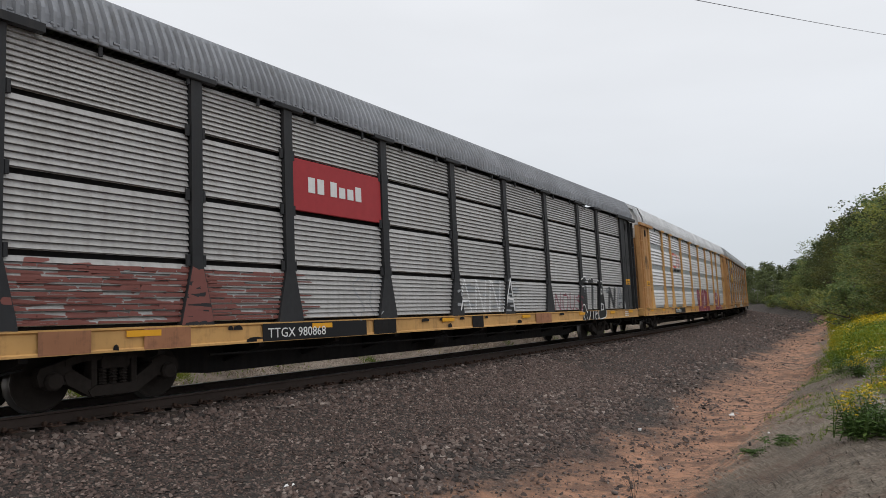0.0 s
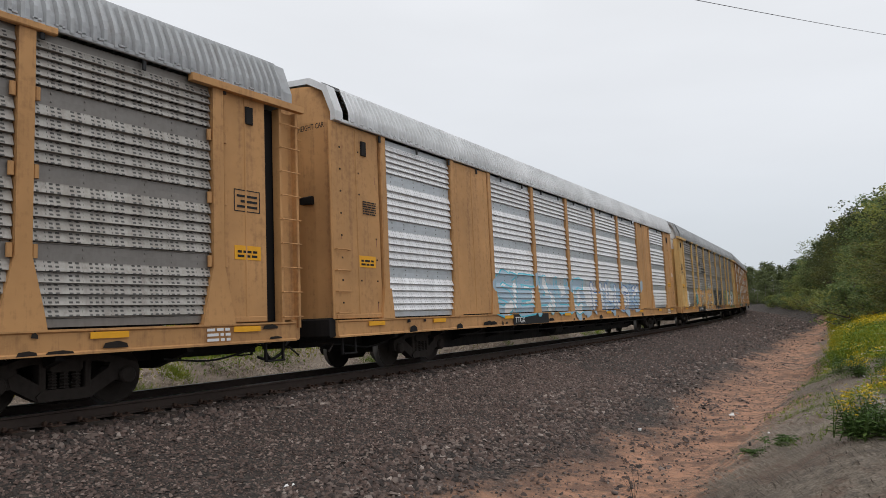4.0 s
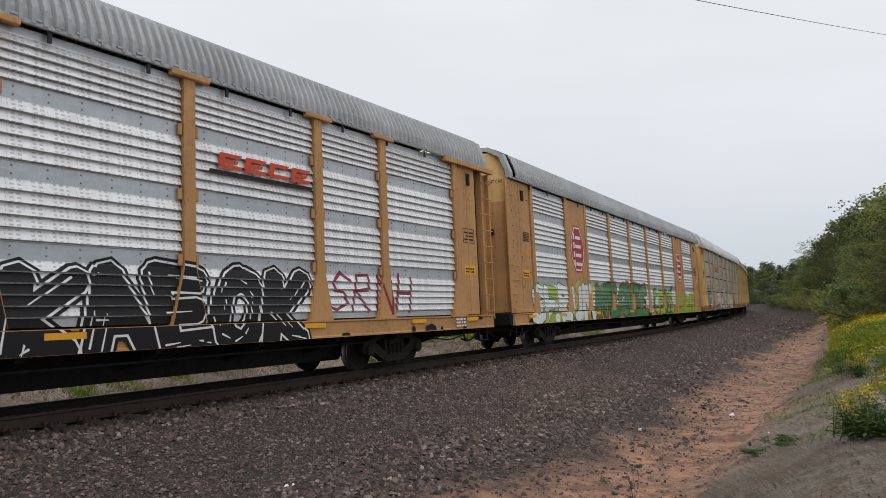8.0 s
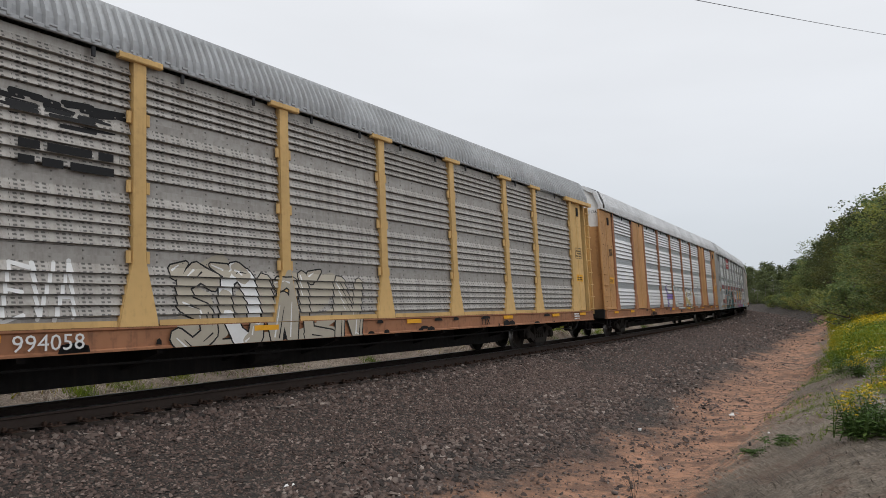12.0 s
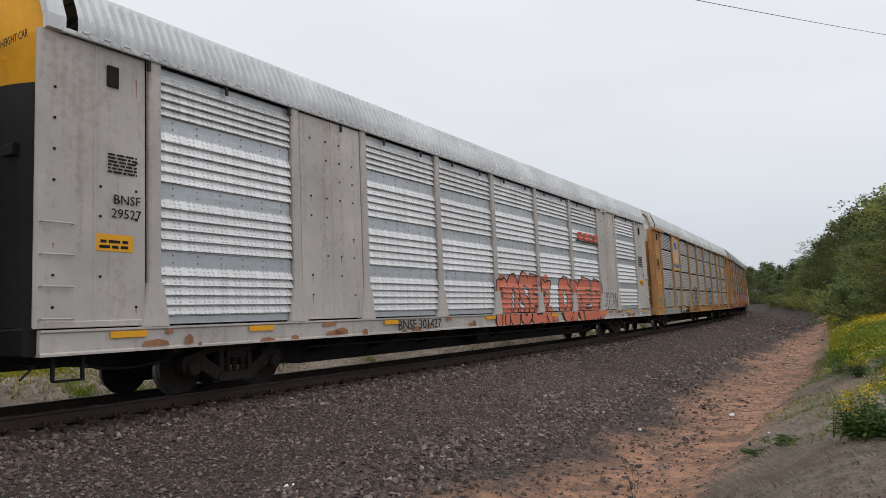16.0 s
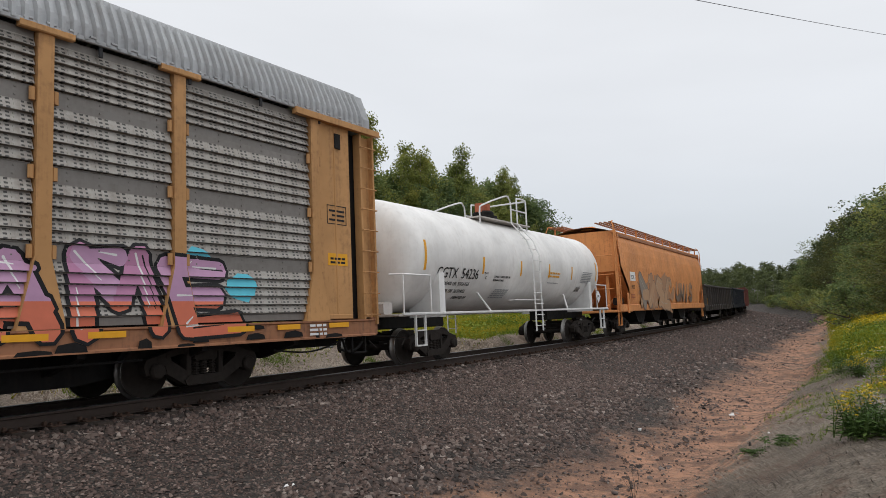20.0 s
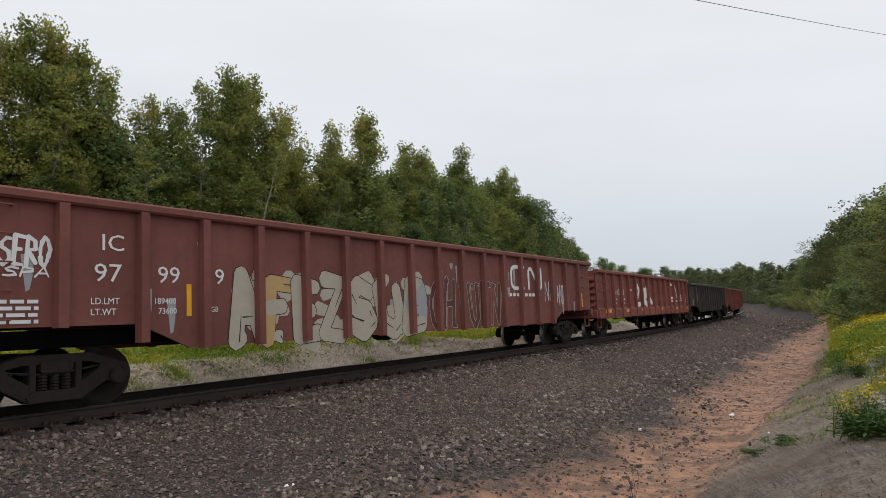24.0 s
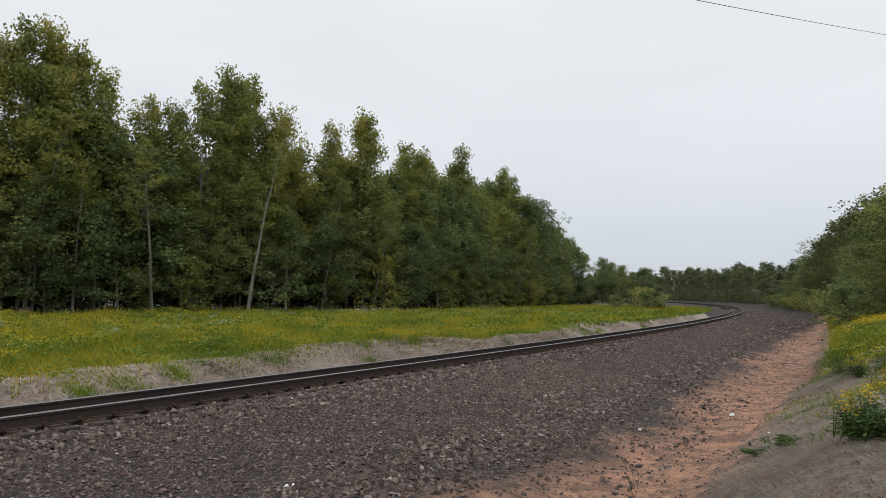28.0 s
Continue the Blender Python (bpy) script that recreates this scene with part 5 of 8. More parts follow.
def blot(car, x, z, rx, rz, mat, seed):
    """A soft-edged spot of spray."""
    r = random.Random(seed)
    sh = Shape()
    spray(sh, car, [(x + rx * r.uniform(0.85, 1.15) * math.cos(k * 0.628), z + rz * r.uniform(0.85, 1.15) * math.sin(k * 0.628)) for k in range(10)], 0, 0.0025)
    tagged(part("paint_spot", sh, mat, car, "spot of sprayed paint"), kind="stuff")


def smear(car, x0, x1, z0, z1, mat, seed, fill=0.5):
    """Faded patchy spray in short level streaks."""
    r = random.Random(seed)
    sh = Shape()
    for i in range(int((x0 - x1) * (z1 - z0) * 30 * fill) + 4):
        x, z = r.uniform(x1, x0), r.uniform(z0, z1)
        b = brush((x, z), (x - r.uniform(0.1, 0.5), z + r.uniform(-0.04, 0.04)), r.uniform(0.02, 0.06), r.uniform(0.01, 0.04))
        if b:
            spray(sh, car, b, 0, 0.002 + i * 0.000004)
    tagged(part("faded_paint", sh, mat, car, "patchy faded spray paint"), kind="stuff")


def wash(car, u0, u1, z0, z1, mat, seed, fill=0.6):
    """Faded old paint left on the crests of the ribs."""
    r = random.Random(seed)
    sh = Shape()
    z, k = z0, 0
    while z < z1:
        u = u0
        while u < u1:
            n = r.uniform(0.1, 0.9)
            if r.random() < fill:
                k += 1
                zz = z + r.uniform(-0.006, 0.006)
                sh.face([(14.3 - u, 1.5515 + k * 1e-6, zz), (14.3 - u - n, 1.5515 + k * 1e-6, zz), (14.3 - u - n * 0.95, 1.5515 + k * 1e-6, zz + r.uniform(0.02, 0.045)), (14.3 - u - 0.02, 1.5515 + k * 1e-6, zz + r.uniform(0.02, 0.045))])
            u += n
        z += 0.094
    tagged(part("faded_paint", sh, mat, car, "patchy faded paint on the ribs"), kind="stuff")


# -- running gear --
def wheel_mesh():
    sh = Shape()
    sh.tube([(0, -1.1, 0), (0, 1.1, 0)], 0.075, 12)
    for sgn in (-1, 1):
        prof = [(0.10, 0.60), (0.14, 0.66), (0.17, 0.67), (0.20, 0.69), (0.33, 0.70), (0.36, 0.68), (0.445, 0.68), (0.452, 0.695), (0.445, 0.712), (0.422, 0.722), (0.418, 0.80), (0.412, 0.815), (0.365, 0.815), (0.34, 0.775), (0.21, 0.79), (0.17, 0.84), (0.10, 0.845)]
        sh.lathe([(r, sgn * h) for r, h in prof], 1, 18)
    me = sh.mesh("wheelset", ["truckgrey", "tread"])
    for p in me.polygons:
        c = [me.vertices[v].co for v in p.vertices]
        if len(c) == 4 and all(0.408 < math.hypot(v.x, v.z) < 0.46 for v in c):
            p.material_index = 1
    me.shade_smooth()
    return me


def frame_mesh():
    sh = Shape()
    y0, y1 = 0.94, 1.12
    sh.prism([(-0.72, 0.60), (-0.45, 0.66), (0.45, 0.66), (0.72, 0.60), (0.72, 0.70), (0.45, 0.78), (-0.45, 0.78), (-0.72, 0.70)], 1, y0, y1)
    for g in (-1, 1):
        sh.prism([(g * 0.70, 0.70), (g * 1.06, 0.60), (g * 1.10, 0.50), (g * 1.06, 0.36), (g * 1.00, 0.36), (g * 1.0, 0.52), (g * 0.78, 0.52), (g * 0.78, 0.36), (g * 0.68, 0.36), (g * 0.62, 0.58)], 1, y0 + 0.01, y1 - 0.01)
        sh.prism([(g * 0.74, 0.50), (g * 0.70, 0.36), (g * 0.36, 0.16), (g * 0.28, 0.20), (g * 0.28, 0.34), (g * 0.62, 0.56)], 1, y0, y1)
        sh.box(g * 0.31 - 0.045, g * 0.31 + 0.045, y0, y1 + 0.01, 0.30, 0.68, 0.01)
        sh.lathe([(0.02, 0.95), (0.115, 0.96), (0.125, 1.04), (0.125, 1.16), (0.10, 1.19), (0.04, 1.20)], 1, 14, (g * 0.89, 0, 0.42))
        sh.box(g * 0.89 - 0.13, g * 0.89 + 0.13, 0.97, 1.11, 0.46, 0.54, 0.02)
    sh.prism([(-0.36, 0.16), (0.36, 0.16), (0.40, 0.24), (0.30, 0.31), (-0.30, 0.31), (-0.40, 0.24)], 1, y0 - 0.03, y1 + 0.03)
    return sh.mesh("side_frame", "truckgrey")


def spring_mesh():
    prof = []
    for i in range(6):
        z = 0.31 + i * 0.041
        prof += [(0.05, z), (0.068, z + 0.010), (0.068, z + 0.020), (0.05, z + 0.030)]
    sh = Shape()
    sh.lathe(prof, 2, 6, (0, 1.08, 0))
    return sh.mesh("spring", "truckgrey")


WHEELS = []


def truck(car, x):
    bol = once("bolster", lambda: Shape().box(-0.22, 0.22, -1.15, 1.15, 0.54, 0.70, 0.03).box(-0.16, 0.16, -0.4, 0.4, 0.70, 0.80, 0.02).box(-0.9, 0.9, -0.08, 0.08, 0.50, 0.56, 0.01).mesh("truck", "truckgrey"))
    t = part("truck", bol, None, car, "dusty dark cast-steel truck", at=pose(x, 0, 0))
    for side in (0, 180):
        part("side_frame", once("side_frame", frame_mesh), None, t, at=pose(0, 0, 0, 0, 0, side))
        for dx in (-0.16, 0.0, 0.16):
            part("spring", once("spring", spring_mesh), None, t, at=pose(0, 0, 0, 0, 0, side) @ pose(dx, 0, 0))
    for dx in (-0.89, 0.89):
        w = part("wheelset", once("wheelset", wheel_mesh), None, t, at=pose(dx, 0, 0.42))
        WHEELS.append((w, dx, car))


def coupler(car, x, sgn):
    sh = Shape().box(min(x, x + sgn * 0.55), max(x, x + sgn * 0.55), -0.09, 0.09, 0.78, 0.94, 0.02)
    sh.box(min(x + sgn * 0.45, x + sgn * 0.72), max(x + sgn * 0.45, x + sgn * 0.72), -0.17, 0.10, 0.70, 1.0, 0.05)
    part("coupler", sh, "truckgrey", car, "rusty dark knuckle coupler")
    h = [(x - sgn * 0.15, 0.45, 0.82), (x + sgn * 0.12, 0.45, 0.74), (x + sgn * 0.3, 0.40, 0.5), (x + sgn * 0.52, 0.30, 0.40), (x + sgn * 0.75, 0.22, 0.47)]
    part("air_hose", smooth_tube(h, 0.028), "hose", car)
    lv = Shape().tube([(x - sgn * 0.1, 0.2, 0.72), (x - sgn * 0.1, 1.42, 0.66), (x + sgn * 0.1, 1.46, 0.5)], 0.016, 6)
    part("uncoupling_lever", lv, "truckgrey", car)
    pp = [(x - sgn * 2.4, 1.05, 0.60), (x - sgn * 1.6, 1.10, 0.52), (x - sgn * 0.9, 1.05, 0.60), (x - sgn * 0.3, 0.8, 0.70)]
    part("brake_pipe", smooth_tube(pp, 0.018, 6), "hose", car)


def smooth_tube(pts, r, n=8):
    pts = [Vector(p) for p in pts]
    out = []
    for i in range(len(pts) - 1):
        p0, p1, p2, p3 = pts[max(i - 1, 0)], pts[i], pts[i + 1], pts[min(i + 2, len(pts) - 1)]
        for k in range(4):
            t = k / 4
            out.append(0.5 * ((2 * p1) + (p2 - p0) * t + (2 * p0 - 5 * p1 + 4 * p2 - p3) * t * t + (3 * p1 - p0 - 3 * p2 + p3) * t ** 3))
    out.append(pts[-1])
    return Shape().tube(out, r, n)


def ladder(car, x0, x1, y, z0, z1, mat, rungs, name="ladder"):
    sh = Shape()
    for x in (x0, x1):
        sh.box(x - 0.02, x + 0.02, y - 0.035, y + 0.005, z0, z1, 0.006)
    for i in range(rungs):
        z = z0 + (z1 - z0) * (i + 0.5) / rungs
        sh.tube([(x0 - 0.03, y - 0.01, z), (x0 - 0.02, y + 0.045, z), (x1 + 0.02, y + 0.045, z), (x1 + 0.03, y - 0.01, z)], 0.012, 6)
    part(name, sh, mat, car)


# -- the closed double-deck car racks --
POSTS = [12.45, 9.45, 7.4, 4.44, 1.48, -1.48, -4.44, -7.4, -9.45, -12.45]
ROWS_Z = [1.14, 2.12, 3.16, 4.20, 5.08]


def rib_panel(width, z0, z1, kind, top, mats, red=()):
    """One corrugated side sheet; its ribs run lengthwise."""
    sh = Shape()
    h = z1 - z0
    prof = []
    if kind == "slit":
        n = 10
        a, b = 0.02, h - 0.02
    else:
        n = 5
        a, b = 0.12, h - 0.12
        prof += [(0.0, 0.0, 1), (a - 0.01, 0.0, 1)]
    p = (b - a) / n
    for i in range(n):
        z = a + p * i
        d = 0.050 if kind != "slit" else 0.036
        slot = 2 if i in red else 0
        prof += [(z + 0.005 * p, -0.030, slot), (z + 0.10 * p, -0.030, slot), (z + 0.13 * p, d, slot), (z + 0.97 * p, 0.0, slot)]
    prof.append((b, 0.0, 0))
    if kind != "slit":
        prof += [(b + 0.01, 0.0, 1), (h, 0.0, 1)]
    w = width / 2
    rows = [[(w, d, z), (-w, d, z)] for z, d, _ in prof]
    sh.strip(rows)
    sh.m = [s for _, _, s in prof[:-1]]
    rim = [[(w, d, z), (w, -0.05, z)] for z, d, _ in prof]
    sh.strip(rim)
    sh.strip([[(-w, d, z), (-w, -0.05, z)] for z, d, _ in prof])
    sh.m += [0] * (2 * (len(prof) - 1))
    return sh.mesh("side_panel", mats)


def bolt_row(width):
    sh = Shape()
    n = max(2, int(width / 0.45))
    for i in range(n):
        x = -width / 2 + width * (i + 0.5) / n
        for z in (-0.05, 0.06):
            sh.box(x - 0.010, x + 0.010, 0.0, 0.012, z - 0.010, z + 0.010, 0.0)
    return sh.mesh("bolts", "p_drabband")


def roof_mesh(mat):
    prof = [(1.60, 5.13), (1.60, 5.30), (1.54, 5.48), (1.38, 5.84), (0.95, 6.08), (0.0, 6.16), (-0.95, 6.08), (-1.38, 5.84), (-1.54, 5.48), (-1.60, 5.30), (-1.60, 5.13)]
    rows, x = [], -13.95
    while x < 13.7:
        for dx, k in ((0.0, 0.0), (0.06, 0.0), (0.085, 1.0), (0.135, 1.0)):
            d = 0.050 * k
            rows.append([(x + dx, y * (1 + d / 1.6), z + (d if 0 < i < 10 else 0)) for i, (y, z) in enumerate(prof)])
        x += 0.16
    return Shape().strip(rows).mesh("roof", mat)


def eave_mesh(mat):
    sh = Shape().box(-13.9, 13.9, 1.585, 1.635, 5.10, 5.17, 0.01)
    for i in range(92):
        x = -13.8 + i * 0.30
        sh.box(x, x + 0.12, 1.60, 1.65, 5.16, 5.20, 0.01)
    for i in range(18):
        x = -12.6 + i * 1.48
        sh.box(x - 0.03, x + 0.03, 1.56, 1.60, 4.95, 5.09, 0.01, 1)
    return sh.mesh("eave_rail", [mat, "blackpost"])


def post_mesh(mat, flush=False):
    sh = Shape()
    y0, y1 = 1.47, 1.60
    if flush:
        sh.box(-0.10, 0.10, y0, y1 - 0.01, 1.10, 5.12, 0.02)
        sh.prism([(-0.22, 1.10), (0.22, 1.10), (0.12, 1.75), (-0.12, 1.75)], 1, y0, y1)
    else:
        sh.prism([(-0.31, 1.10), (0.31, 1.10), (0.28, 1.28), (0.13, 1.95), (0.105, 2.05), (0.105, 5.06), (-0.105, 5.06), (-0.105, 2.05), (-0.13, 1.95), (-0.28, 1.28)], 1, y0, y1)
        sh.box(-0.36, 0.36, y0 + 0.08, y1 + 0.05, 5.04, 5.14, 0.015)
        for z in ROWS_Z[1:4]:
            for g in (-1, 1):
                sh.box(g * 0.15 - 0.04, g * 0.15 + 0.04, y0 + 0.05, y1 - 0.02, z - 0.09, z + 0.09, 0.02)
    return sh.mesh("side_post", mat)


def end_door_mesh(low, high, split=4.45):
    sh = Shape()
    for slot, z0, z1 in ((0, 1.16, split), (1, split, 5.95)):
        rows = []
        for z in ([z0, (z0 + z1) / 2, z1] if slot == 0 else [z0, 5.15, 5.95]):
            top = 0.0 if z < 5.2 else 0.25
            rows.append([(14.30 - 0.42 * (abs(y) / 1.5) ** 2.6 - top * 0.2, y * (1 - top * 0.6), z) for y in np.linspace(0.0, 1.5, 8)])
        sh.strip(rows, slot)
    sh.box(14.22, 14.28, 0.0, 0.03, 1.2, 5.5, 0.0, 2)
    return sh.mesh("end_door", [low, high, "black"])


def autorack(label, post, panel, band, roof, end, sill, kind="band", end_top="white", flush=False, special=None, end_low=None, red=False):
    car = tagged(new("autorack_car"), label, "railcar", "cars of the train")
    flats = [(12.58, 14.2, 1.545), (-14.2, -12.58, 1.545)] + ([(7.52, 9.33, 1.568), (-9.33, -7.52, 1.568)] if flush else [])
    SHEETS[car.name] = (kind, flush, flats)
    part("deck", Shape().box(-14.15, 14.15, -1.5, 1.5, 1.0, 1.10, 0.01), "black", car)
    cs = Shape().prism([(-14.1, 0.58), (-10.9, 0.58), (-8.4, 0.27), (8.4, 0.27), (10.9, 0.58), (14.1, 0.58), (14.1, 1.0), (-14.1, 1.0)], 1, -0.52, 0.52)
    part("centre_sill", cs, "black", car)
    for i in range(13):
        part("cross_bearer", once("cross_bearer", lambda: Shape().prism([(-1.45, 0.70), (-0.55, 0.45), (0.55, 0.45), (1.45, 0.70), (1.45, 0.998), (-1.45, 0.998)], 0, -0.06, 0.06).mesh("cross_bearer", "black")), None, car, at=pose(-12.0 + i * 2.0, 0, 0))
    brake = Shape().lathe([(0.03, -0.35), (0.17, -0.33), (0.19, -0.2), (0.19, 0.2), (0.17, 0.33), (0.03, 0.35)], 0, 12, (1.4, 0.85, 0.52))
    brake.tube([(-9.0, 1.30, 0.62), (-3.0, 1.32, 0.58), (3.0, 1.32, 0.58), (9.0, 1.30, 0.62)], 0.02, 6)
    part("brake_gear", brake, "black", car)
    for sg in (1, -1):
        side = Matrix.Diagonal((1, sg, 1, 1))
        s = Shape()
        s.prism([(1.44 * sg, 0.77), (1.60 * sg, 0.77), (1.60 * sg, 0.80), (1.57 * sg, 0.82), (1.57 * sg, 1.06), (1.60 * sg, 1.08), (1.60 * sg, 1.11), (1.44 * sg, 1.11)], 0, -14.12, 14.12)
        part("side_sill", s, sill, car, at=None)
        # added black sheet: stands for the unlit inside seen through the slits
        part("inner_wall", Shape().box(-12.6, 12.6, min(1.38 * sg, 1.42 * sg), max(1.38 * sg, 1.42 * sg), 1.12, 5.10), "black", car)
        turn = pose(0, 0, 0, 0, 0, 0 if sg > 0 else 180)
        for x in POSTS:
            part("side_post", once(("post", post, flush), lambda: post_mesh(post, flush)), None, car, at=turn @ pose(x, 0, 0))
        for i in range(9):
            xa, xb = POSTS[i], POSTS[i + 1]
            w = round(xa - xb - 0.24, 2)
            cx = (xa + xb) / 2
            if special and i in special and sg > 0:
                special[i](car, cx, w)
                lo = special[i].rows
            elif flush and i in (1, 7):
                sh = Shape().box(-w / 2, w / 2, 1.48, 1.565, 1.14, 5.08, 0.01).box(-0.03, 0.03, 1.55, 1.575, 1.14, 5.08, 0.005)
                part("plain_panel", sh, end, car, at=turn @ pose(cx, 0, 0))
                continue
            else:
                lo = ()
            for j in range(4):
                if j in lo:
                    continue
                rr = (0, 1) if red and j == 0 else ((1, 2) if red and j == 1 else ())
                me = once(("panel", w, j, kind, panel, band, bool(rr)), lambda: rib_panel(w, ROWS_Z[j] + (0.02 if kind == "slit" else 0), ROWS_Z[j + 1] - (0.02 if kind == "slit" else 0), kind, j == 3, [panel, band, "p_red"], rr))
                part("side_panel", me, None, car, at=turn @ pose(cx, 1.505, ROWS_Z[j]))
                if kind != "slit" and j > 0 and sg > 0:
                    part("bolts", once(("bolts", w), lambda: bolt_row(w)), None, car, at=turn @ pose(cx, 1.505, ROWS_Z[j]))
        part("eave_rail", once(("eave", roof), lambda: eave_mesh(roof)), None, car, at=turn)
        for ex in (1, -1):
            p = Shape()
            a, b = (12.58, 14.18) if flush else (12.58, 13.52)
            p.box(min(a * ex, b * ex), max(a * ex, b * ex), min(1.46 * sg, 1.54 * sg), max(1.46 * sg, 1.54 * sg), 1.13, 5.10, 0.03)
            m = (a + b) / 2
            p.box(m * ex - 0.02, m * ex + 0.02, min(1.52 * sg, 1.555 * sg), max(1.52 * sg, 1.555 * sg), 1.13, 5.06, 0.01)
            ep = part("end_panel", p, end, car)
            if sg > 0:
                part("door_lip", Shape().box(min(a * ex, b * ex) + 0.06, max(a * ex, b * ex) - 0.06, 1.52, 1.56, 1.13, 1.22, 0.01), end, car)
                part("latch", Shape().box((a + 0.55) * ex - 0.09, (a + 0.55) * ex + 0.09, 1.53, 1.58, 4.55, 4.85, 0.02), "black", car)
                nb = Shape()
                x0, x1, z0, z1 = (a + 0.22) * ex, (a + 0.78) * ex, 3.0, 3.38
                lo_x, hi_x = min(x0, x1), max(x0, x1)
                for bx in ((lo_x, hi_x, z0, z0 + 0.015), (lo_x, hi_x, z1 - 0.015, z1), (lo_x, lo_x + 0.015, z0, z1), (hi_x - 0.015, hi_x, z0, z1)):
                    nb.box(bx[0], bx[1], 1.541, 1.546, bx[2], bx[3])
                for k in range(3):
                    nb.box(lo_x + 0.06, hi_x - 0.06 - 0.08 * (k % 2), 1.541, 1.546, z0 + 0.07 + k * 0.09, z0 + 0.11 + k * 0.09)
                if not flush:
                    tagged(part("notice_box", nb, "ink", car), kind="stuff")
                part("notice_plate", Shape().box(lo_x, hi_x, 1.541, 1.547, 2.18, 2.42), "reflect", car, "yellow notice plate")
                bars(car, hi_x - 0.06, 2.22, 0.42, 0.15, 2, "ink", 1.548, 21)
                if not flush:
                    # at the rear a black filler paints the shade of the open gap
                    part("corner_gap", Shape().box(min(13.5 * ex, 13.9 * ex), max(13.5 * ex, 13.9 * ex), 1.30, 1.34 if ex < 0 else 1.50, 1.13, 5.0), "ink" if ex < 0 else end, car, "dark gap beside the end door" if ex < 0 else "")
            if not flush:
                t = Shape()
                t.box(min(13.86 * ex, 14.26 * ex), max(13.86 * ex, 14.26 * ex), min(1.36 * sg, 1.44 * sg), max(1.36 * sg, 1.44 * sg), 1.15, 4.98, 0.02)
                for e2 in (13.86, 14.26):
                    t.box(e2 * ex - 0.03, e2 * ex + 0.03, min(1.36 * sg, 1.56 * sg), max(1.36 * sg, 1.56 * sg), 1.0, 5.0, 0.01)
                for i in range(9):
                    z = 1.2 + i * 0.44
                    t.tube([(13.83 * ex, 1.55 * sg, z), (13.83 * ex, 1.60 * sg, z), (14.29 * ex, 1.60 * sg, z), (14.29 * ex, 1.55 * sg, z)], 0.013, 6)
                part("ladder", t, end, car)
                part("top_beam", Shape().prism([(min(11.9 * ex, 14.36 * ex), 5.0), (max(11.9 * ex, 14.36 * ex), 5.0), (max(11.9 * ex, 14.36 * ex), 5.12), (min(11.9 * ex, 14.36 * ex), 5.12)], 1, min(1.56 * sg, 1.68 * sg), max(1.56 * sg, 1.68 * sg)), end, car)
            else:
                t = Shape()
                for i in range(4):
                    z = 1.25 + i * 0.42
                    t.tube([(13.7 * ex, 1.52 * sg, z), (13.7 * ex, 1.60 * sg, z), (14.12 * ex, 1.60 * sg, z), (14.12 * ex, 1.52 * sg, z)], 0.014, 6)
                part("ladder", t, end, car)
            st = Shape()
            for dx in (13.5, 13.9):
                st.box(dx * ex - 0.02, dx * ex + 0.02, min(1.45 * sg, 1.5 * sg), max(1.45 * sg, 1.5 * sg), 0.45, 0.8, 0.005)
            st.box(min(13.5 * ex, 13.9 * ex), max(13.5 * ex, 13.9 * ex), min(1.44 * sg, 1.54 * sg), max(1.44 * sg, 1.54 * sg), 0.43, 0.46, 0.005)
            part("step", st, "black", car)
            door = once(("door", end_low or end, end_top), lambda: end_door_mesh(end_low or end, end_top))
            part("end_door", door, None, car, at=pose(0, 0, 0, 0, 0, 0 if ex > 0 else 180) @ Matrix.Diagonal((1, sg * ex, 1, 1)))
    part("roof", once(("roof", roof), lambda: roof_mesh(roof)), None, car)
    for ex in (1, -1):
        g = Shape()
        g.prism([(1.62, 5.12), (1.62, 5.32), (1.41, 5.87), (0.97, 6.12), (0, 6.20), (-0.97, 6.12), (-1.41, 5.87), (-1.62, 5.32), (-1.62, 5.12), (-1.5, 5.12), (-1.5, 5.30), (-1.30, 5.78), (-0.9, 6.0), (0, 6.08), (0.9, 6.0), (1.30, 5.78), (1.5, 5.30), (1.5, 5.12)], 0, min(13.85 * ex, 14.10 * ex), max(13.85 * ex, 14.10 * ex))
        part("roof_end", g, roof, car)
        part("end_sill", Shape().box(min(14.12 * ex, 14.3 * ex), max(14.12 * ex, 14.3 * ex), -1.5, 1.5, 0.78, 1.15, 0.03), "black" if flush else sill, car)
        coupler(car, 14.2 * ex, ex)
        truck(car, 10.55 if ex > 0 else -10.25)
    lettering(car, "EXCESS HEIGHT CAR", 14.28, 4.95, 0.16, "ink", y=0.35, turn=FRONT, wide=0.75)
    for sg in (1, -1):
        hg = Shape().tube([(14.27, 0.12 * sg, 1.3), (14.27, 0.12 * sg, 5.4)], 0.025, 6)
        for z in (2.3, 3.1, 4.2):
            hg.box(14.24, 14.31, 0.06 * sg - 0.03, 0.14 * sg + 0.03, z, z + 0.32, 0.01)
        part("lock_rod", hg, "black", car)
        part("grab_iron", Shape().tube([(14.26, 0.4 * sg, 4.78), (14.32, 0.4 * sg, 4.78), (14.28, 0.8 * sg, 4.80), (14.2, 0.8 * sg, 4.80)], 0.012, 6), end_top, car)
    part("door_slot", Shape().box(14.14, 14.23, 0.45, 1.05, 3.45, 3.62, 0.02), "ink", car)
    bars(car, 13.2 if flush else 13.45, 3.3, 0.45, 0.3, 6, "ink", 1.556, 5)
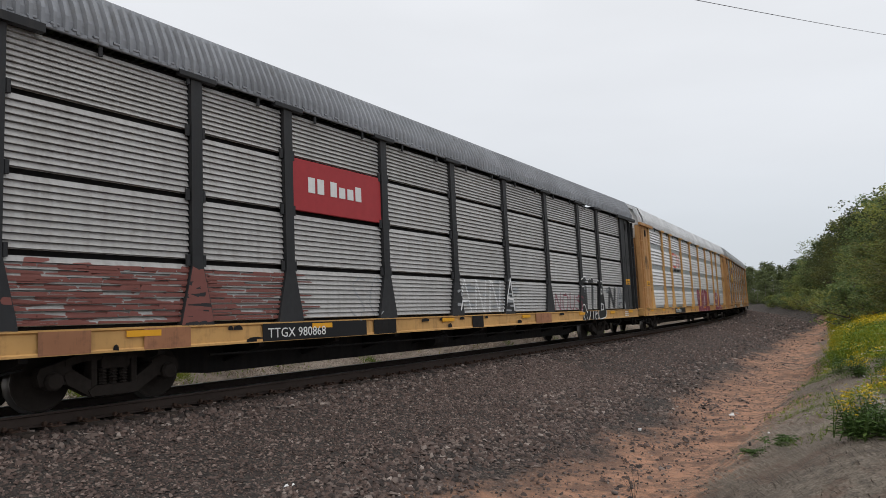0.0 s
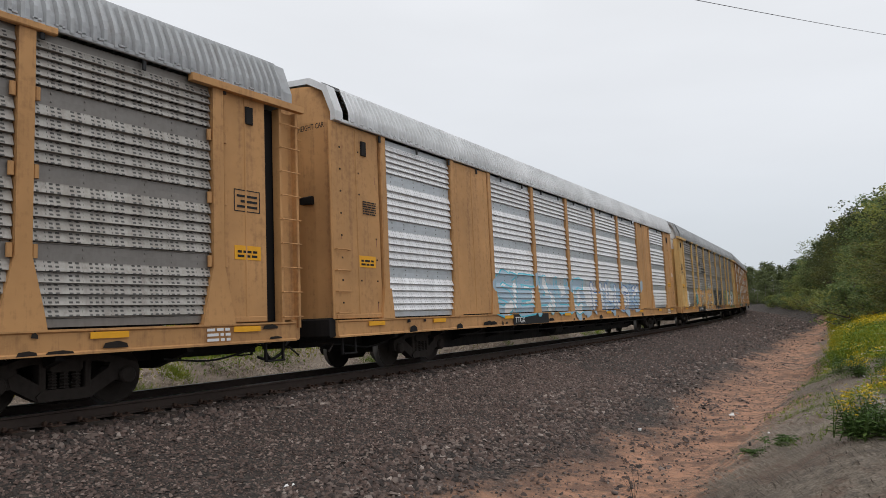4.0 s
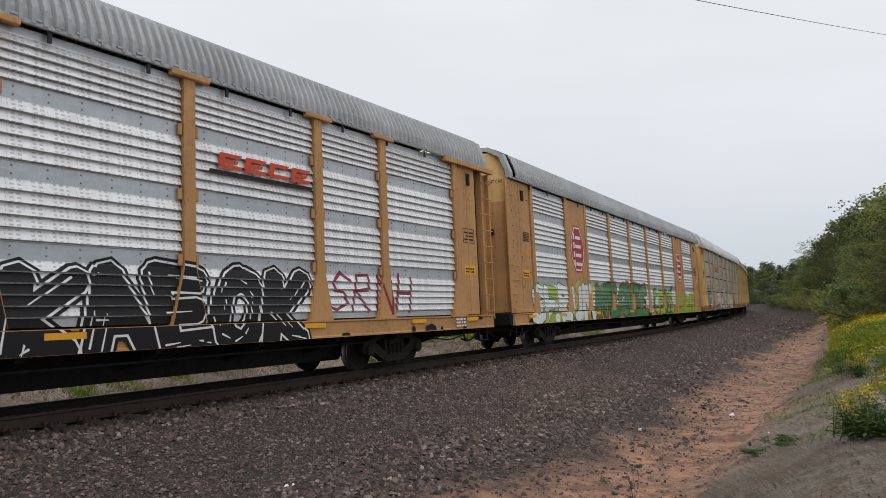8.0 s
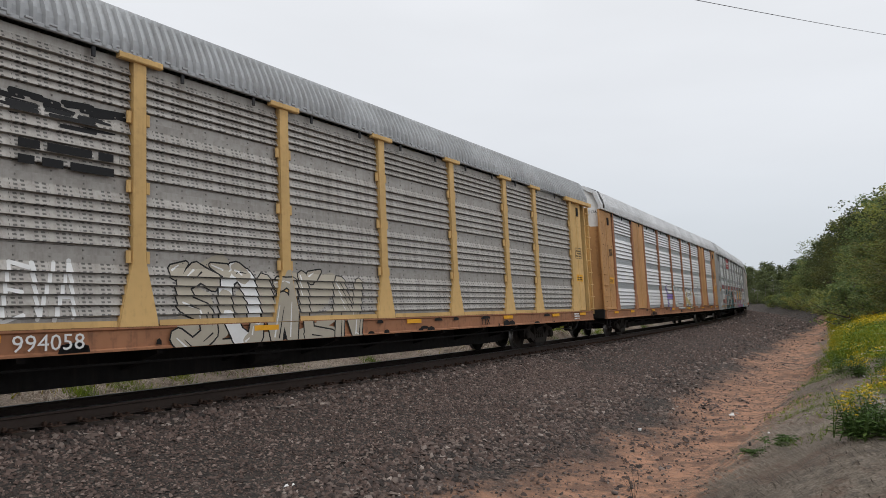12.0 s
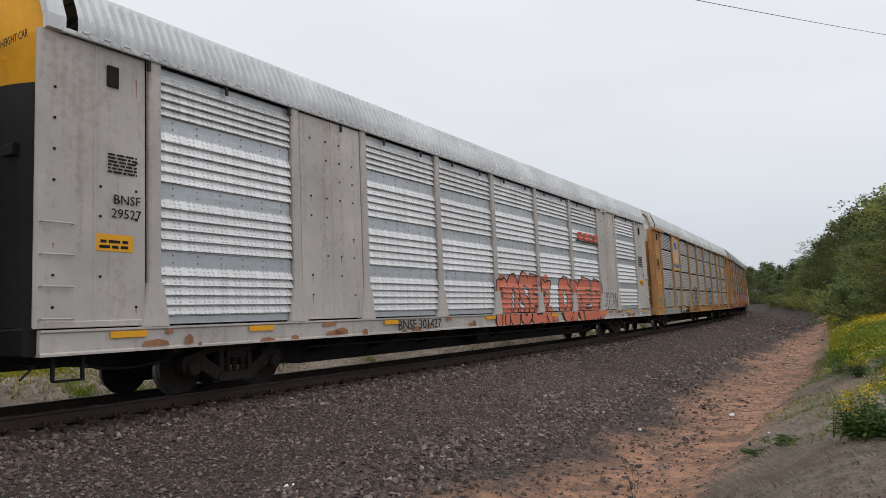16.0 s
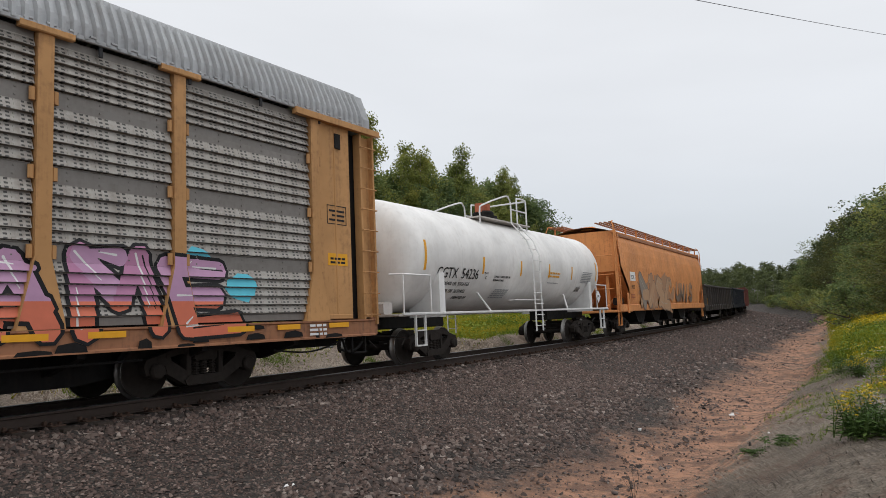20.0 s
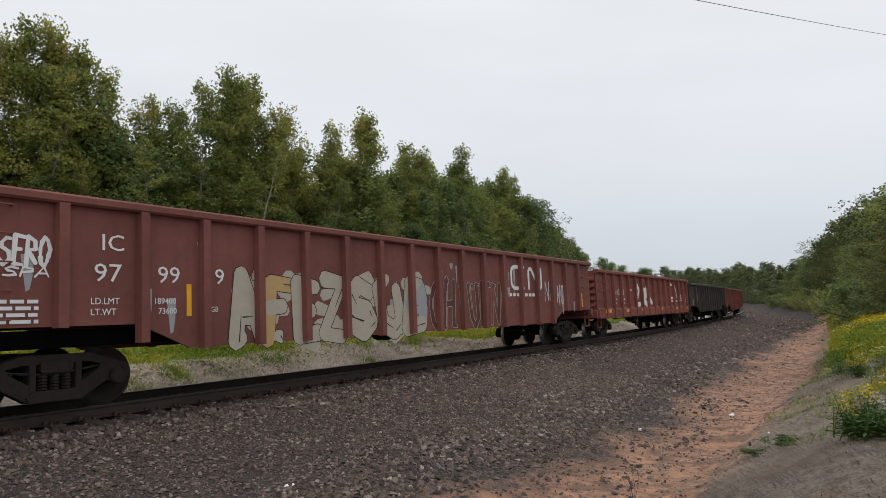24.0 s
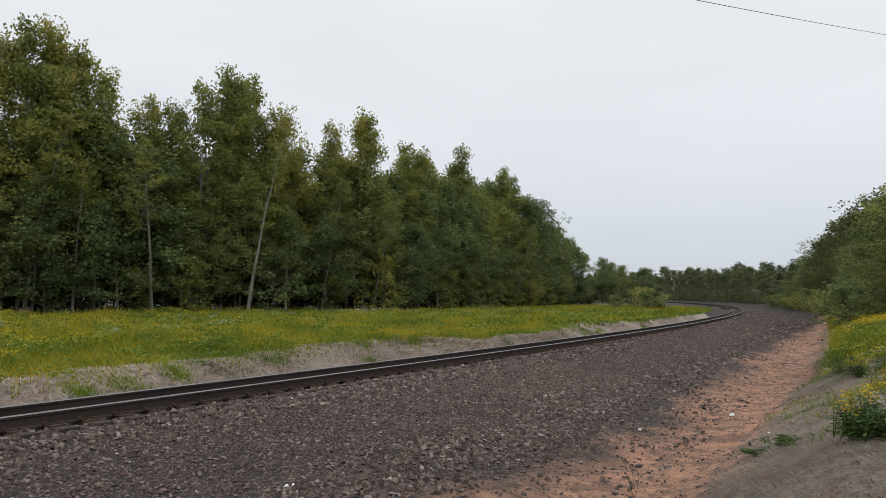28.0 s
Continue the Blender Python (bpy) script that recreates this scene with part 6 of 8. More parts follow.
    for i, x in enumerate((12.9, 10.4, 6.6, 2.0, -2.5, -7.2, -10.6, -13.0)):
        part("reflector", Shape().box(x - 0.28, x + 0.28, 1.600, 1.606, 0.97, 1.06), "reflect", car, "yellow reflective strip")
    bars(car, -12.2, 0.84, 0.45, 0.24, 3, "chalk", 1.60, 9, "data_plate")
    return car


def sign_bay(rows, mat, draw, z0=None):
    """A flat lettered sheet in place of some rows of ribs."""
    def make(car, cx, w):
        lo, hi = ROWS_Z[rows[0]] + 0.02, ROWS_Z[rows[-1] + 1] - 0.02
        p = part("sign_panel", Shape().box(cx - w / 2, cx + w / 2, 1.50, 1.562, lo, hi, 0.01), mat, car)
        draw(car, cx, w, lo, hi)
    make.rows = rows
    return make


def shapes_on(car, polys, mats, y=1.566, name="emblem", label=""):
    sh = Shape()
    for i, (poly, slot) in enumerate(polys):
        sh.prism(poly, 1, y, y + 0.003 + 0.0008 * i, slot)
    part(name, sh, mats, car, label)


def rect(x0, x1, z0, z1, sk=0.0):
    return [(x0, z0), (x1, z0), (x1 + sk, z1), (x0 + sk, z1)]


def draw_white_bars(car, cx, w, lo, hi):
    z, h = (lo + hi) / 2 - 0.12, 0.30
    shapes_on(car, [(rect(cx + 0.75 - i * 0.26 - (0.12 if i > 1 else 0), cx + 0.75 - i * 0.26 + 0.19 - (0.12 if i > 1 else 0), z, z + (h if i in (0, 1, 2, 5) else 0.22)), 0) for i in range(6)], ["chalk"], label="white lettering shapes on red")


def draw_navy_bars(car, cx, w, lo, hi):
    z = (lo + hi) / 2 - 0.15
    polys = [(rect(cx - 0.62, cx + 0.62, z - 0.16, z - 0.06), 0)]
    for i in range(3):
        x = cx + 0.60 - i * 0.42
        polys += [(rect(x - 0.36, x, z + 0.30, z + 0.48, -0.03), 0), (rect(x - 0.36, x, z, z + 0.18, 0.03), 0), (rect(x - 0.25, x - 0.10, z + 0.16, z + 0.32), 0)]
    shapes_on(car, polys, ["navy"], label="dark blue block emblem")


def draw_shield(car, cx, w, lo, hi):
    z0, z1, k = lo + 0.45, hi - 0.25, 0.42
    h = z1 - z0
    out = [(cx, z0), (cx + k * 0.55, z0 + h * 0.12), (cx + k, z0 + h * 0.45), (cx + k * 0.92, z1), (cx - k * 0.92, z1), (cx - k, z0 + h * 0.45), (cx - k * 0.55, z0 + h * 0.12)]
    polys = [(out, 0), (rect(cx - k * 0.9, cx + k * 0.9, z0 + h * 0.62, z1 - 0.04), 1)]
    for i in range(4):
        x = cx - k * 0.72 + i * k * 0.42
        polys.append((rect(x, x + k * 0.2, z0 + h * 0.14 + abs(i - 1.5) * 0.06, z0 + h * 0.60), 2))
    for i in range(7):
        polys.append((rect(cx + 0.70 - i * 0.2 - 0.15, cx + 0.70 - i * 0.2, lo + 0.15, lo + 0.26), 1))
    shapes_on(car, polys, ["chalk", "blue", "logo_red"], label="striped shield emblem in red, white and blue")


def draw_octagon(car, cx, w, lo, hi):
    def octo(r):
        return [(cx + r * 0.8 * math.cos(radians(22.5 + 45 * i)), 3.35 + r * math.sin(radians(22.5 + 45 * i))) for i in range(8)]
    polys = [(octo(0.92), 0), (octo(0.86), 1), (octo(0.80), 0)]
    for i in range(4):
        z = 3.80 - i * 0.32
        polys += [(rect(cx + 0.30, cx + 0.42, z - 0.12, z + 0.10), 1), (rect(cx - 0.35, cx + 0.22, z - 0.10, z + 0.02), 1)]
    shapes_on(car, polys, ["sign_red", "chalk"], label="red octagon emblem with white bars")


def draw_plate_bars(car, cx, w, lo, hi):
    polys = [(rect(cx + 0.75, cx + 1.05, lo + 0.42, lo + 0.54), 0), (rect(cx + 0.68, cx + 1.0, lo + 0.28, lo + 0.38), 0), (rect(cx + 0.6, cx + 0.95, lo + 0.14, lo + 0.24), 0)]
    for i in range(9):
        polys.append((rect(cx + 0.5 - i * 0.16 - 0.11, cx + 0.5 - i * 0.16, lo + 0.33, lo + (0.60 if i == 0 else 0.5)), 0))
    for i in range(8):
        polys.append((rect(cx + 0.1 - i * 0.12 - 0.08, cx + 0.1 - i * 0.12, lo + 0.16, lo + 0.22), 0))
    shapes_on(car, polys, ["chalk"], label="white emblem on maroon")


def draw_swoosh(car, cx, z, mats=("logo_red", "ink")):
    polys = [(rect(cx - 1.2, cx + 1.2, z - 0.10, z - 0.04, -0.05), 1)]
    for i in range(4):
        x = cx + 1.0 - i * 0.55
        polys += [(rect(x - 0.46, x, z + 0.0, z + 0.07, -0.06), 0), (rect(x - 0.46, x, z + 0.20, z + 0.27, -0.06), 0), (rect(x - 0.12, x, z + 0.05, z + 0.22, -0.05), 0)]
        if i != 2:
            polys.append((rect(x - 0.40, x - 0.05, z + 0.10, z + 0.16, -0.03), 0))
    shapes_on(car, polys, list(mats), y=1.578, label="orange-red emblem underlined in black")


def noodle(car, x0, x1, z0, z1, mat="chalk", y=None):
    """A rounded two-part emblem of one thick line."""
    sh, k = Shape(), 0
    w = (z1 - z0) * 0.085
    for pts in ([(0.40, 1.0), (0.09, 1.0), (0.02, 0.9), (0.0, 0.75), (0.0, 0.25), (0.02, 0.1), (0.09, 0.0), (0.40, 0.0)], [(0.56, 0.0), (0.56, 0.85), (0.60, 0.97), (0.66, 0.95), (0.90, 0.06), (0.96, 0.03), (1.0, 0.15), (1.0, 1.0)]):
        at = [(x0 + (x1 - x0) * u, z0 + (z1 - z0) * v) for u, v in pts]
        for p, q in zip(at[:-1], at[1:]):
            k += 1
            spray(sh, car, brush(p, q, w), 0, 0.003 + k * 0.00002, y)
    tagged(part("emblem", sh, mat, car, "rounded emblem of one thick line"), kind="stuff")


def door_rivets(car, xs, zs, y, mat, seed=1, grime="rust"):
    """Rivet heads and rust runs on plain sheets."""
    r = random.Random(seed)
    sh, st = Shape(), Shape()
    for x in xs:
        for z in zs:
            if r.random() < 0.6:
                sh.box(x - 0.016, x + 0.016, y, y + 0.012, z - 0.016, z + 0.016)
            if r.random() < 0.22:
                n = r.uniform(0.06, 0.3)
                st.face([(x - 0.012, y + 0.0008, z), (x + 0.012, y + 0.0008, z), (x + 0.004, y + 0.0008, z - n), (x - 0.006, y + 0.0008, z - n)])
    tagged(part("rivets", sh, mat, car), kind="stuff")
    if st.f:
        tagged(part("rust_runs", st, grime, car, "thin rust runs below the rivets"), kind="stuff")


def sill_dirt(car, seed, mat, n=26):
    """Chipped and stained patches along the side sill."""
    r = random.Random(seed)
    sh = Shape()
    for i in range(n):
        x, w, z = r.uniform(-13.8, 13.8), r.uniform(0.05, 0.5), r.choice((0.79, 0.83, 1.0))
        h = r.uniform(0.03, 0.12) if z < 0.9 else 0.06
        sh.face([(x, 1.6012, z), (x + w, 1.6012, z + r.uniform(-0.01, 0.01)), (x + w * 0.9, 1.6012, z + h), (x + w * 0.4, 1.6012, z + h * 1.3), (x + w * 0.05, 1.6012, z + h * 0.8)])
    tagged(part("chipped_paint", sh, mat, car, "rusty chips along the sill"), kind="stuff")


def number_patch(car, x, words, size=0.24, patch=True, ink="ink", wide=2.75, lift=0.0):
    if patch:
        part("number_patch", Shape().box(x - wide, x + 0.12, 1.600, 1.603 + lift, 0.78, 1.085), "ink", car)
    lettering(car, words, x, 0.84, size, "chalk" if patch else ink, y=1.606 + lift, wide=1.05)


def build_racks():
    cars = []
    c = autorack("grey slatted two-deck car carrier with black posts", "blackpost", "p_slit", "p_slit", "roofdark", "blackpost", "yellow", "slit", "blackpost",
                 special={2: sign_bay((2,), "sign_red", draw_white_bars)})
    number_patch(c, 8.0, "TTGX 980868")
    wash(c, 0.4, 6.9, 1.17, 2.0, "old_red", 5, 0.9)
    wash(c, 0.4, 6.9, 1.20, 2.0, "old_red", 6, 0.6)
    smear(c, 12.4, 9.2, 1.12, 2.0, "old_red", 3, 0.7)
    smear(c, 9.7, 9.2, 1.12, 2.0, "old_red", 4, 2.0)
    for x0, x1, m in ((13.9, 12.6, "yellow"), (11.9, 11.2, "rust"), (10.4, 9.6, "rust"), (5.0, 4.2, "black"), (0.8, 0.2, "black"), (-3.2, -4.4, "rust"), (-8.0, -8.8, "black")):
        part("touched_up_paint", Shape().box(x1, x0, 1.600, 1.6025, 0.78, 1.085), m, c)
    tag(c, "SC", 5.7, 4.5, 1.15, 2.0, "greyspray", 1, 0.02)
    tag(c, "ANNA", 1.4, -1.9, 1.2, 2.1, "chalk", 2, 0.03)
    smear(c, 1.5, -2.2, 1.2, 2.1, "greyspray", 8, 0.35)
    tag(c, "NOUS", -4.9, -7.4, 1.15, 1.7, "maroon", 3, 0.03)
    piece(c, "JIB", -7.2, -9.9, 0.70, 2.35, ["ink"], "chalk", 4, 0.22, rim=0.04)
    piece(c, "NA", -10.3, -12.4, 1.1, 2.1, ["greyspray", "ink"], "ink", 5, 0.14)
    cars.append(c)

    c = autorack("bright silver corrugated car carrier with yellow posts", "yellow", "p_silver", "p_band", "roofwhite", "tan", "yellow")
    noodle(c, 6.79, 5.05, 3.36, 4.08, "logo_red")
    bars(c, 6.92, 3.10, 1.94, 0.24, 1, "ink", 1.580, 2)
    piece(c, "SOUR", -0.1, -4.75, 0.52, 2.35, ["maroon"], "chalk", 12, 0.31, rim=0.03, slant=0.05)
    piece(c, "SENR", -7.1, -10.3, 0.72, 2.15, ["maroon"], "chalk", 13, 0.29, rim=0.025, slant=0.05)
    number_patch(c, 7.3, "TTGX 706113")
    cars.append(c)

    c = autorack("drab grey punched-sheet car carrier with yellow posts", "tan", "p_drab", "p_drabband", "roof", "tan", "tan",
                 special={1: sign_bay((2, 3), "logo_yellow", draw_navy_bars)})
    number_patch(c, 8.5, "TTGX   978730", wide=2.8)
    tag(c, "AR-", 11.0, 10.1, 1.2, 1.85, "ink", 21, 0.03)
    tag(c, "PRANKS", 9.35, 7.1, 1.2, 2.0, "ink", 22, 0.035)
    smear(c, 12.4, 11.0, 1.3, 2.0, "fade_dark", 26, 0.3)
    piece(c, "TEWL", 1.4, -2.5, 0.80, 2.3, ["chalk", "greyspray"], "ink", 23, 0.20, cloud="bone", rim=0.03)
    tag(c, "EA", 2.6, 2.0, 1.35, 1.65, "chalk", 25, 0.014)
    piece(c, "AD", -5.1, -6.3, 1.2, 2.2, ["ink"], "ink", 24, 0.12)
    cars.append(c)

    c = autorack("tan car carrier with bright silver sheets and wide tan end panels", "tan", "p_silver", "p_band", "roofwhite", "tan", "tan", flush=True, end_top="tan")
    piece(c, "SEALC", 7.5, 0.0, 1.0, 2.35, ["sky", "chalk"], "aqua", 31, 0.20, cloud="sky")
    piece(c, "HUSK", -0.6, -7.2, 1.1, 2.25, ["chalk", "sky"], "blue", 32, 0.20, cloud="sky")
    number_patch(c, 6.2, "TTGX", patch=True, wide=2.5)
    lettering(c, "BI", -13.65, 2.75, 0.28, "chalk", 1.560)
    cars.append(c)

    c = autorack("dark sooty punched-sheet car carrier with cream posts", "cream", "p_dark", "p_drabband", "roof", "cream", "tan")
    tag(c, "SAB", 9.9, 9.2, 1.12, 1.75, "ink", 40, 0.035)
    blot(c, 12.0, 1.6, 0.35, 0.42, "chalk", 48)
    smear(c, 12.4, 11.5, 1.12, 2.05, "chalk", 47, 1.2)
    piece(c, "TA", 9.05, 8.1, 1.16, 1.95, ["teal", "greyspray"], "ink", 45, 0.30, cloud="greyspray", halo="chalk")
    piece(c, "STAMSE", 8.2, 1.6, 0.82, 2.35, ["peach", "peach", "purple", "sand"], "ink", 41, 0.22, halo="chalk", shine="chalk", rim=0.05)
    tag(c, "JOES", 1.4, 0.3, 1.2, 1.7, "chalk", 46, 0.02)
    piece(c, "NAVI", 0.3, -5.2, 0.80, 2.40, ["ink", "navy"], "greyspray", 42, 0.25, shine="chalk", rim=0.05)
    smear(c, -5.0, -7.2, 1.2, 2.3, "lime", 49, 0.25)
    piece(c, "VLSER", -7.3, -11.9, 1.0, 2.35, ["chalk", "leafgreen"], "ink", 44, 0.27, cloud="green")
    for i, (x, z) in enumerate(((7.0, 2.35), (4.6, 2.55), (3.0, 2.45), (2.1, 2.3))):
        tag(c, "NOS", x, x - 0.8, z, z + 0.25, "chalk", 400 + i, 0.018)
    for i in range(9):
        blot(c, 9.2 - i * 0.95, 2.0 + 0.45 * ((i * 0.37) % 1), 0.09, 0.09, "lime" if i % 3 else "chalk", i)
    smear(c, 7.2, 5.1, 3.7, 4.1, "ink", 430, 0.8)
    bars(c, 6.07, 3.35, 1.48, 0.38, 2, "ink", 1.580, 4)
    number_patch(c, 8.4, "TTGX  985158", wide=2.7, lift=0.016)
    cars.append(c)

    c = autorack("bright silver corrugated car carrier with tan posts", "tan", "p_silver", "p_band", "roof", "tan", "tan")
    piece(c, "OREZ", 11.0, 7.25, 0.90, 2.40, ["leafgreen", "leafgreen", "green"], "ink", 51, 0.18, rim=0.06)
    piece(c, "S", 7.1, 5.85, 1.0, 2.40, ["ink"], "chalk", 52, 0.26, halo="blue", cloud="blue", shine="chalk")
    piece(c, "T", 5.85, 4.75, 1.1, 2.25, ["chalk", "sky"], "sky", 57, 0.22, cloud="chalk", halo="blue", rim=0.02)
    piece(c, "RK", 4.75, 1.95, 1.05, 2.25, ["ink"], "chalk", 58, 0.24, halo="blue", shine="chalk")
    piece(c, "KAEOK", -1.65, -7.05, 0.58, 2.12, ["ink"], "chalk", 53, 0.27, shine="chalk", halo="ink", rim=0.035, slant=0.15)
    tag(c, "SRNH", -7.6, -10.5, 1.25, 2.05, "maroon", 54, 0.04)
    draw_swoosh(c, -6.0, 3.70)
    number_patch(c, 7.45, "TTGX  255112")
    cars.append(c)

    octo = sign_bay((0, 1, 2, 3), "tan", draw_octagon)
    c = autorack("tan car carrier with silver sheets and red octagon emblems", "tan", "p_silver", "p_band", "roof", "tan", "tan", flush=True, end_top="cream", special={1: octo, 7: octo})
    piece(c, "SERUM", 12.9, 7.1, 0.72, 2.15, ["chalk", "lime"], "green", 60, 0.22, cloud="gold")
    piece(c, "NEC", 6.7, 2.2, 0.80, 2.25, ["green", "leafgreen"], "ink", 65, 0.24, cloud="leafgreen", halo="old_orange")
    piece(c, "NEC", 2.6, -1.05, 0.66, 2.28, ["green", "leafgreen"], "ink", 61, 0.25, cloud="ink", halo="old_orange", shine="gold", rim=0.06)
    tag(c, "EB", -1.2, -1.9, 0.9, 1.45, "chalk", 66, 0.03)
    piece(c, "CERS", -2.2, -6.45, 0.80, 2.15, ["lime", "green"], "ink", 63, 0.20, cloud="green", shine="chalk", rim=0.05)
    piece(c, "CAVDAE", -7.2, -12.3, 0.72, 1.95, ["lime"], "green", 64, 0.24, cloud="lime", rim=0.025)
    cars.append(c)

    c = autorack("grey slatted car carrier with cream yellow posts", "cream", "p_slit", "p_slit", "roofwhite", "cream", "rust", "slit")
    piece(c, "DREAR", 12.3, 8.0, 0.95, 2.50, ["greyspray", "chalk", "sky"], "ink", 71, 0.20, cloud="greyspray", shine="chalk")
    tag(c, "TEKOR", 7.2, 5.9, 1.25, 2.0, "chalk", 76, 0.022)
    piece(c, "MONSH", 5.8, -0.5, 0.80, 2.45, ["chalk", "sky", "sand"], "ink", 72, 0.20, cloud="greyspray", rim=0.04)
    piece(c, "BO", -1.6, -4.2, 0.85, 2.15, ["chalk"], "ink", 73, 0.20, cloud="chalk", rim=0.015)
    piece(c, "JUL", -4.8, -7.0, 1.12, 2.05, ["ink"], "chalk", 74, 0.24, rim=0.03)
    tag(c, "WENONE", -9.8, -11.8, 1.3, 1.6, "chalk", 75, 0.016)
    for i, (x, w, m) in enumerate(((9.0, 0.7, "sky"), (8.1, 0.5, "pink"), (5.0, 0.4, "fade_dark"), (3.4, 1.3, "sky"), (1.2, 0.6, "sand"), (0.4, 0.9, "sky"))):
        part("touched_up_paint", Shape().box(x - w, x, 1.600, 1.6022, 0.78, 1.085), m, c)
    part("sign_panel", Shape().box(4.56, 7.28, 1.50, 1.570, 3.18, 4.18, 0.01), "p_band", c)
    draw_swoosh(c, 5.95, 3.72)
    number_patch(c, 7.55, "TTGX  963472", 0.22, wide=2.3)
    lettering(c, "TTX", -5.4, 0.84, 0.26, "brick", 1.606)
    lettering(c, "TTGX", 13.62, 4.25, 0.15, "ink", y=0.75, turn=FRONT)
    cars.append(c)

    c = autorack("worn grey punched-sheet car carrier with yellow posts", "cream", "p_worn", "p_wornband", "roof", "cream", "rust")
    piece(c, "JL", 10.0, 8.6, 1.15, 2.1, ["chalk"], "greyspray", 81, 0.2, cloud="greyspray")
    tag(c, "EVA", 6.3, 5.3, 1.25, 2.0, "chalk", 86, 0.03)
    piece(c, "SOWLN", 3.9, -0.7, 0.62, 2.12, ["bone", "bone", "chalk"], "ink", 82, 0.23, cloud="bone", rim=0.028, shine="chalk")
    bars(c, 6.15, 3.25, 1.4, 0.42, 2, "ink", 1.580, 8)
    smear(c, 6.6, 5.0, 3.85, 4.2, "ink", 84, 1.5)
    number_patch(c, 6.2, "994058", 0.30, patch=False, ink="chalk")
    for i in range(9):
        if abs(POSTS[i] - POSTS[i + 1]) > 1:
            part("edge_strip", Shape().box(POSTS[i + 1] + 0.34, POSTS[i] - 0.34, 1.575, 1.585, 1.115, 1.20), "cream", c, "yellow strip along the foot of the panels")
    sill_dirt(c, 9, "black", 40)
    lettering(c, "TTX", -5.6, 0.84, 0.26, "ink", 1.606)
    cars.append(c)

    c = autorack("orange-brown car carrier with silver sheets and wide end panels", "rust", "p_silver", "p_band", "roofwhite", "tan", "rust", flush=True, end_top="white")
    piece(c, "FLRY", 3.3, -6.7, 0.95, 2.35, ["chalk", "gold", "sky", "purple"], "ink", 91, 0.16)
    number_patch(c, 7.0, "TTGX", patch=False)
    cars.append(c)

    c = autorack("light grey car carrier with silver and dark red ribs", "greypaint", "p_silver", "p_band", "roofwhite", "greypaint", "greypaint", red=True,
                 special={2: sign_bay((3,), "sign_red", draw_plate_bars)})
    for i, (x, z) in enumerate(((9.3, 1.5), (8.4, 2.1), (6.0, 2.2), (3.4, 2.0), (2.0, 1.6), (1.4, 1.9))):
        blot(c, x, z, 0.75, 0.42, "salmon", 104 + i)
    piece(c, "EOINA", 9.4, 1.7, 0.72, 2.40, ["ink"], "teal", 101, 0.22, shine="aqua", rim=0.07, low="ink")
    piece(c, "NCUSE", -1.4, -8.6, 0.78, 2.55, ["peach", "salmon"], "ink", 103, 0.21, cloud="aqua", shine="chalk", rim=0.05, low="mauve")
    for x0, x1, m in ((-1.6, -8.2, "mauve"), (-8.2, -9.6, "aqua")):
        part("touched_up_paint", Shape().box(x1, x0, 1.600, 1.6022, 0.78, 1.07), m, c)
    number_patch(c, 7.0, "TTGX   953844", 0.20, wide=2.5)
    lettering(c, "FXE", 12.95, 2.45, 0.13, "ink", 1.560)
    lettering(c, "311379", 13.0, 2.28, 0.13, "ink", 1.560)
    lettering(c, "TTGX", 13.62, 4.2, 0.16, "ink", y=0.7, turn=FRONT)
    cars.append(c)

    c = autorack("pale grey car carrier with bright silver corrugated sheets", "palegrey", "p_silver", "p_band", "roofwhite", "palegrey", "palegrey", flush=True, end_top="reflect", end_low="blackpost")
    piece(c, "HOSER", 1.6, -2.3, 0.70, 2.30, ["salmon"], "brick", 111, 0.25, cloud="salmon", halo="ink", rim=0.015)
    piece(c, "OXER", -3.1, -7.4, 0.70, 2.35, ["salmon"], "brick", 112, 0.25, cloud="salmon", halo="ink", rim=0.015)
    tag(c, "JOSAN", -7.6, -9.3, 1.2, 1.8, "ink", 113, 0.02)
    draw_swoosh(c, -6.1, 3.74)
    number_patch(c, 6.4, "BNSF 301427", 0.31, patch=False)
    lettering(c, "BNSF", 13.12, 2.86, 0.19, "ink", 1.560)
    lettering(c, "29527", 13.15, 2.66, 0.19, "ink", 1.560)
    lettering(c, "BNSF", 13.62, 4.25, 0.15, "ink", y=0.75, turn=FRONT)
    door_rivets(c, (13.95, 13.3, 12.75), [1.4 + 0.42 * k for k in range(9)], 1.54, "black", 3)
    door_rivets(c, (9.05, 8.6, 8.2, 7.8), [1.6 + 0.38 * k for k in range(9)], 1.566, "black", 4)
    door_rivets(c, (-7.8, -8.2, -8.6, -9.05), [1.6 + 0.38 * k for k in range(9)], 1.566, "black", 5)
    sill_dirt(c, 6, "rust", 46)
    cars.append(c)

    c = autorack("grey slatted car carrier with orange-tan posts and shield emblem", "tan", "p_slit", "p_slit", "roofwhite", "tan", "tan", "slit", special={1: sign_bay((2, 3), "cream", draw_shield)})
    lettering(c, "BUILDING AMERICA", 9.28, 3.42, 0.19, "blue", 1.566, 0.95)
    for k, words in enumerate(("WEBS", "BLER", "DRIP", "YEAH!")):
        lettering(c, words, 3.34 - 0.04 * k, 2.10 - 0.29 * k, 0.33, "ink", 1.563, 1.35)
    part("touched_up_paint", Shape().box(8.9, 12.6, 1.600, 1.6022, 0.78, 1.085), "greyspray", c)
    piece(c, "A", 12.75, 12.1, 0.95, 2.2, ["p_slit", "greyspray"], "ink", 121, 0.12)
    piece(c, "B", 11.3, 10.3, 0.92, 2.05, ["p_slit"], "ink", 122, 0.10, rim=0.03)
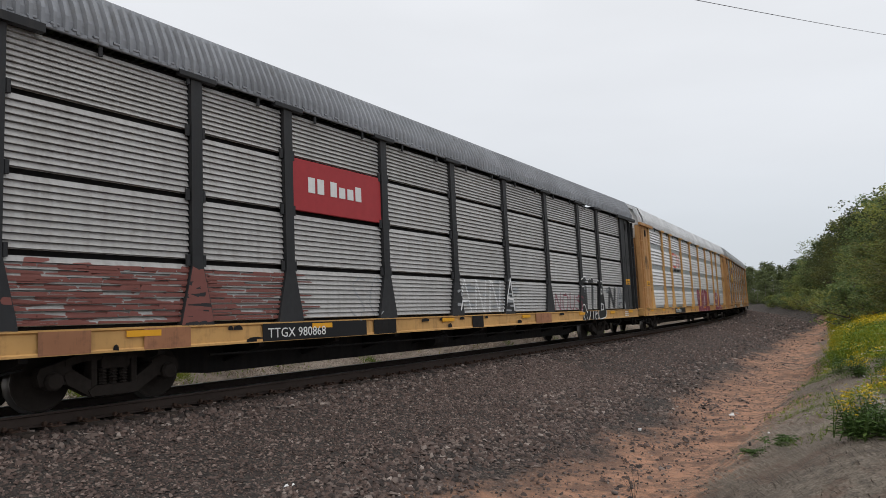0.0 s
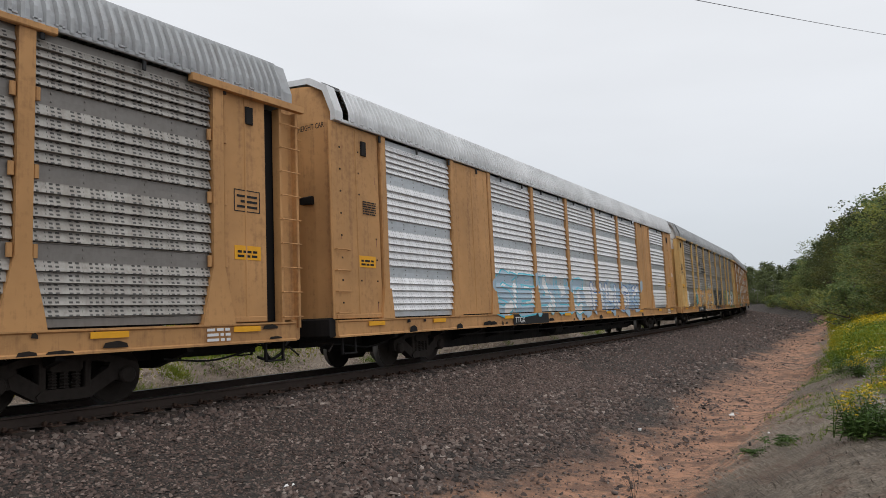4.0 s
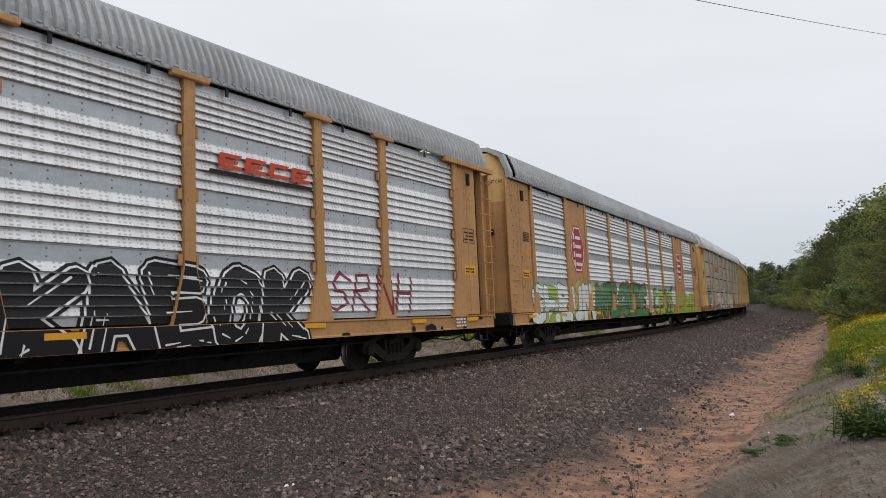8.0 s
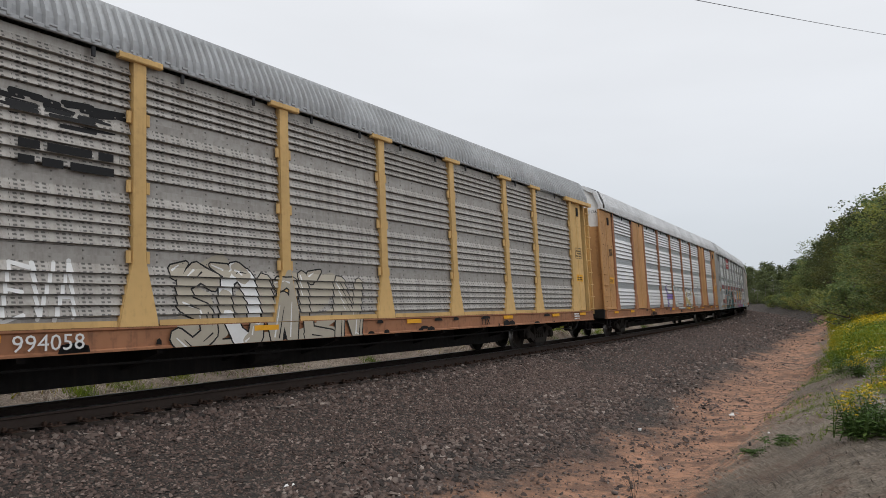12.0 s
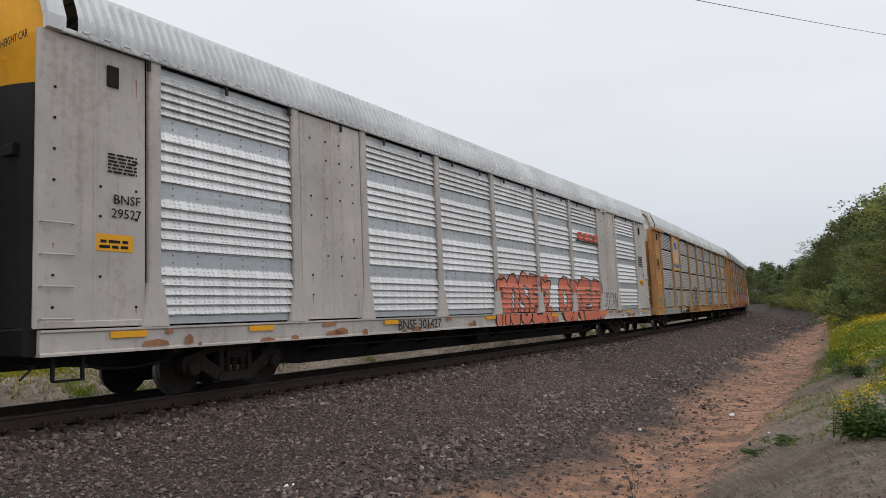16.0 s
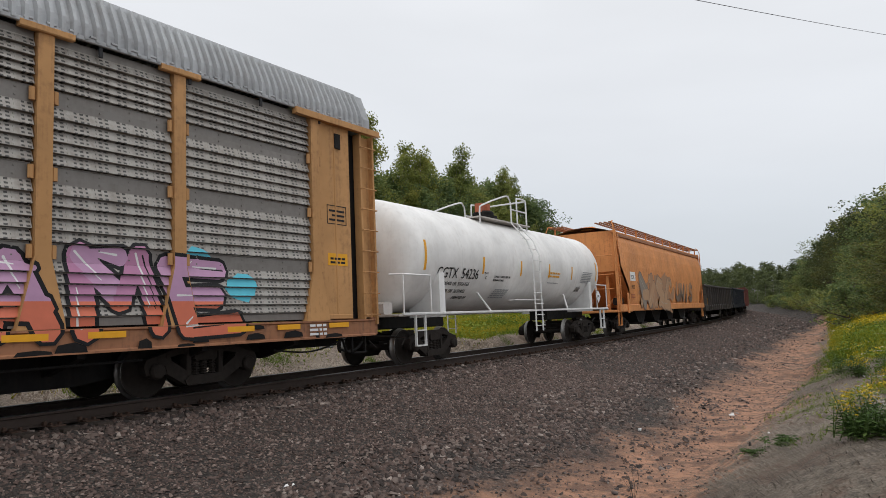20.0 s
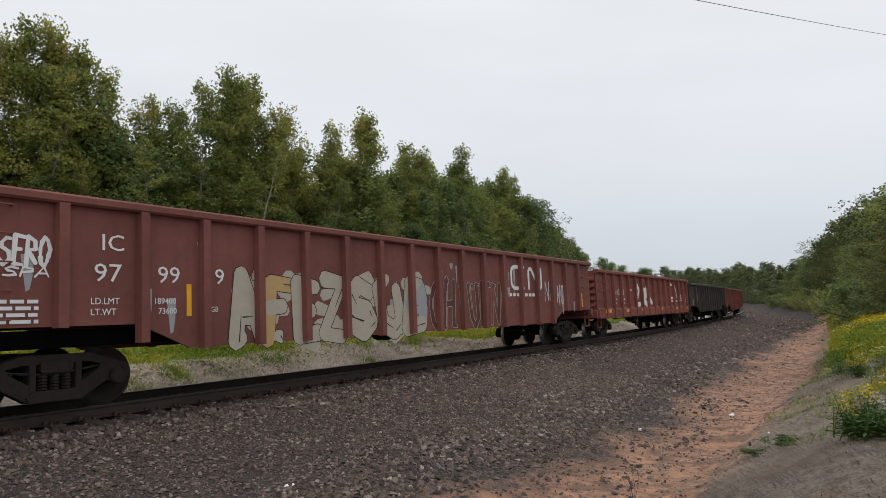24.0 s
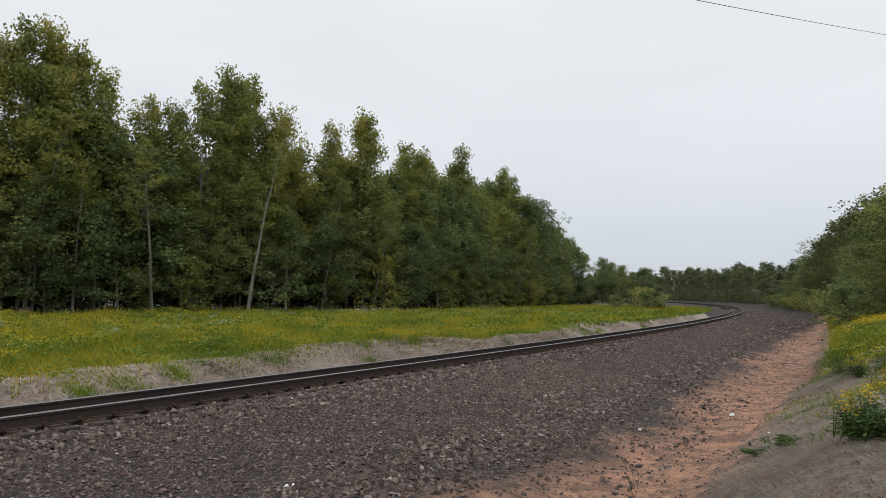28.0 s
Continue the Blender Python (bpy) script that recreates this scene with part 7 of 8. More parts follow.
    piece(c, "H", 9.85, 8.6, 0.95, 2.3, ["greyspray"], "ink", 124, 0.12, rim=0.04)
    piece(c, "L", 8.15, 6.5, 0.92, 2.25, ["p_slit", "greyspray"], "ink", 125, 0.14, rim=0.04)
    piece(c, "EO", 5.9, 3.4, 1.2, 2.15, ["p_slit"], "ink", 126, 0.12, rim=0.03)
    tag(c, "BARZ", 4.4, 3.4, 1.15, 2.0, "ink", 128, 0.02)
    for i, (x, z) in enumerate(((13.2, 1.55), (12.9, 1.3), (10.6, 2.3), (6.9, 2.2))):
        blot(c, x, z, 0.20, 0.14, "green", 130 + i)
    piece(c, "VILES", -1.65, -4.2, 1.17, 2.40, ["ink", "greyspray"], "ink", 127, 0.12, cloud="greyspray", shine="chalk", rim=0.02)
    tag(c, "ORB", -4.9, -7.2, 1.2, 1.9, "chalk", 129, 0.025)
    piece(c, "CA", -7.5, -9.6, 1.15, 1.9, ["p_slit"], "ink", 123, 0.14, rim=0.02)
    tag(c, "MARTY", 3.0, 2.0, 0.82, 1.05, "ink", 133, 0.014)
    lettering(c, "TTX", -5.6, 0.84, 0.24, "brick", 1.606)
    number_patch(c, 8.2, "TTGX  979885", 0.21, wide=2.5)
    cars.append(c)

    c = autorack("drab punched-sheet car carrier with tan posts and pink graffiti", "tan", "p_drab", "p_drabband", "roof", "tan", "rust", special={1: sign_bay((2, 3), "tan", draw_shield)})
    for i, (x, z, m) in enumerate(((13.7, 1.8, "sky"), (13.5, 1.3, "sky"), (12.6, 2.1, "sky"), (12.2, 1.4, "aqua"), (6.4, 2.2, "sky"), (6.0, 1.5, "sky"), (5.9, 2.0, "salmon"), (5.6, 1.6, "salmon"), (6.1, 1.2, "sky"), (4.2, 1.8, "aqua"),
                                       (3.1, 2.3, "aqua"), (2.2, 2.3, "aqua"), (0.2, 2.3, "aqua"), (-1.4, 2.2, "aqua"), (-2.9, 2.2, "aqua"), (-4.0, 1.7, "aqua"), (-4.6, 1.4, "aqua"), (-9.8, 2.1, "aqua"), (-10.7, 1.7, "aqua"))):
        blot(c, x, z, 0.34, 0.24, m, 140 + i)
    piece(c, "EXTRZK", 12.0, 6.2, 0.82, 2.3, ["mauve", "purple", "salmon"], "ink", 133, 0.20, cloud="sky", shine="chalk", rim=0.07, low="salmon")
    tag(c, "CRAVEN", 5.6, 4.7, 1.65, 1.95, "chalk", 134, 0.014)
    tag(c, "FLESH", 5.5, 4.8, 1.2, 1.6, "chalk", 135, 0.016)
    tag(c, "STS", 4.0, 3.4, 1.15, 1.6, "ink", 136, 0.05)
    tag(c, "STS", 4.0, 3.4, 1.15, 1.6, "chalk", 136, 0.025)
    piece(c, "CEONTR", 3.2, -4.2, 0.75, 2.4, ["mauve", "lilac"], "ink", 132, 0.19, shine="chalk", rim=0.07, low="salmon")
    piece(c, "SAME", -4.9, -10.6, 0.88, 2.3, ["lilac", "mauve"], "ink", 137, 0.20, shine="chalk", rim=0.06, low="salmon")
    sill_dirt(c, 8, "black", 40)
    number_patch(c, 8.6, "TTGX  978587", 0.24, wide=2.6)
    for x in (6.5, 3.6, 0.7, -2.3, -8.0, -11.4):
        part("reflector", Shape().box(x - 0.55, x, 1.603, 1.608, 0.97, 1.06), "reflect", c, "yellow reflective strip")
    cars.append(c)
    for i, c in enumerate(cars):
        if i not in (8, 11, 13):
            sill_dirt(c, 50 + i, ("black", "rust", "truckgrey")[i % 3], 24)
    for i, mat in ((6, "chalk"), (9, "chalk"), (11, "ink")):
        lettering(cars[i], "BI", -13.3, 2.6, 0.26, mat, 1.560)
        bars(cars[i], -12.75, 3.05, 0.62, 0.5, 6, "ink", 1.556, 80 + i)
    for i in (3, 6, 9):
        for xs, k in (((13.9, 13.3, 12.75), 1.54), ((-13.9, -13.3, -12.75), 1.54)):
            door_rivets(cars[i], xs, [1.45 + 0.45 * n for n in range(8)], k, "truckgrey", 70 + i, "old_red")
    return cars


RACKS = build_racks()


# -- open gondolas --
def gondola(label, length, top, bottom, mat, posts, belly=0.0):
    """An open steel gondola: posts and a rim on plain sides, ribbed ends."""
    car = tagged(new("gondola_car"), label, "railcar", "cars of the train")
    h = length / 2
    for sg in (1, -1):
        s = Shape()
        poly = [(-h, bottom + 0.25), (-h + 2.6, bottom + 0.25), (-h + 3.5, bottom - belly), (h - 3.5, bottom - belly), (h - 2.6, bottom + 0.25), (h, bottom + 0.25), (h, top), (-h, top)] if belly else [(-h, bottom), (h, bottom), (h, top), (-h, top)]
        s.prism(poly, 1, min(1.44 * sg, 1.48 * sg), max(1.44 * sg, 1.48 * sg))
        part("side", s, mat, car)
        part("top_rim", Shape().box(-h - 0.04, h + 0.04, min(1.40 * sg, 1.60 * sg), max(1.40 * sg, 1.60 * sg), top - 0.04, top + 0.10, 0.03), mat, car)
        if not belly:
            part("bottom_rail", Shape().prism([(1.47 * sg, bottom), (1.56 * sg, bottom), (1.56 * sg, bottom + 0.32), (1.50 * sg, bottom + 0.40), (1.47 * sg, bottom + 0.40)], 0, -h, h), mat, car)
        for x in posts:
            zb = bottom if not belly or abs(x) > h - 3.3 else bottom - belly
            zb += 0.25 if belly and abs(x) > h - 2.6 else 0
            p = Shape().prism([(x - 0.09, 1.47 * sg), (x - 0.07, 1.60 * sg), (x + 0.07, 1.60 * sg), (x + 0.09, 1.47 * sg)], 2, zb - 0.02, top - 0.03)
            part("side_post", p, mat, car)
        for ex in (1, -1):
            for i in range(5):
                z = bottom + 0.35 + i * 0.36
                part("grab_iron", Shape().tube([((h - 0.12) * ex, 1.48 * sg, z), ((h - 0.14) * ex, 1.57 * sg, z), ((h - 0.81) * ex, 1.57 * sg, z), ((h - 0.83) * ex, 1.48 * sg, z)], 0.012, 6), mat, car)
            st = Shape().box(min(ex * (h - 0.5), ex * (h - 0.1)), max(ex * (h - 0.5), ex * (h - 0.1)), 1.42 * sg - 0.04, 1.42 * sg + 0.04, bottom - 0.36, bottom - 0.32, 0.01)
            for dx in (0.1, 0.5):
                st.box(ex * (h - dx) - 0.015, ex * (h - dx) + 0.015, 1.42 * sg - 0.02, 1.42 * sg + 0.02, bottom - 0.35, bottom + 0.2, 0.004)
            part("step", st, mat, car)
    for ex in (1, -1):
        part("end_wall", Shape().box(min(ex * (h - 0.04), ex * h), max(ex * (h - 0.04), ex * h), -1.46, 1.46, bottom + 0.1, top + 0.05), mat, car)
        for i in range(5):
            z = bottom + 0.42 + i * (top - bottom - 0.55) / 5
            part("end_rib", rib_end(ex, h, z), mat, car)
        part("end_sill", Shape().box(min(ex * h, ex * (h + 0.16)), max(ex * h, ex * (h + 0.16)), -1.5, 1.5, bottom + 0.02, bottom + 0.32, 0.03), mat, car)
        coupler(car, h * ex + 0.05 * ex, ex)
        truck(car, (h - 1.62) * ex)
    part("floor", Shape().box(-h + 0.02, h - 0.02, -1.43, 1.43, bottom + 0.25, bottom + 0.33), "black", car)
    cs = Shape().box(-h, h, -0.25, 0.25, bottom - 0.05, bottom + 0.22, 0.02)
    cs.lathe([(0.03, -0.4), (0.2, -0.36), (0.22, 0), (0.2, 0.36), (0.03, 0.4)], 0, 12, (1.0, 0.7, bottom - 0.08))
    cs.tube([(-h + 3, 1.1, bottom - 0.06), (h - 3, 1.1, bottom - 0.06)], 0.02, 6)
    part("underframe", cs, "black", car)
    return car


def rib_end(ex, h, z):
    sh = Shape()
    pts = [(-1.42, 0), (-1.3, 0.14), (1.3, 0.14), (1.42, 0)]
    for (y0, d0), (y1, d1) in zip(pts[:-1], pts[1:]):
        a, b = ex * (h + d0), ex * (h + d1)
        sh.face([(ex * h, y0, z), (ex * h, y1, z), (b, y1, z + 0.05), (a, y0, z + 0.05)])
        sh.face([(a, y0, z + 0.05), (b, y1, z + 0.05), (b, y1, z + 0.13), (a, y0, z + 0.13)])
        sh.face([(a, y0, z + 0.13), (b, y1, z + 0.13), (ex * h, y1, z + 0.20), (ex * h, y0, z + 0.20)])
    return sh


def stains(car, h, z0, z1, mat, seed, n=34):
    """Rust-brown run-off and scrape marks on the side sheets."""
    r = random.Random(seed)
    sh = Shape()
    for i in range(n):
        x, w, z = r.uniform(-h, h), r.uniform(0.03, 0.22), r.uniform(z0 + 0.4, z1)
        d = r.uniform(0.15, 0.8)
        y = 0.0
        b = max(z0, z - d)
        sh.face([(x, y, z), (x + w, y, z - 0.02), (x + w * 0.8, y, z - (z - b) * 0.5), (x + w * 0.6, y, b), (x + w * 0.3, y, b + 0.03), (x + w * 0.1, y, z - (z - b) * 0.6)])
    sh.v = [(p[0], car_y(mat, i), p[2]) for i, p in enumerate(sh.v)]
    tagged(part("stain", sh, mat, car, "rust run-off on the side"), kind="stuff")


def car_y(mat, i):
    return 1.4815 + 0.00002 * (i // 6)


def reflectors(car, xs, z, tall=0.42, wide=0.12, y=1.485):
    for x in xs:
        part("reflector", Shape().box(x - wide / 2, x + wide / 2, y, y + 0.004, z, z + tall), "reflect", car, "yellow reflective strip")


def build_gondolas():
    out = []
    a = gondola("black open steel gondola with worn white streaks", 16.8, 2.45, 0.80, "gon_black", [6.84 - 1.14 * k for k in range(13)])
    tag(a, "SNE", -3, -6, 1.3, 2.0, "greyspray", 201, 0.03, 1.485)
    for x in (4.9, -1.8):
        part("number_mark", Shape().box(x - 0.25, x, 1.481, 1.484, 1.65, 2.05), "greyspray", a, "worn white mark")
    reflectors(a, (6.9, 2.0, -3.0, -7.2), 1.2)
    out.append((a, 451.5, 468.3, 6.9))
    b = gondola("blue-black open steel gondola with yellow strips", 16.8, 2.50, 0.80, "gon_blue", [6.9 - 1.135 * k for k in range(13)])
    reflectors(b, (6.9, 0.9, -1.05, -4.48, -7.75), 1.25, 0.62)
    lettering(b, "CU.FT.", -5.8, 1.55, 0.10, "chalk", 1.49)
    bars(b, -5.8, 1.42, 0.55, 0.10, 1, "chalk", 1.487, 35)
    bars(b, -6.95, 1.52, 0.30, 0.24, 3, "chalk", 1.487, 36, "data_plate")
    out.append((b, 469.0, 485.8, 6.8))
    c = gondola("faded brown-red gondola with peeling white graffiti", 21.26, 2.82, 0.90, "gon_brown", [9.18, 7.98] + [6.88 - 1.16 * k for k in range(15)], 0.14)
    noodle(c, -4.16, -6.28, 1.86, 2.50, y=1.487)
    lettering(c, "IC", 8.62, 2.20, 0.33, "chalk", 1.49, 1.2)
    lettering(c, "97", 8.72, 1.76, 0.36, "chalk", 1.49, 1.2)
    lettering(c, "99", 7.72, 1.76, 0.36, "chalk", 1.49, 1.15)
    lettering(c, "9", 6.66, 1.76, 0.36, "chalk", 1.49, 1.2)
    lettering(c, "LD.LMT", 8.76, 1.44, 0.13, "chalk", 1.49)
    lettering(c, "LT.WT", 8.76, 1.29, 0.13, "chalk", 1.49)
    lettering(c, "189400", 7.78, 1.44, 0.13, "chalk", 1.49)
    lettering(c, "73600", 7.70, 1.29, 0.13, "chalk", 1.49)
    lettering(c, "GB", 6.74, 1.31, 0.12, "chalk", 1.49)
    bars(c, 9.95, 1.2, 0.5, 0.34, 4, "chalk", 1.487, 3)
    piece(c, "AFEZ", 6.35, 3.4, 0.66, 2.12, ["bone", "bone", "sand"], "ink", 211, 0.30, y=1.486, cloud="bone", rim=0.016)
    piece(c, "SUB", 3.4, 0.35, 0.68, 2.10, ["bone", "bone", "greyspray"], "ink", 216, 0.28, y=1.486, cloud="bone", rim=0.018)
    piece(c, "CHIUFN", 0.30, -3.4, 0.74, 2.05, ["rust_wash", "gon_brown"], "bone", 214, 0.17, y=1.486, rim=0.016)
    tag(c, "SERO", 9.95, 9.3, 1.95, 2.30, "chalk", 212, 0.03, 1.487)
    tag(c, "SPA", 9.9, 9.3, 1.80, 1.92, "chalk", 217, 0.015, 1.487)
    tag(c, "NE", -6.5, -7.3, 1.5, 2.1, "chalk", 213, 0.02, 1.487)
    tag(c, "NGO", -7.5, -8.4, 1.4, 2.0, "chalk", 215, 0.02, 1.487)
    bars(c, -4.0, 1.62, 2.2, 0.17, 1, "chalk", 1.487, 31)
    reflectors(c, (10.2, 7.15, 3.40, -3.5, -9.8), 1.25, 0.5, 0.09)
    out.append((c, 487.01, 508.27, 9.0))
    d = gondola("oxide-red open gondola with white lettering", 16.85, 2.60, 0.80, "gon_red", [7.48 - 1.113 * k for k in range(15)])
    lettering(d, "13", 5.72, 1.72, 0.34, "chalk", 1.49, 0.95)
    lettering(d, "7252", 5.28, 1.72, 0.34, "chalk", 1.49, 0.85)
    bars(d, 6.28, 1.73, 0.42, 0.27, 1, "chalk", 1.487, 12)
    lettering(d, "LD.LMT.", 6.15, 1.50, 0.12, "chalk", 1.49)
    lettering(d, "LT.WT.", 6.15, 1.34, 0.12, "chalk", 1.49)
    lettering(d, "200600", 5.0, 1.50, 0.12, "chalk", 1.49)
    lettering(d, "62400", 5.0, 1.34, 0.12, "chalk", 1.49)
    bars(d, 4.05, 1.92, 0.6, 0.08, 2, "chalk", 1.487, 5)
    piece(d, "2", 3.0, 2.02, 1.2, 2.30, ["chalk"], "chalk", 225, 0.17, y=1.486, rim=0.01, slant=0)
    piece(d, "EX", 1.75, 0.35, 1.25, 2.2, ["chalk"], "chalk", 226, 0.2, y=1.486, rim=0.01, cloud="chalk")
    noodle(d, -4.05, -5.95, 1.62, 2.34, y=1.487)
    bars(d, -4.0, 1.42, 1.9, 0.16, 1, "chalk", 1.487, 33)
    bars(d, -6.6, 1.45, 0.4, 0.4, 3, "chalk", 1.487, 34)
    reflectors(d, (7.35, -8.0), 1.35, 0.55)
    for x in (7.45, 7.05, 4.55, 4.1, 2.0, -1.7, -5.2, -8.0):
        part("reflector", Shape().box(x - 0.16, x + 0.16, 1.562, 1.567, 1.00, 1.13), "reflect", d, "yellow reflective strip")
    out.append((d, 509.05, 525.9, 6.8))
    e = gondola("dull black gondola with orange patches and scrawls", 17.0, 2.45, 0.88, "gon_black", [6.6] + [5.37 - 1.045 * k for k in range(13)], 0.12)
    for x0, x1 in ((6.45, 5.55), (5.22, 4.5)):
        part("faded_panel", Shape().box(x1, x0, 1.4805, 1.4815, 1.36, 2.28), "soot", e, "greyed patch behind old numbers")
    lettering(e, "I C G", 6.35, 1.98, 0.28, "old_orange", 1.487, 0.85)
    for i, (x0, x1) in enumerate(((6.4, 5.6), (5.15, 4.55))):
        piece(e, "NES" if i == 0 else "BB", x0, x1, 1.42, 1.78, ["old_orange", "bone"], "soot", 231 + i, 0.24, y=1.486, rim=0.01)
    tag(e, "AV", 4.25, 3.6, 1.3, 1.65, "old_orange", 233, 0.02, 1.487)
    tag(e, "SH", 4.2, 3.5, 1.85, 2.1, "old_red", 234, 0.02, 1.487)
    tag(e, "MH", 3.25, 2.6, 1.05, 1.65, "old_orange", 235, 0.022, 1.487)
    tag(e, "D", 2.2, 1.95, 1.1, 1.4, "bone", 236, 0.03, 1.487)
    tag(e, "INS", 1.1, 0.5, 1.1, 1.7, "old_red", 237, 0.022, 1.487)
    tag(e, "OZA", -1.15, -2.5, 0.95, 1.95, "bone", 238, 0.022, 1.487)
    tag(e, "SB", -2.6, -4.0, 0.95, 2.0, "bone", 239, 0.022, 1.487)
    tag(e, "BOF", -4.1, -5.3, 1.4, 1.9, "old_red", 240, 0.03, 1.487)
    for x in (1.72, -0.4):
        part("dent", Shape().prism([(x - 0.32, 1.46), (x + 0.32, 1.5), (x + 0.28, 1.62), (x - 0.25, 1.6)], 1, 1.4803, 1.4825), "ink", e, "torn dark slot in the side")
    for x in (5.15, 3.0, 0.75, -1.35, -3.4, -5.3):
        part("reflector", Shape().box(x - 0.45, x + 0.05, 1.481, 1.486, 0.94, 1.06), "reflect", e, "orange reflective patch")
    reflectors(e, (7.3, -7.4), 1.2)
    out.append((e, 526.8, 543.8, 6.9))
    f = gondola("reddish brown gondola with deep belly and white lettering", 17.56, 2.42, 0.85, "gon_red", [7.1, 5.92] + [4.74 - 1.158 * k for k in range(12)], 0.20)
    lettering(f, "6532", 5.88, 1.73, 0.40, "chalk", 1.49, 1.05)
    lettering(f, "196300", 5.31, 1.36, 0.15, "chalk", 1.49)
    lettering(f, "66700", 5.31, 1.16, 0.15, "chalk", 1.49)
    lettering(f, "DEFECT CARD", 4.6, 0.96, 0.06, "chalk", 1.49)
    bars(f, 4.35, 1.42, 0.65, 0.12, 2, "chalk", 1.487, 7)
    noodle(f, -3.97, -5.72, 1.58, 2.20, y=1.487)
    bars(f, -3.9, 1.32, 1.75, 0.14, 1, "salmon", 1.487, 15)
    bars(f, -0.45, 1.95, 0.3, 0.14, 2, "chalk", 1.487, 16)
    bars(f, -6.05, 1.45, 0.4, 0.3, 3, "chalk", 1.487, 8, "data_plate")
    reflectors(f, (2.95, -0.15, -3.35), 1.2)
    part("card_box", Shape().box(4.3, 4.62, 1.48, 1.56, 0.80, 0.88, 0.01), "gon_red", f)
    part("card_box", Shape().box(3.55, 3.95, 1.48, 1.56, 0.72, 0.92, 0.01), "gon_red", f)
    part("valve", Shape().box(2.45, 2.75, 1.48, 1.58, 0.80, 1.02, 0.03), "black", f, "dark valve box on the side")
    stains(f, 8.5, 0.72, 2.38, "rust_wash", 61)
    stains(d, 8.0, 0.85, 2.5, "rust_wash", 62)
    stains(c, 9.8, 0.85, 2.5, "greyspray", 63, 30)
    stains(a, 8.1, 0.85, 2.4, "greyspray", 64, 30)
    stains(e, 8.0, 0.85, 2.4, "rust_wash", 65, 24)
    out.append((f, 544.9, 562.46, 7.1))
    return out


GONDOLAS = build_gondolas()


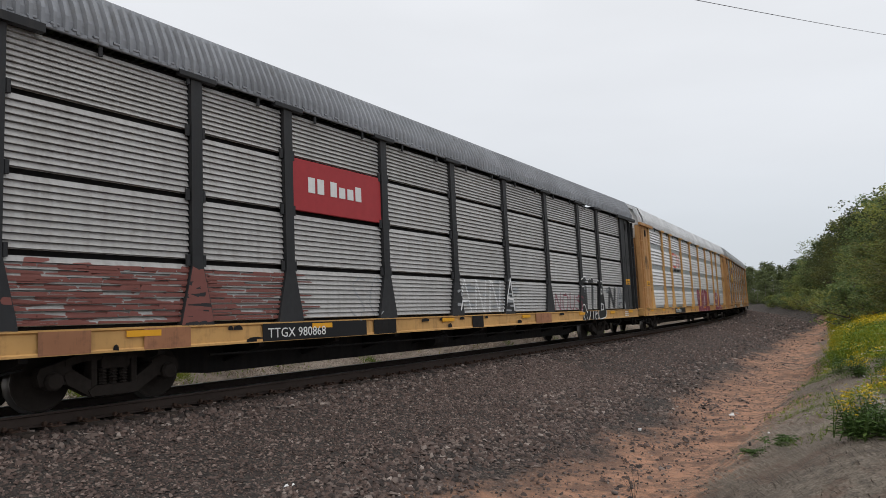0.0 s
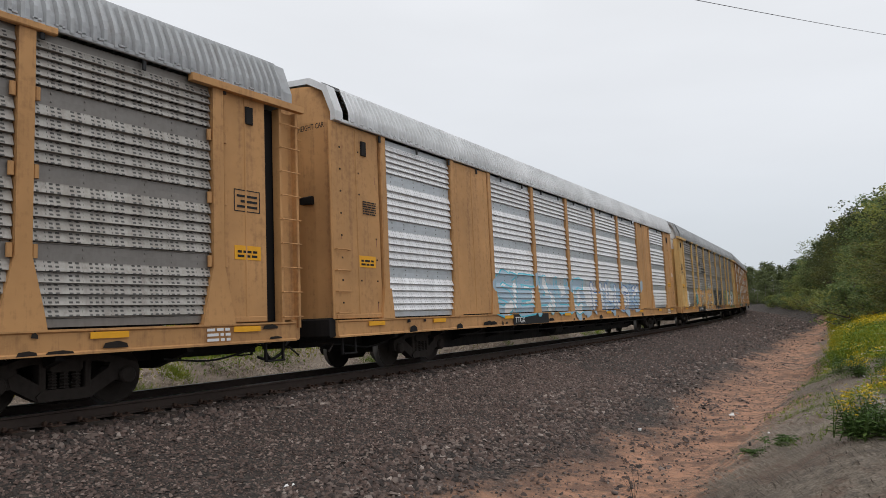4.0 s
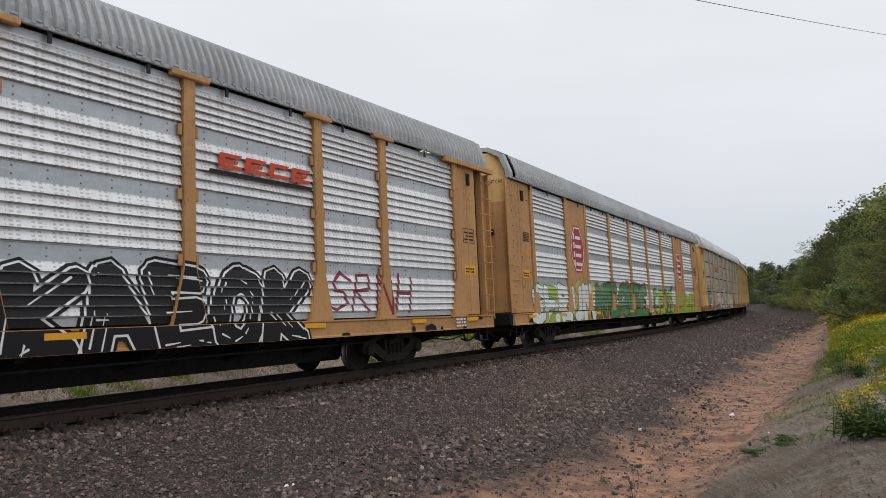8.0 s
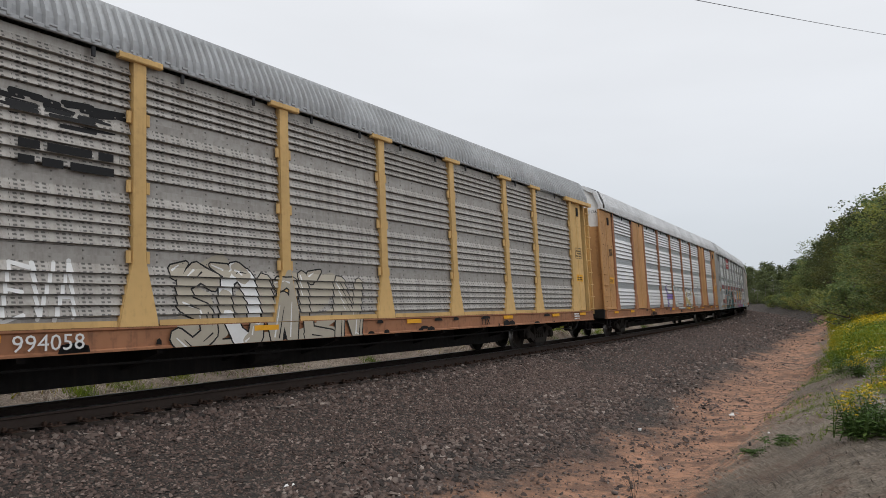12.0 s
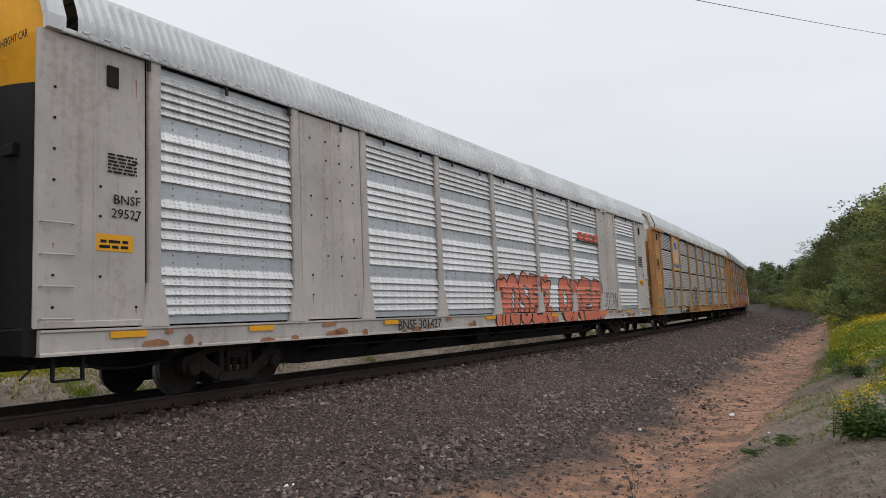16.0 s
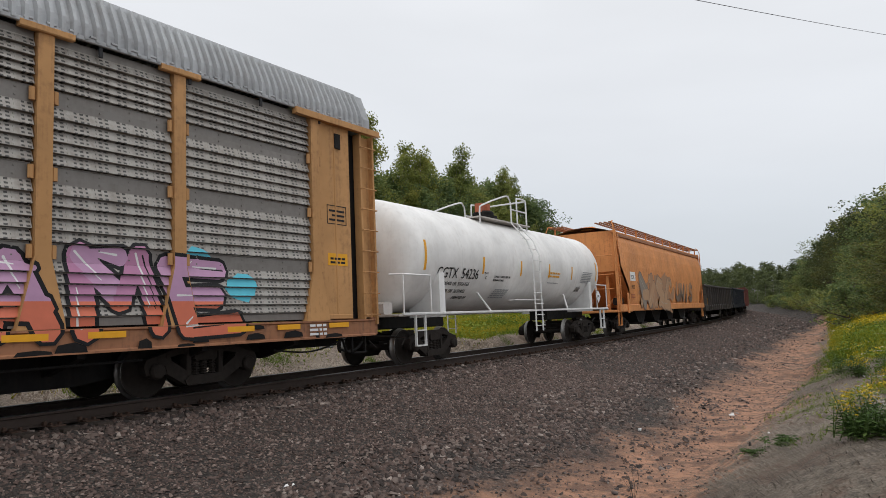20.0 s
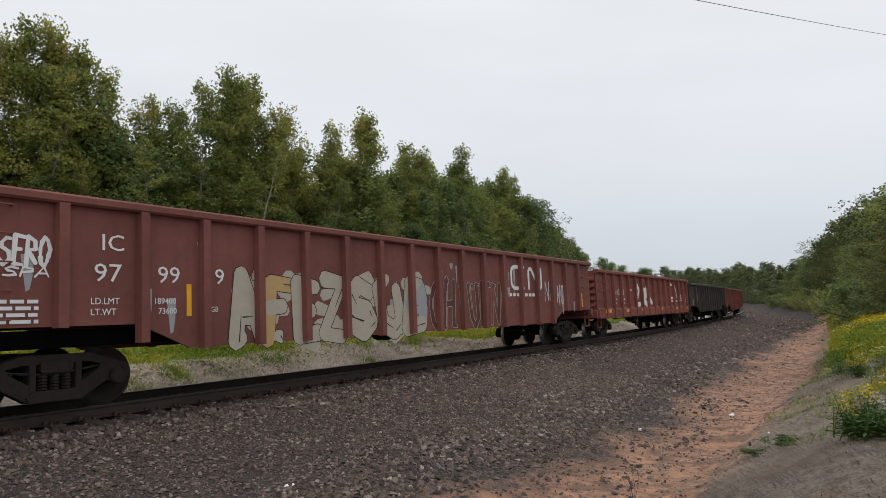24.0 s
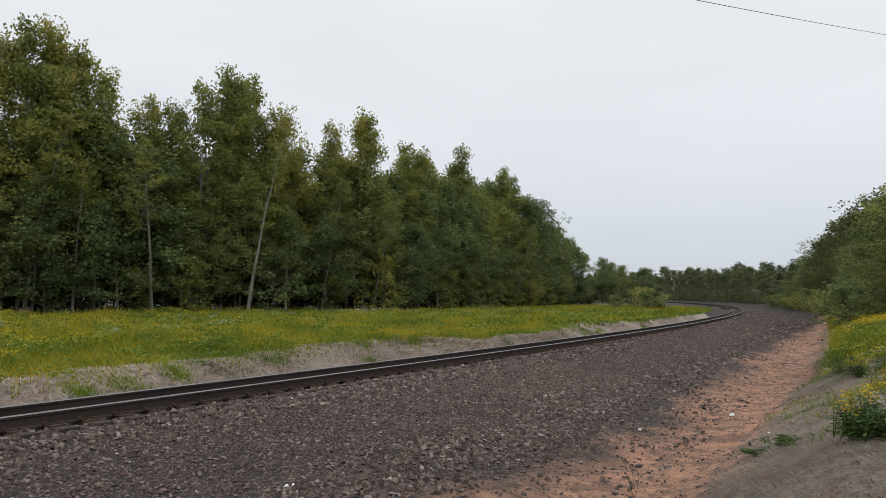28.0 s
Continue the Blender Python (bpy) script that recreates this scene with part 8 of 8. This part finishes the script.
def tank_car():
    car = tagged(new("tank_car"), "white cylindrical tank car with grey frame and railings", "railcar", "cars of the train")
    R, zc, h = 1.42, 2.66, 6.35
    prof = [(0.02, -h - 0.55)] + [(R * math.sin(a), -h - 0.55 * math.cos(a)) for a in (0.25, 0.5, 0.8, 1.1, 1.35)] + [(R, -h)] + [(R, x) for x in (-4.2, -2.1, 0, 2.1, 4.2)] + [(R, h)] + [(R * math.sin(a), h + 0.55 * math.cos(a)) for a in (1.35, 1.1, 0.8, 0.5, 0.25)] + [(0.02, h + 0.55)]
    smooth(part("tank", Shape().lathe(prof, 0, 48, (0, 0, zc)), "tank", car, "white tank shell with rounded ends"))
    for x in (-4.2, -1.4, 1.4, 4.2):
        part("weld_band", Shape().lathe([(R + 0.001, x - 0.02), (R + 0.006, x), (R + 0.001, x + 0.02)], 0, 48, (0, 0, zc)), "tank", car)
    part("manway", Shape().lathe([(0.05, 4.45), (0.30, 4.44), (0.34, 4.38), (0.34, 4.28), (0.45, 4.26), (0.45, 4.18), (0.36, 4.16), (0.36, 3.9)], 2, 18, (0.3, 0, 0)), "black", car, "dark bolted manway")
    part("valve", Shape().box(0.45, 0.65, -0.12, 0.12, 4.4, 4.68, 0.03), "brick", car, "rusty red valve")
    part("valve", Shape().box(-0.05, 0.12, -0.1, 0.1, 4.4, 4.72, 0.03), "brick", car, "rusty red valve")
    for sg in (1, -1):
        part("platform_rail", smooth_tube([(2.1, 0.85 * sg, 3.8), (2.1, 0.85 * sg, 4.2), (1.9, 0.85 * sg, 4.38), (0.4, 0.85 * sg, 4.82), (0.1, 0.85 * sg, 4.78), (0.0, 0.85 * sg, 4.6), (0.0, 0.85 * sg, 4.0)], 0.028, 6), "white", car)
        part("platform_rail", smooth_tube([(-0.45, 0.85 * sg, 3.8), (-0.45, 0.85 * sg, 4.75), (-0.55, 0.85 * sg, 4.86), (-1.05, 0.85 * sg, 4.86), (-1.15, 0.85 * sg, 4.75), (-1.15, 0.85 * sg, 3.85)], 0.028, 6), "white", car)
        part("platform_rail", Shape().tube([(0.0, 0.85 * sg, 4.45), (-1.15, 0.85 * sg, 4.45)], 0.022, 6), "white", car)
    part("platform_rail", Shape().tube([(-1.15, -0.85, 4.84), (-1.15, 0.85, 4.84)], 0.028, 6), "white", car)
    part("platform", Shape().box(-1.3, 2.2, -0.9, 0.9, 3.98, 4.02), "palegrey", car)
    for sg in (1, -1):
        ladder(car, -0.36, 0.14, 1.60 * sg, 0.55, 2.9, "white", 7)
        c = Shape()
        for x in (-0.36, 0.14):
            c.tube([(x, 1.60 * sg, 2.9), (x, 1.40 * sg, 3.4), (x, 0.88 * sg, 4.02)], 0.022, 6)
        for k in (0.2, 0.5, 0.8):
            y, z = 1.60 - 0.66 * k, 2.9 + 1.12 * k
            c.tube([(-0.36, y * sg, z), (0.14, y * sg, z)], 0.014, 6)
        part("ladder_top", c, "white", car)
        part("side_step", Shape().box(-0.62, 1.4, min(1.30 * sg, 1.52 * sg), max(1.30 * sg, 1.52 * sg), 1.50, 1.53), "white", car)
        s = Shape().box(-7.1, 7.1, min(1.42 * sg, 1.48 * sg), max(1.42 * sg, 1.48 * sg), 1.16, 1.22, 0.01)
        part("side_rail", s, "white", car)
        for ex in (1, -1):
            hr = Shape()
            for x in (5.9, 7.05):
                hr.tube([(x * ex, 1.45 * sg, 1.2), (x * ex, 1.45 * sg, 2.1)], 0.022, 6)
            hr.tube([(5.9 * ex, 1.45 * sg, 2.1), (7.05 * ex, 1.45 * sg, 2.1), (7.25 * ex, 1.2 * sg, 2.1)], 0.022, 6)
            part("rail_brace", Shape().tube([(2.85 * ex, 1.45 * sg, 1.2), (3.15 * ex, 1.20 * sg, 1.72)], 0.03, 6), "white", car)
            part("hand_rail", hr, "white", car)
            st = Shape()
            for x in (6.2, 6.6):
                st.box(x * ex - 0.02, x * ex + 0.02, 1.45 * sg - 0.03, 1.45 * sg + 0.03, 0.45, 1.2, 0.004)
            for z in (0.45, 0.8):
                st.box(min(6.2 * ex, 6.6 * ex), max(6.2 * ex, 6.6 * ex), 1.45 * sg - 0.05, 1.45 * sg + 0.05, z - 0.015, z + 0.015, 0.004)
            part("step", st, "white", car)
            part("saddle", Shape().prism([(1.36 * sg, 1.1), (1.42 * sg, 1.1), (1.42 * sg, 2.2), (1.25 * sg, 2.0), (0.5 * sg, 1.38), (0.5 * sg, 1.1)], 0, min(5.2 * ex, 5.45 * ex), max(5.2 * ex, 5.45 * ex)), "white", car)
    for ex in (1, -1):
        part("stub_frame", Shape().box(min(3.6 * ex, 7.2 * ex), max(3.6 * ex, 7.2 * ex), -0.35, 0.35, 0.85, 1.22, 0.03), "black", car)
        part("end_platform", Shape().box(min(6.2 * ex, 7.25 * ex), max(6.2 * ex, 7.25 * ex), -1.45, 1.45, 1.14, 1.2, 0.01), "palegrey", car)
        part("hand_brake", Shape().box(min(6.6 * ex, 6.95 * ex), max(6.6 * ex, 6.95 * ex), 0.3, 0.8, 1.2, 1.5, 0.05), "palegrey", car)
        coupler(car, 7.1 * ex, ex)
        truck(car, 5.3 * ex)
    for x, a0 in ((6.0, 0), (3.05, 1), (0.63, 1), (-1.55, 1), (-3.58, 1), (-6.12, 0)):
        rows = []
        lo, hi = (-0.30, 0.22) if a0 == 0 else (-0.30, 0.03)
        for i in range(9):
            a = lo + (hi - lo) * i / 8
            rows.append([(x - 0.05, (R + 0.004) * math.cos(a), zc + (R + 0.004) * math.sin(a)), (x + 0.05, (R + 0.004) * math.cos(a), zc + (R + 0.004) * math.sin(a))])
        part("reflector", Shape().strip(rows), "reflect", car, "curved yellow reflective strip")

    def round_at(x, z):
        a = math.asin((z - zc) / R)
        return pose(x, (R + 0.012) * math.cos(a), zc + (R + 0.012) * math.sin(a), math.degrees(a))

    def round_text(words, x, z, size, mat="ink", wide=1.0):
        me = once(("text", words, size, mat), lambda: text_mesh(words, size))
        if not me.materials:
            me.materials.append(M[mat])
        part("lettering", me, None, car, at=round_at(x, z + size * 0.36) @ ALONG @ Matrix.Translation((0, -size * 0.36, 0)) @ Matrix.Diagonal((wide, 1, 1, 1)))

    round_text("CGTX  54236", 5.42, 2.08, 0.40, wide=0.92)
    round_text("LD LMT 205400  LBS  93150 KGS", 5.42, 1.90, 0.15, wide=0.85)
    round_text("LT WT   57600  LBS  26150 KGS", 5.42, 1.72, 0.15, wide=0.85)
    round_text("NEW 02-04", 4.16, 1.56, 0.15)
    round_text("PLATE", 2.96, 2.24, 0.08)
    round_text("C", 2.88, 2.10, 0.13)
    round_text("CONSULT OWNER BEFORE", 2.36, 2.16, 0.085)
    round_text("REPAIRING TANK", 2.36, 2.06, 0.085)
    bars(car, 0.9, 0, 0.9, 0.40, 5, "greyspray", 0, 3, at=round_at(1.2, 1.6))
    bars(car, 0.55, 0, 1.0, 0.22, 2, "reflect", 0, 4, "notice", at=round_at(-2.0, 2.28))
    bars(car, 0.5, 0, 0.9, 0.06, 1, "greyspray", 0, 6, at=round_at(-2.0, 2.08))
    bars(car, 0.5, 0, 1.0, 0.45, 7, "greyspray", 0, 5, "data_plate", at=round_at(-4.99, 2.15))
    bars(car, 0.2, 0, 0.45, 0.22, 5, "ink", 0, 7, "data_plate", at=round_at(-4.4, 1.85))
    part("placard", Shape().prism([(-5.95, 1.40), (-5.70, 1.65), (-5.95, 1.90), (-6.20, 1.65)], 1, 1.50, 1.51), "chalk", car, "white diamond hazard placard")
    lettering(car, "1789", -5.795, 1.61, 0.125, "ink", 1.513)
    return car


def hopper_car():
    car = tagged(new("covered_hopper_car"), "faded orange covered hopper car with rust stains", "railcar", "cars of the train")
    h = 10.0
    for sg in (1, -1):
        rows = []
        prof = [(1.52, 1.30), (1.55, 1.45), (1.582, 1.95), (1.60, 2.20), (1.60, 2.65), (1.60, 2.98), (1.56, 3.6), (1.50, 4.0), (1.36, 4.42)]
        rows = [[(x, y * sg, z) for x in (([-h + 0.55 + 1.15 * min(1, max(0, (2.98 - z) / 1.03))] + list(np.linspace(-7.0, 7.0, 13)) + [h - 0.55 - 1.15 * min(1, max(0, (2.98 - z) / 1.03))]))] for y, z in prof]
        part("side_sheet", Shape().strip(rows), "orange", car)
        part("side_sill", Shape().box(-h + 0.2, h - 0.2, min(1.42 * sg, 1.58 * sg), max(1.42 * sg, 1.58 * sg), 1.02, 1.32, 0.02), "orange", car)
        rb = Shape()
        rb.box(-h + 0.3, h - 0.3, min(1.30 * sg, 1.44 * sg), max(1.30 * sg, 1.44 * sg), 4.38, 4.46, 0.02)
        part("roof_edge", rb, "orange", car)
        w = Shape()
        for y in (0.75, 0.95, 1.15, 1.35):
            w.box(-h + 0.1, h - 0.1, sg * y - 0.035, sg * y + 0.035, 4.80, 4.84)
        for i in range(75):
            x = -h + 0.2 + i * 0.265
            w.box(x - 0.012, x + 0.012, min(0.7 * sg, 1.4 * sg), max(0.7 * sg, 1.4 * sg), 4.785, 4.80)
        part("running_board", w, "rust", car, "rusty grated running board")
        # added brown strip: the eave's shadow band and rust, put in as colour
        part("eave_angle", Shape().box(-h + 0.45, h - 0.45, min(1.35 * sg, 1.475 * sg), max(1.35 * sg, 1.475 * sg), 4.24, 4.375, 0.02), "rust", car, "brown strip for the shadow and rust under the eave")
        for i in range(11):
            x = -h + 0.8 + i * (2 * h - 1.6) / 10
            part("board_support", Shape().box(x - 0.03, x + 0.03, sg * 1.33 - 0.03, sg * 1.33 + 0.03, 4.42, 4.80, 0.004), "orange", car)
        for ex in (1, -1):
            e = Shape()
            e.box(ex * (h - 0.5) - 0.07, ex * (h - 0.5) + 0.07, sg * 1.42 - 0.06, sg * 1.42 + 0.06, 1.05, 4.5, 0.015)
            part("corner_post", e, "orange", car)
            ladder(car, ex * (h - 0.42) - 0.2, ex * (h - 0.42) + 0.2, 1.52 * sg, 1.1, 4.4, "orange", 8)
            hr = Shape().tube([(ex * (h - 0.1), 1.50 * sg, 1.1), (ex * (h - 0.1), 1.50 * sg, 4.6), (ex * (h - 0.2), 1.42 * sg, 4.85), (ex * (h - 0.6), 1.36 * sg, 4.9)], 0.025, 6)
            part("hand_rail", hr, "orange", car)
            st = Shape().box(ex * (h - 0.4) - 0.2, ex * (h - 0.4) + 0.2, sg * 1.46 - 0.05, sg * 1.46 + 0.05, 0.45, 0.48, 0.005)
            for d in (-0.2, 0.2):
                st.box(ex * (h - 0.4) + d - 0.02, ex * (h - 0.4) + d + 0.02, sg * 1.46 - 0.03, sg * 1.46 + 0.03, 0.46, 1.1, 0.004)
            part("step", st, "orange", car)
    rows = [[(x, y, 4.42 + 0.30 * (1 - (y / 1.4) ** 2)) for y in np.linspace(-1.38, 1.38, 9)] for x in np.linspace(-h + 0.5, h - 0.5, 12)]
    part("roof", Shape().strip(rows), "orange", car)
    part("hatch_row", Shape().box(-h + 1.2, h - 1.2, -0.3, 0.3, 4.66, 4.82, 0.03), "orange", car)
    for ex in (1, -1):
        s = Shape()
        s.strip([[(ex * (h - 0.55), y, 4.5) for y in np.linspace(-1.38, 1.38, 5)], [(ex * (h - 0.55), y, 2.75) for y in np.linspace(-1.58, 1.58, 5)], [(ex * (h - 2.6), y, 1.2) for y in np.linspace(-1.5, 1.5, 5)]])
        part("slope_sheet", s, "orange", car)
        for y in (-0.9, 0.9):
            part("brace", Shape().box(ex * (h - 0.85) - 0.05, ex * (h - 0.85) + 0.05, y - 0.06, y + 0.06, 1.1, 2.8, 0.01), "orange", car)
            part("brace", Shape().tube([(ex * (h - 0.6), y, 1.25), (ex * (h - 1.9), y, 1.7)], 0.05, 6), "orange", car)
        part("end_platform", Shape().box(min(ex * (h - 2.3), ex * h), max(ex * (h - 2.3), ex * h), -1.5, 1.5, 1.0, 1.1, 0.02), "orange", car)
        for y in (-0.35,):
            smooth(part("air_tank", Shape().lathe([(0.03, -0.45), (0.18, -0.42), (0.2, -0.3), (0.2, 0.3), (0.18, 0.42), (0.03, 0.45)], 1, 14, (ex * (h - 1.2), y, 1.5)), "rust", car))
        part("brake_rail", Shape().tube([(ex * h, -1.4, 2.0), (ex * h, 1.4, 2.0)], 0.02, 6).tube([(ex * h, -1.4, 2.6), (ex * h, 1.4, 2.6)], 0.02, 6).tube([(ex * h, -1.4, 3.4), (ex * h, 1.4, 3.4)], 0.02, 6), "orange", car)
        coupler(car, h * ex, ex)
        truck(car, (h - 1.75) * ex)
    bw = Shape().lathe([(0.27, h - 0.36), (0.30, h - 0.34), (0.30, h - 0.31), (0.27, h - 0.30)], 0, 20, (0, -0.95, 2.3))
    for k in range(5):
        an = k * 1.2566
        bw.tube([(h - 0.34, -0.95, 2.3), (h - 0.33, -0.95 + 0.28 * math.cos(an), 2.3 + 0.28 * math.sin(an))], 0.016, 5)
    part("brake_wheel", bw, "palegrey", car, "pale round hand-brake wheel")
    part("brake_box", Shape().box(h - 0.55, h - 0.36, -1.2, -0.75, 2.05, 2.5, 0.04), "orange", car)
    part("valve_gear", Shape().box(h - 1.3, h - 0.9, 1.05, 1.4, 1.32, 1.62, 0.05).tube([(h - 1.4, 1.3, 1.15), (h - 1.3, 1.3, 1.85), (h - 0.8, 1.3, 1.85), (h - 0.7, 1.3, 1.15)], 0.018, 6), "truckgrey", car, "grey brake valve on the platform")
    part("lift_lug", Shape().prism([(h - 1.42, 0.95), (h - 1.22, 0.95), (h - 1.22, 1.75), (h - 1.27, 1.82), (h - 1.37, 1.82), (h - 1.42, 1.75)], 1, 1.59, 1.625), "orange", car, "lifting lug on the sill")
    for x in (-4.8, -1.6, 1.6, 4.8):
        part("hopper_bay", Shape().prism([(x - 1.15, 1.05), (x + 1.15, 1.05), (x + 0.45, 0.45), (x - 0.45, 0.45)], 1, -1.1, 1.1), "black", car)
        part("outlet_gate", Shape().box(x - 0.5, x + 0.5, -0.7, 1.25, 0.40, 0.48, 0.02), "truckgrey", car)
    part("sign_panel", Shape().box(h - 2.72, h - 1.85, 1.605, 1.61, 2.35, 2.75), "chalk", car)
    lettering(car, "TCIX", h - 1.91, 2.44, 0.25, "ink", 1.613)
    lettering(car, "1012", h - 2.0, 2.0, 0.26, "ink", 1.603)
    bars(car, h - 1.9, 1.6, 0.6, 0.22, 2, "brick", 1.60, 3)
    part("sign_panel", Shape().box(h - 0.54, h - 0.53, -0.2, 0.45, 3.0, 3.25), "chalk", car)
    lettering(car, "TCIX", h - 0.525, 3.04, 0.22, "ink", y=-0.12, turn=FRONT)
    piece(car, "AWSL", 6.6, -0.1, 1.04, 2.80, ["fade_grey", "slate", "fade_tan"], "fade_dark", 301, 0.27, cloud="fade_tan", y=1.606, shine="bone", rim=0.05, slant=0.5)
    piece(car, "UNIS", -1.0, -5.9, 1.36, 2.55, ["fade_tan", "fade_dark"], "fade_dark", 302, 0.22, low="fade_dark", y=1.606, rim=0.02, slant=0.25)
    tag(car, "YAN", 7.0, 6.3, 2.0, 2.3, "fade_dark", 303, 0.02, 1.606)
    tag(car, "INT", 7.0, 6.4, 1.75, 1.95, "fade_dark", 304, 0.02, 1.606)
    return car


OTHERS = [(tank_car(), 414.85, 430.5, 5.3), (hopper_car(), 430.9, 451.0, 8.2)]


# ---- how the train moves ----
def car_pose(s, base):
    """The pose of a car whose middle stands at s, on two trucks base metres to each side of it."""
    x0, y0, _ = track(s - base, -0.7525)
    x1, y1, _ = track(s + base, -0.7525)
    turn = math.degrees(math.atan2(float(y0 - y1), float(x0 - x1)))
    return pose(float(x0 + x1) / 2, float(y0 + y1) / 2, -CANT / 2, 0, 0, turn) @ pose(0, 0, 0, TILT)


def motions():
    # the slack in the couplers sets each car a little ahead or behind
    slack = (-0.04, 0.04, 0.04, -0.10, 0.33, -0.37, -0.31, -0.16, -0.30, 0.0, -0.08, -0.02, 0.17, 0.13)
    train = [(c, 1.705 + 29.51 * k + d, 31.215 + 29.51 * k + d, 10.5) for (k, c), d in zip(enumerate(RACKS), slack)]
    train += OTHERS + GONDOLAS
    mids = {}
    for c, a, b, base in train:
        mid = (a + b) / 2
        mids[c.name] = mid
        walk(c, [(t, car_pose(mid - SPEED * t, base)) for t in np.linspace(0, 28, 57)])
    for w, dx, c in WHEELS:
        t0, t1 = max(0.0, (mids[c.name] - 55) / SPEED), min(28.0, (mids[c.name] + 14) / SPEED)
        f0, f1 = int(t0 * 40), int(t1 * 40)
        turn = math.degrees(SPEED / 40 / 0.42)
        rows = [(f / 40, pose(dx, 0, 0.42, 0, ((f - f0) * turn) % 360, 0)) for f in range(f0, f1 + 1)]
        if f0 > 0:
            rows.insert(0, (0.0, rows[0][1]))
        if f1 < 1120:
            rows.append((28.0, rows[-1][1]))
        walk(w, rows)


motions()
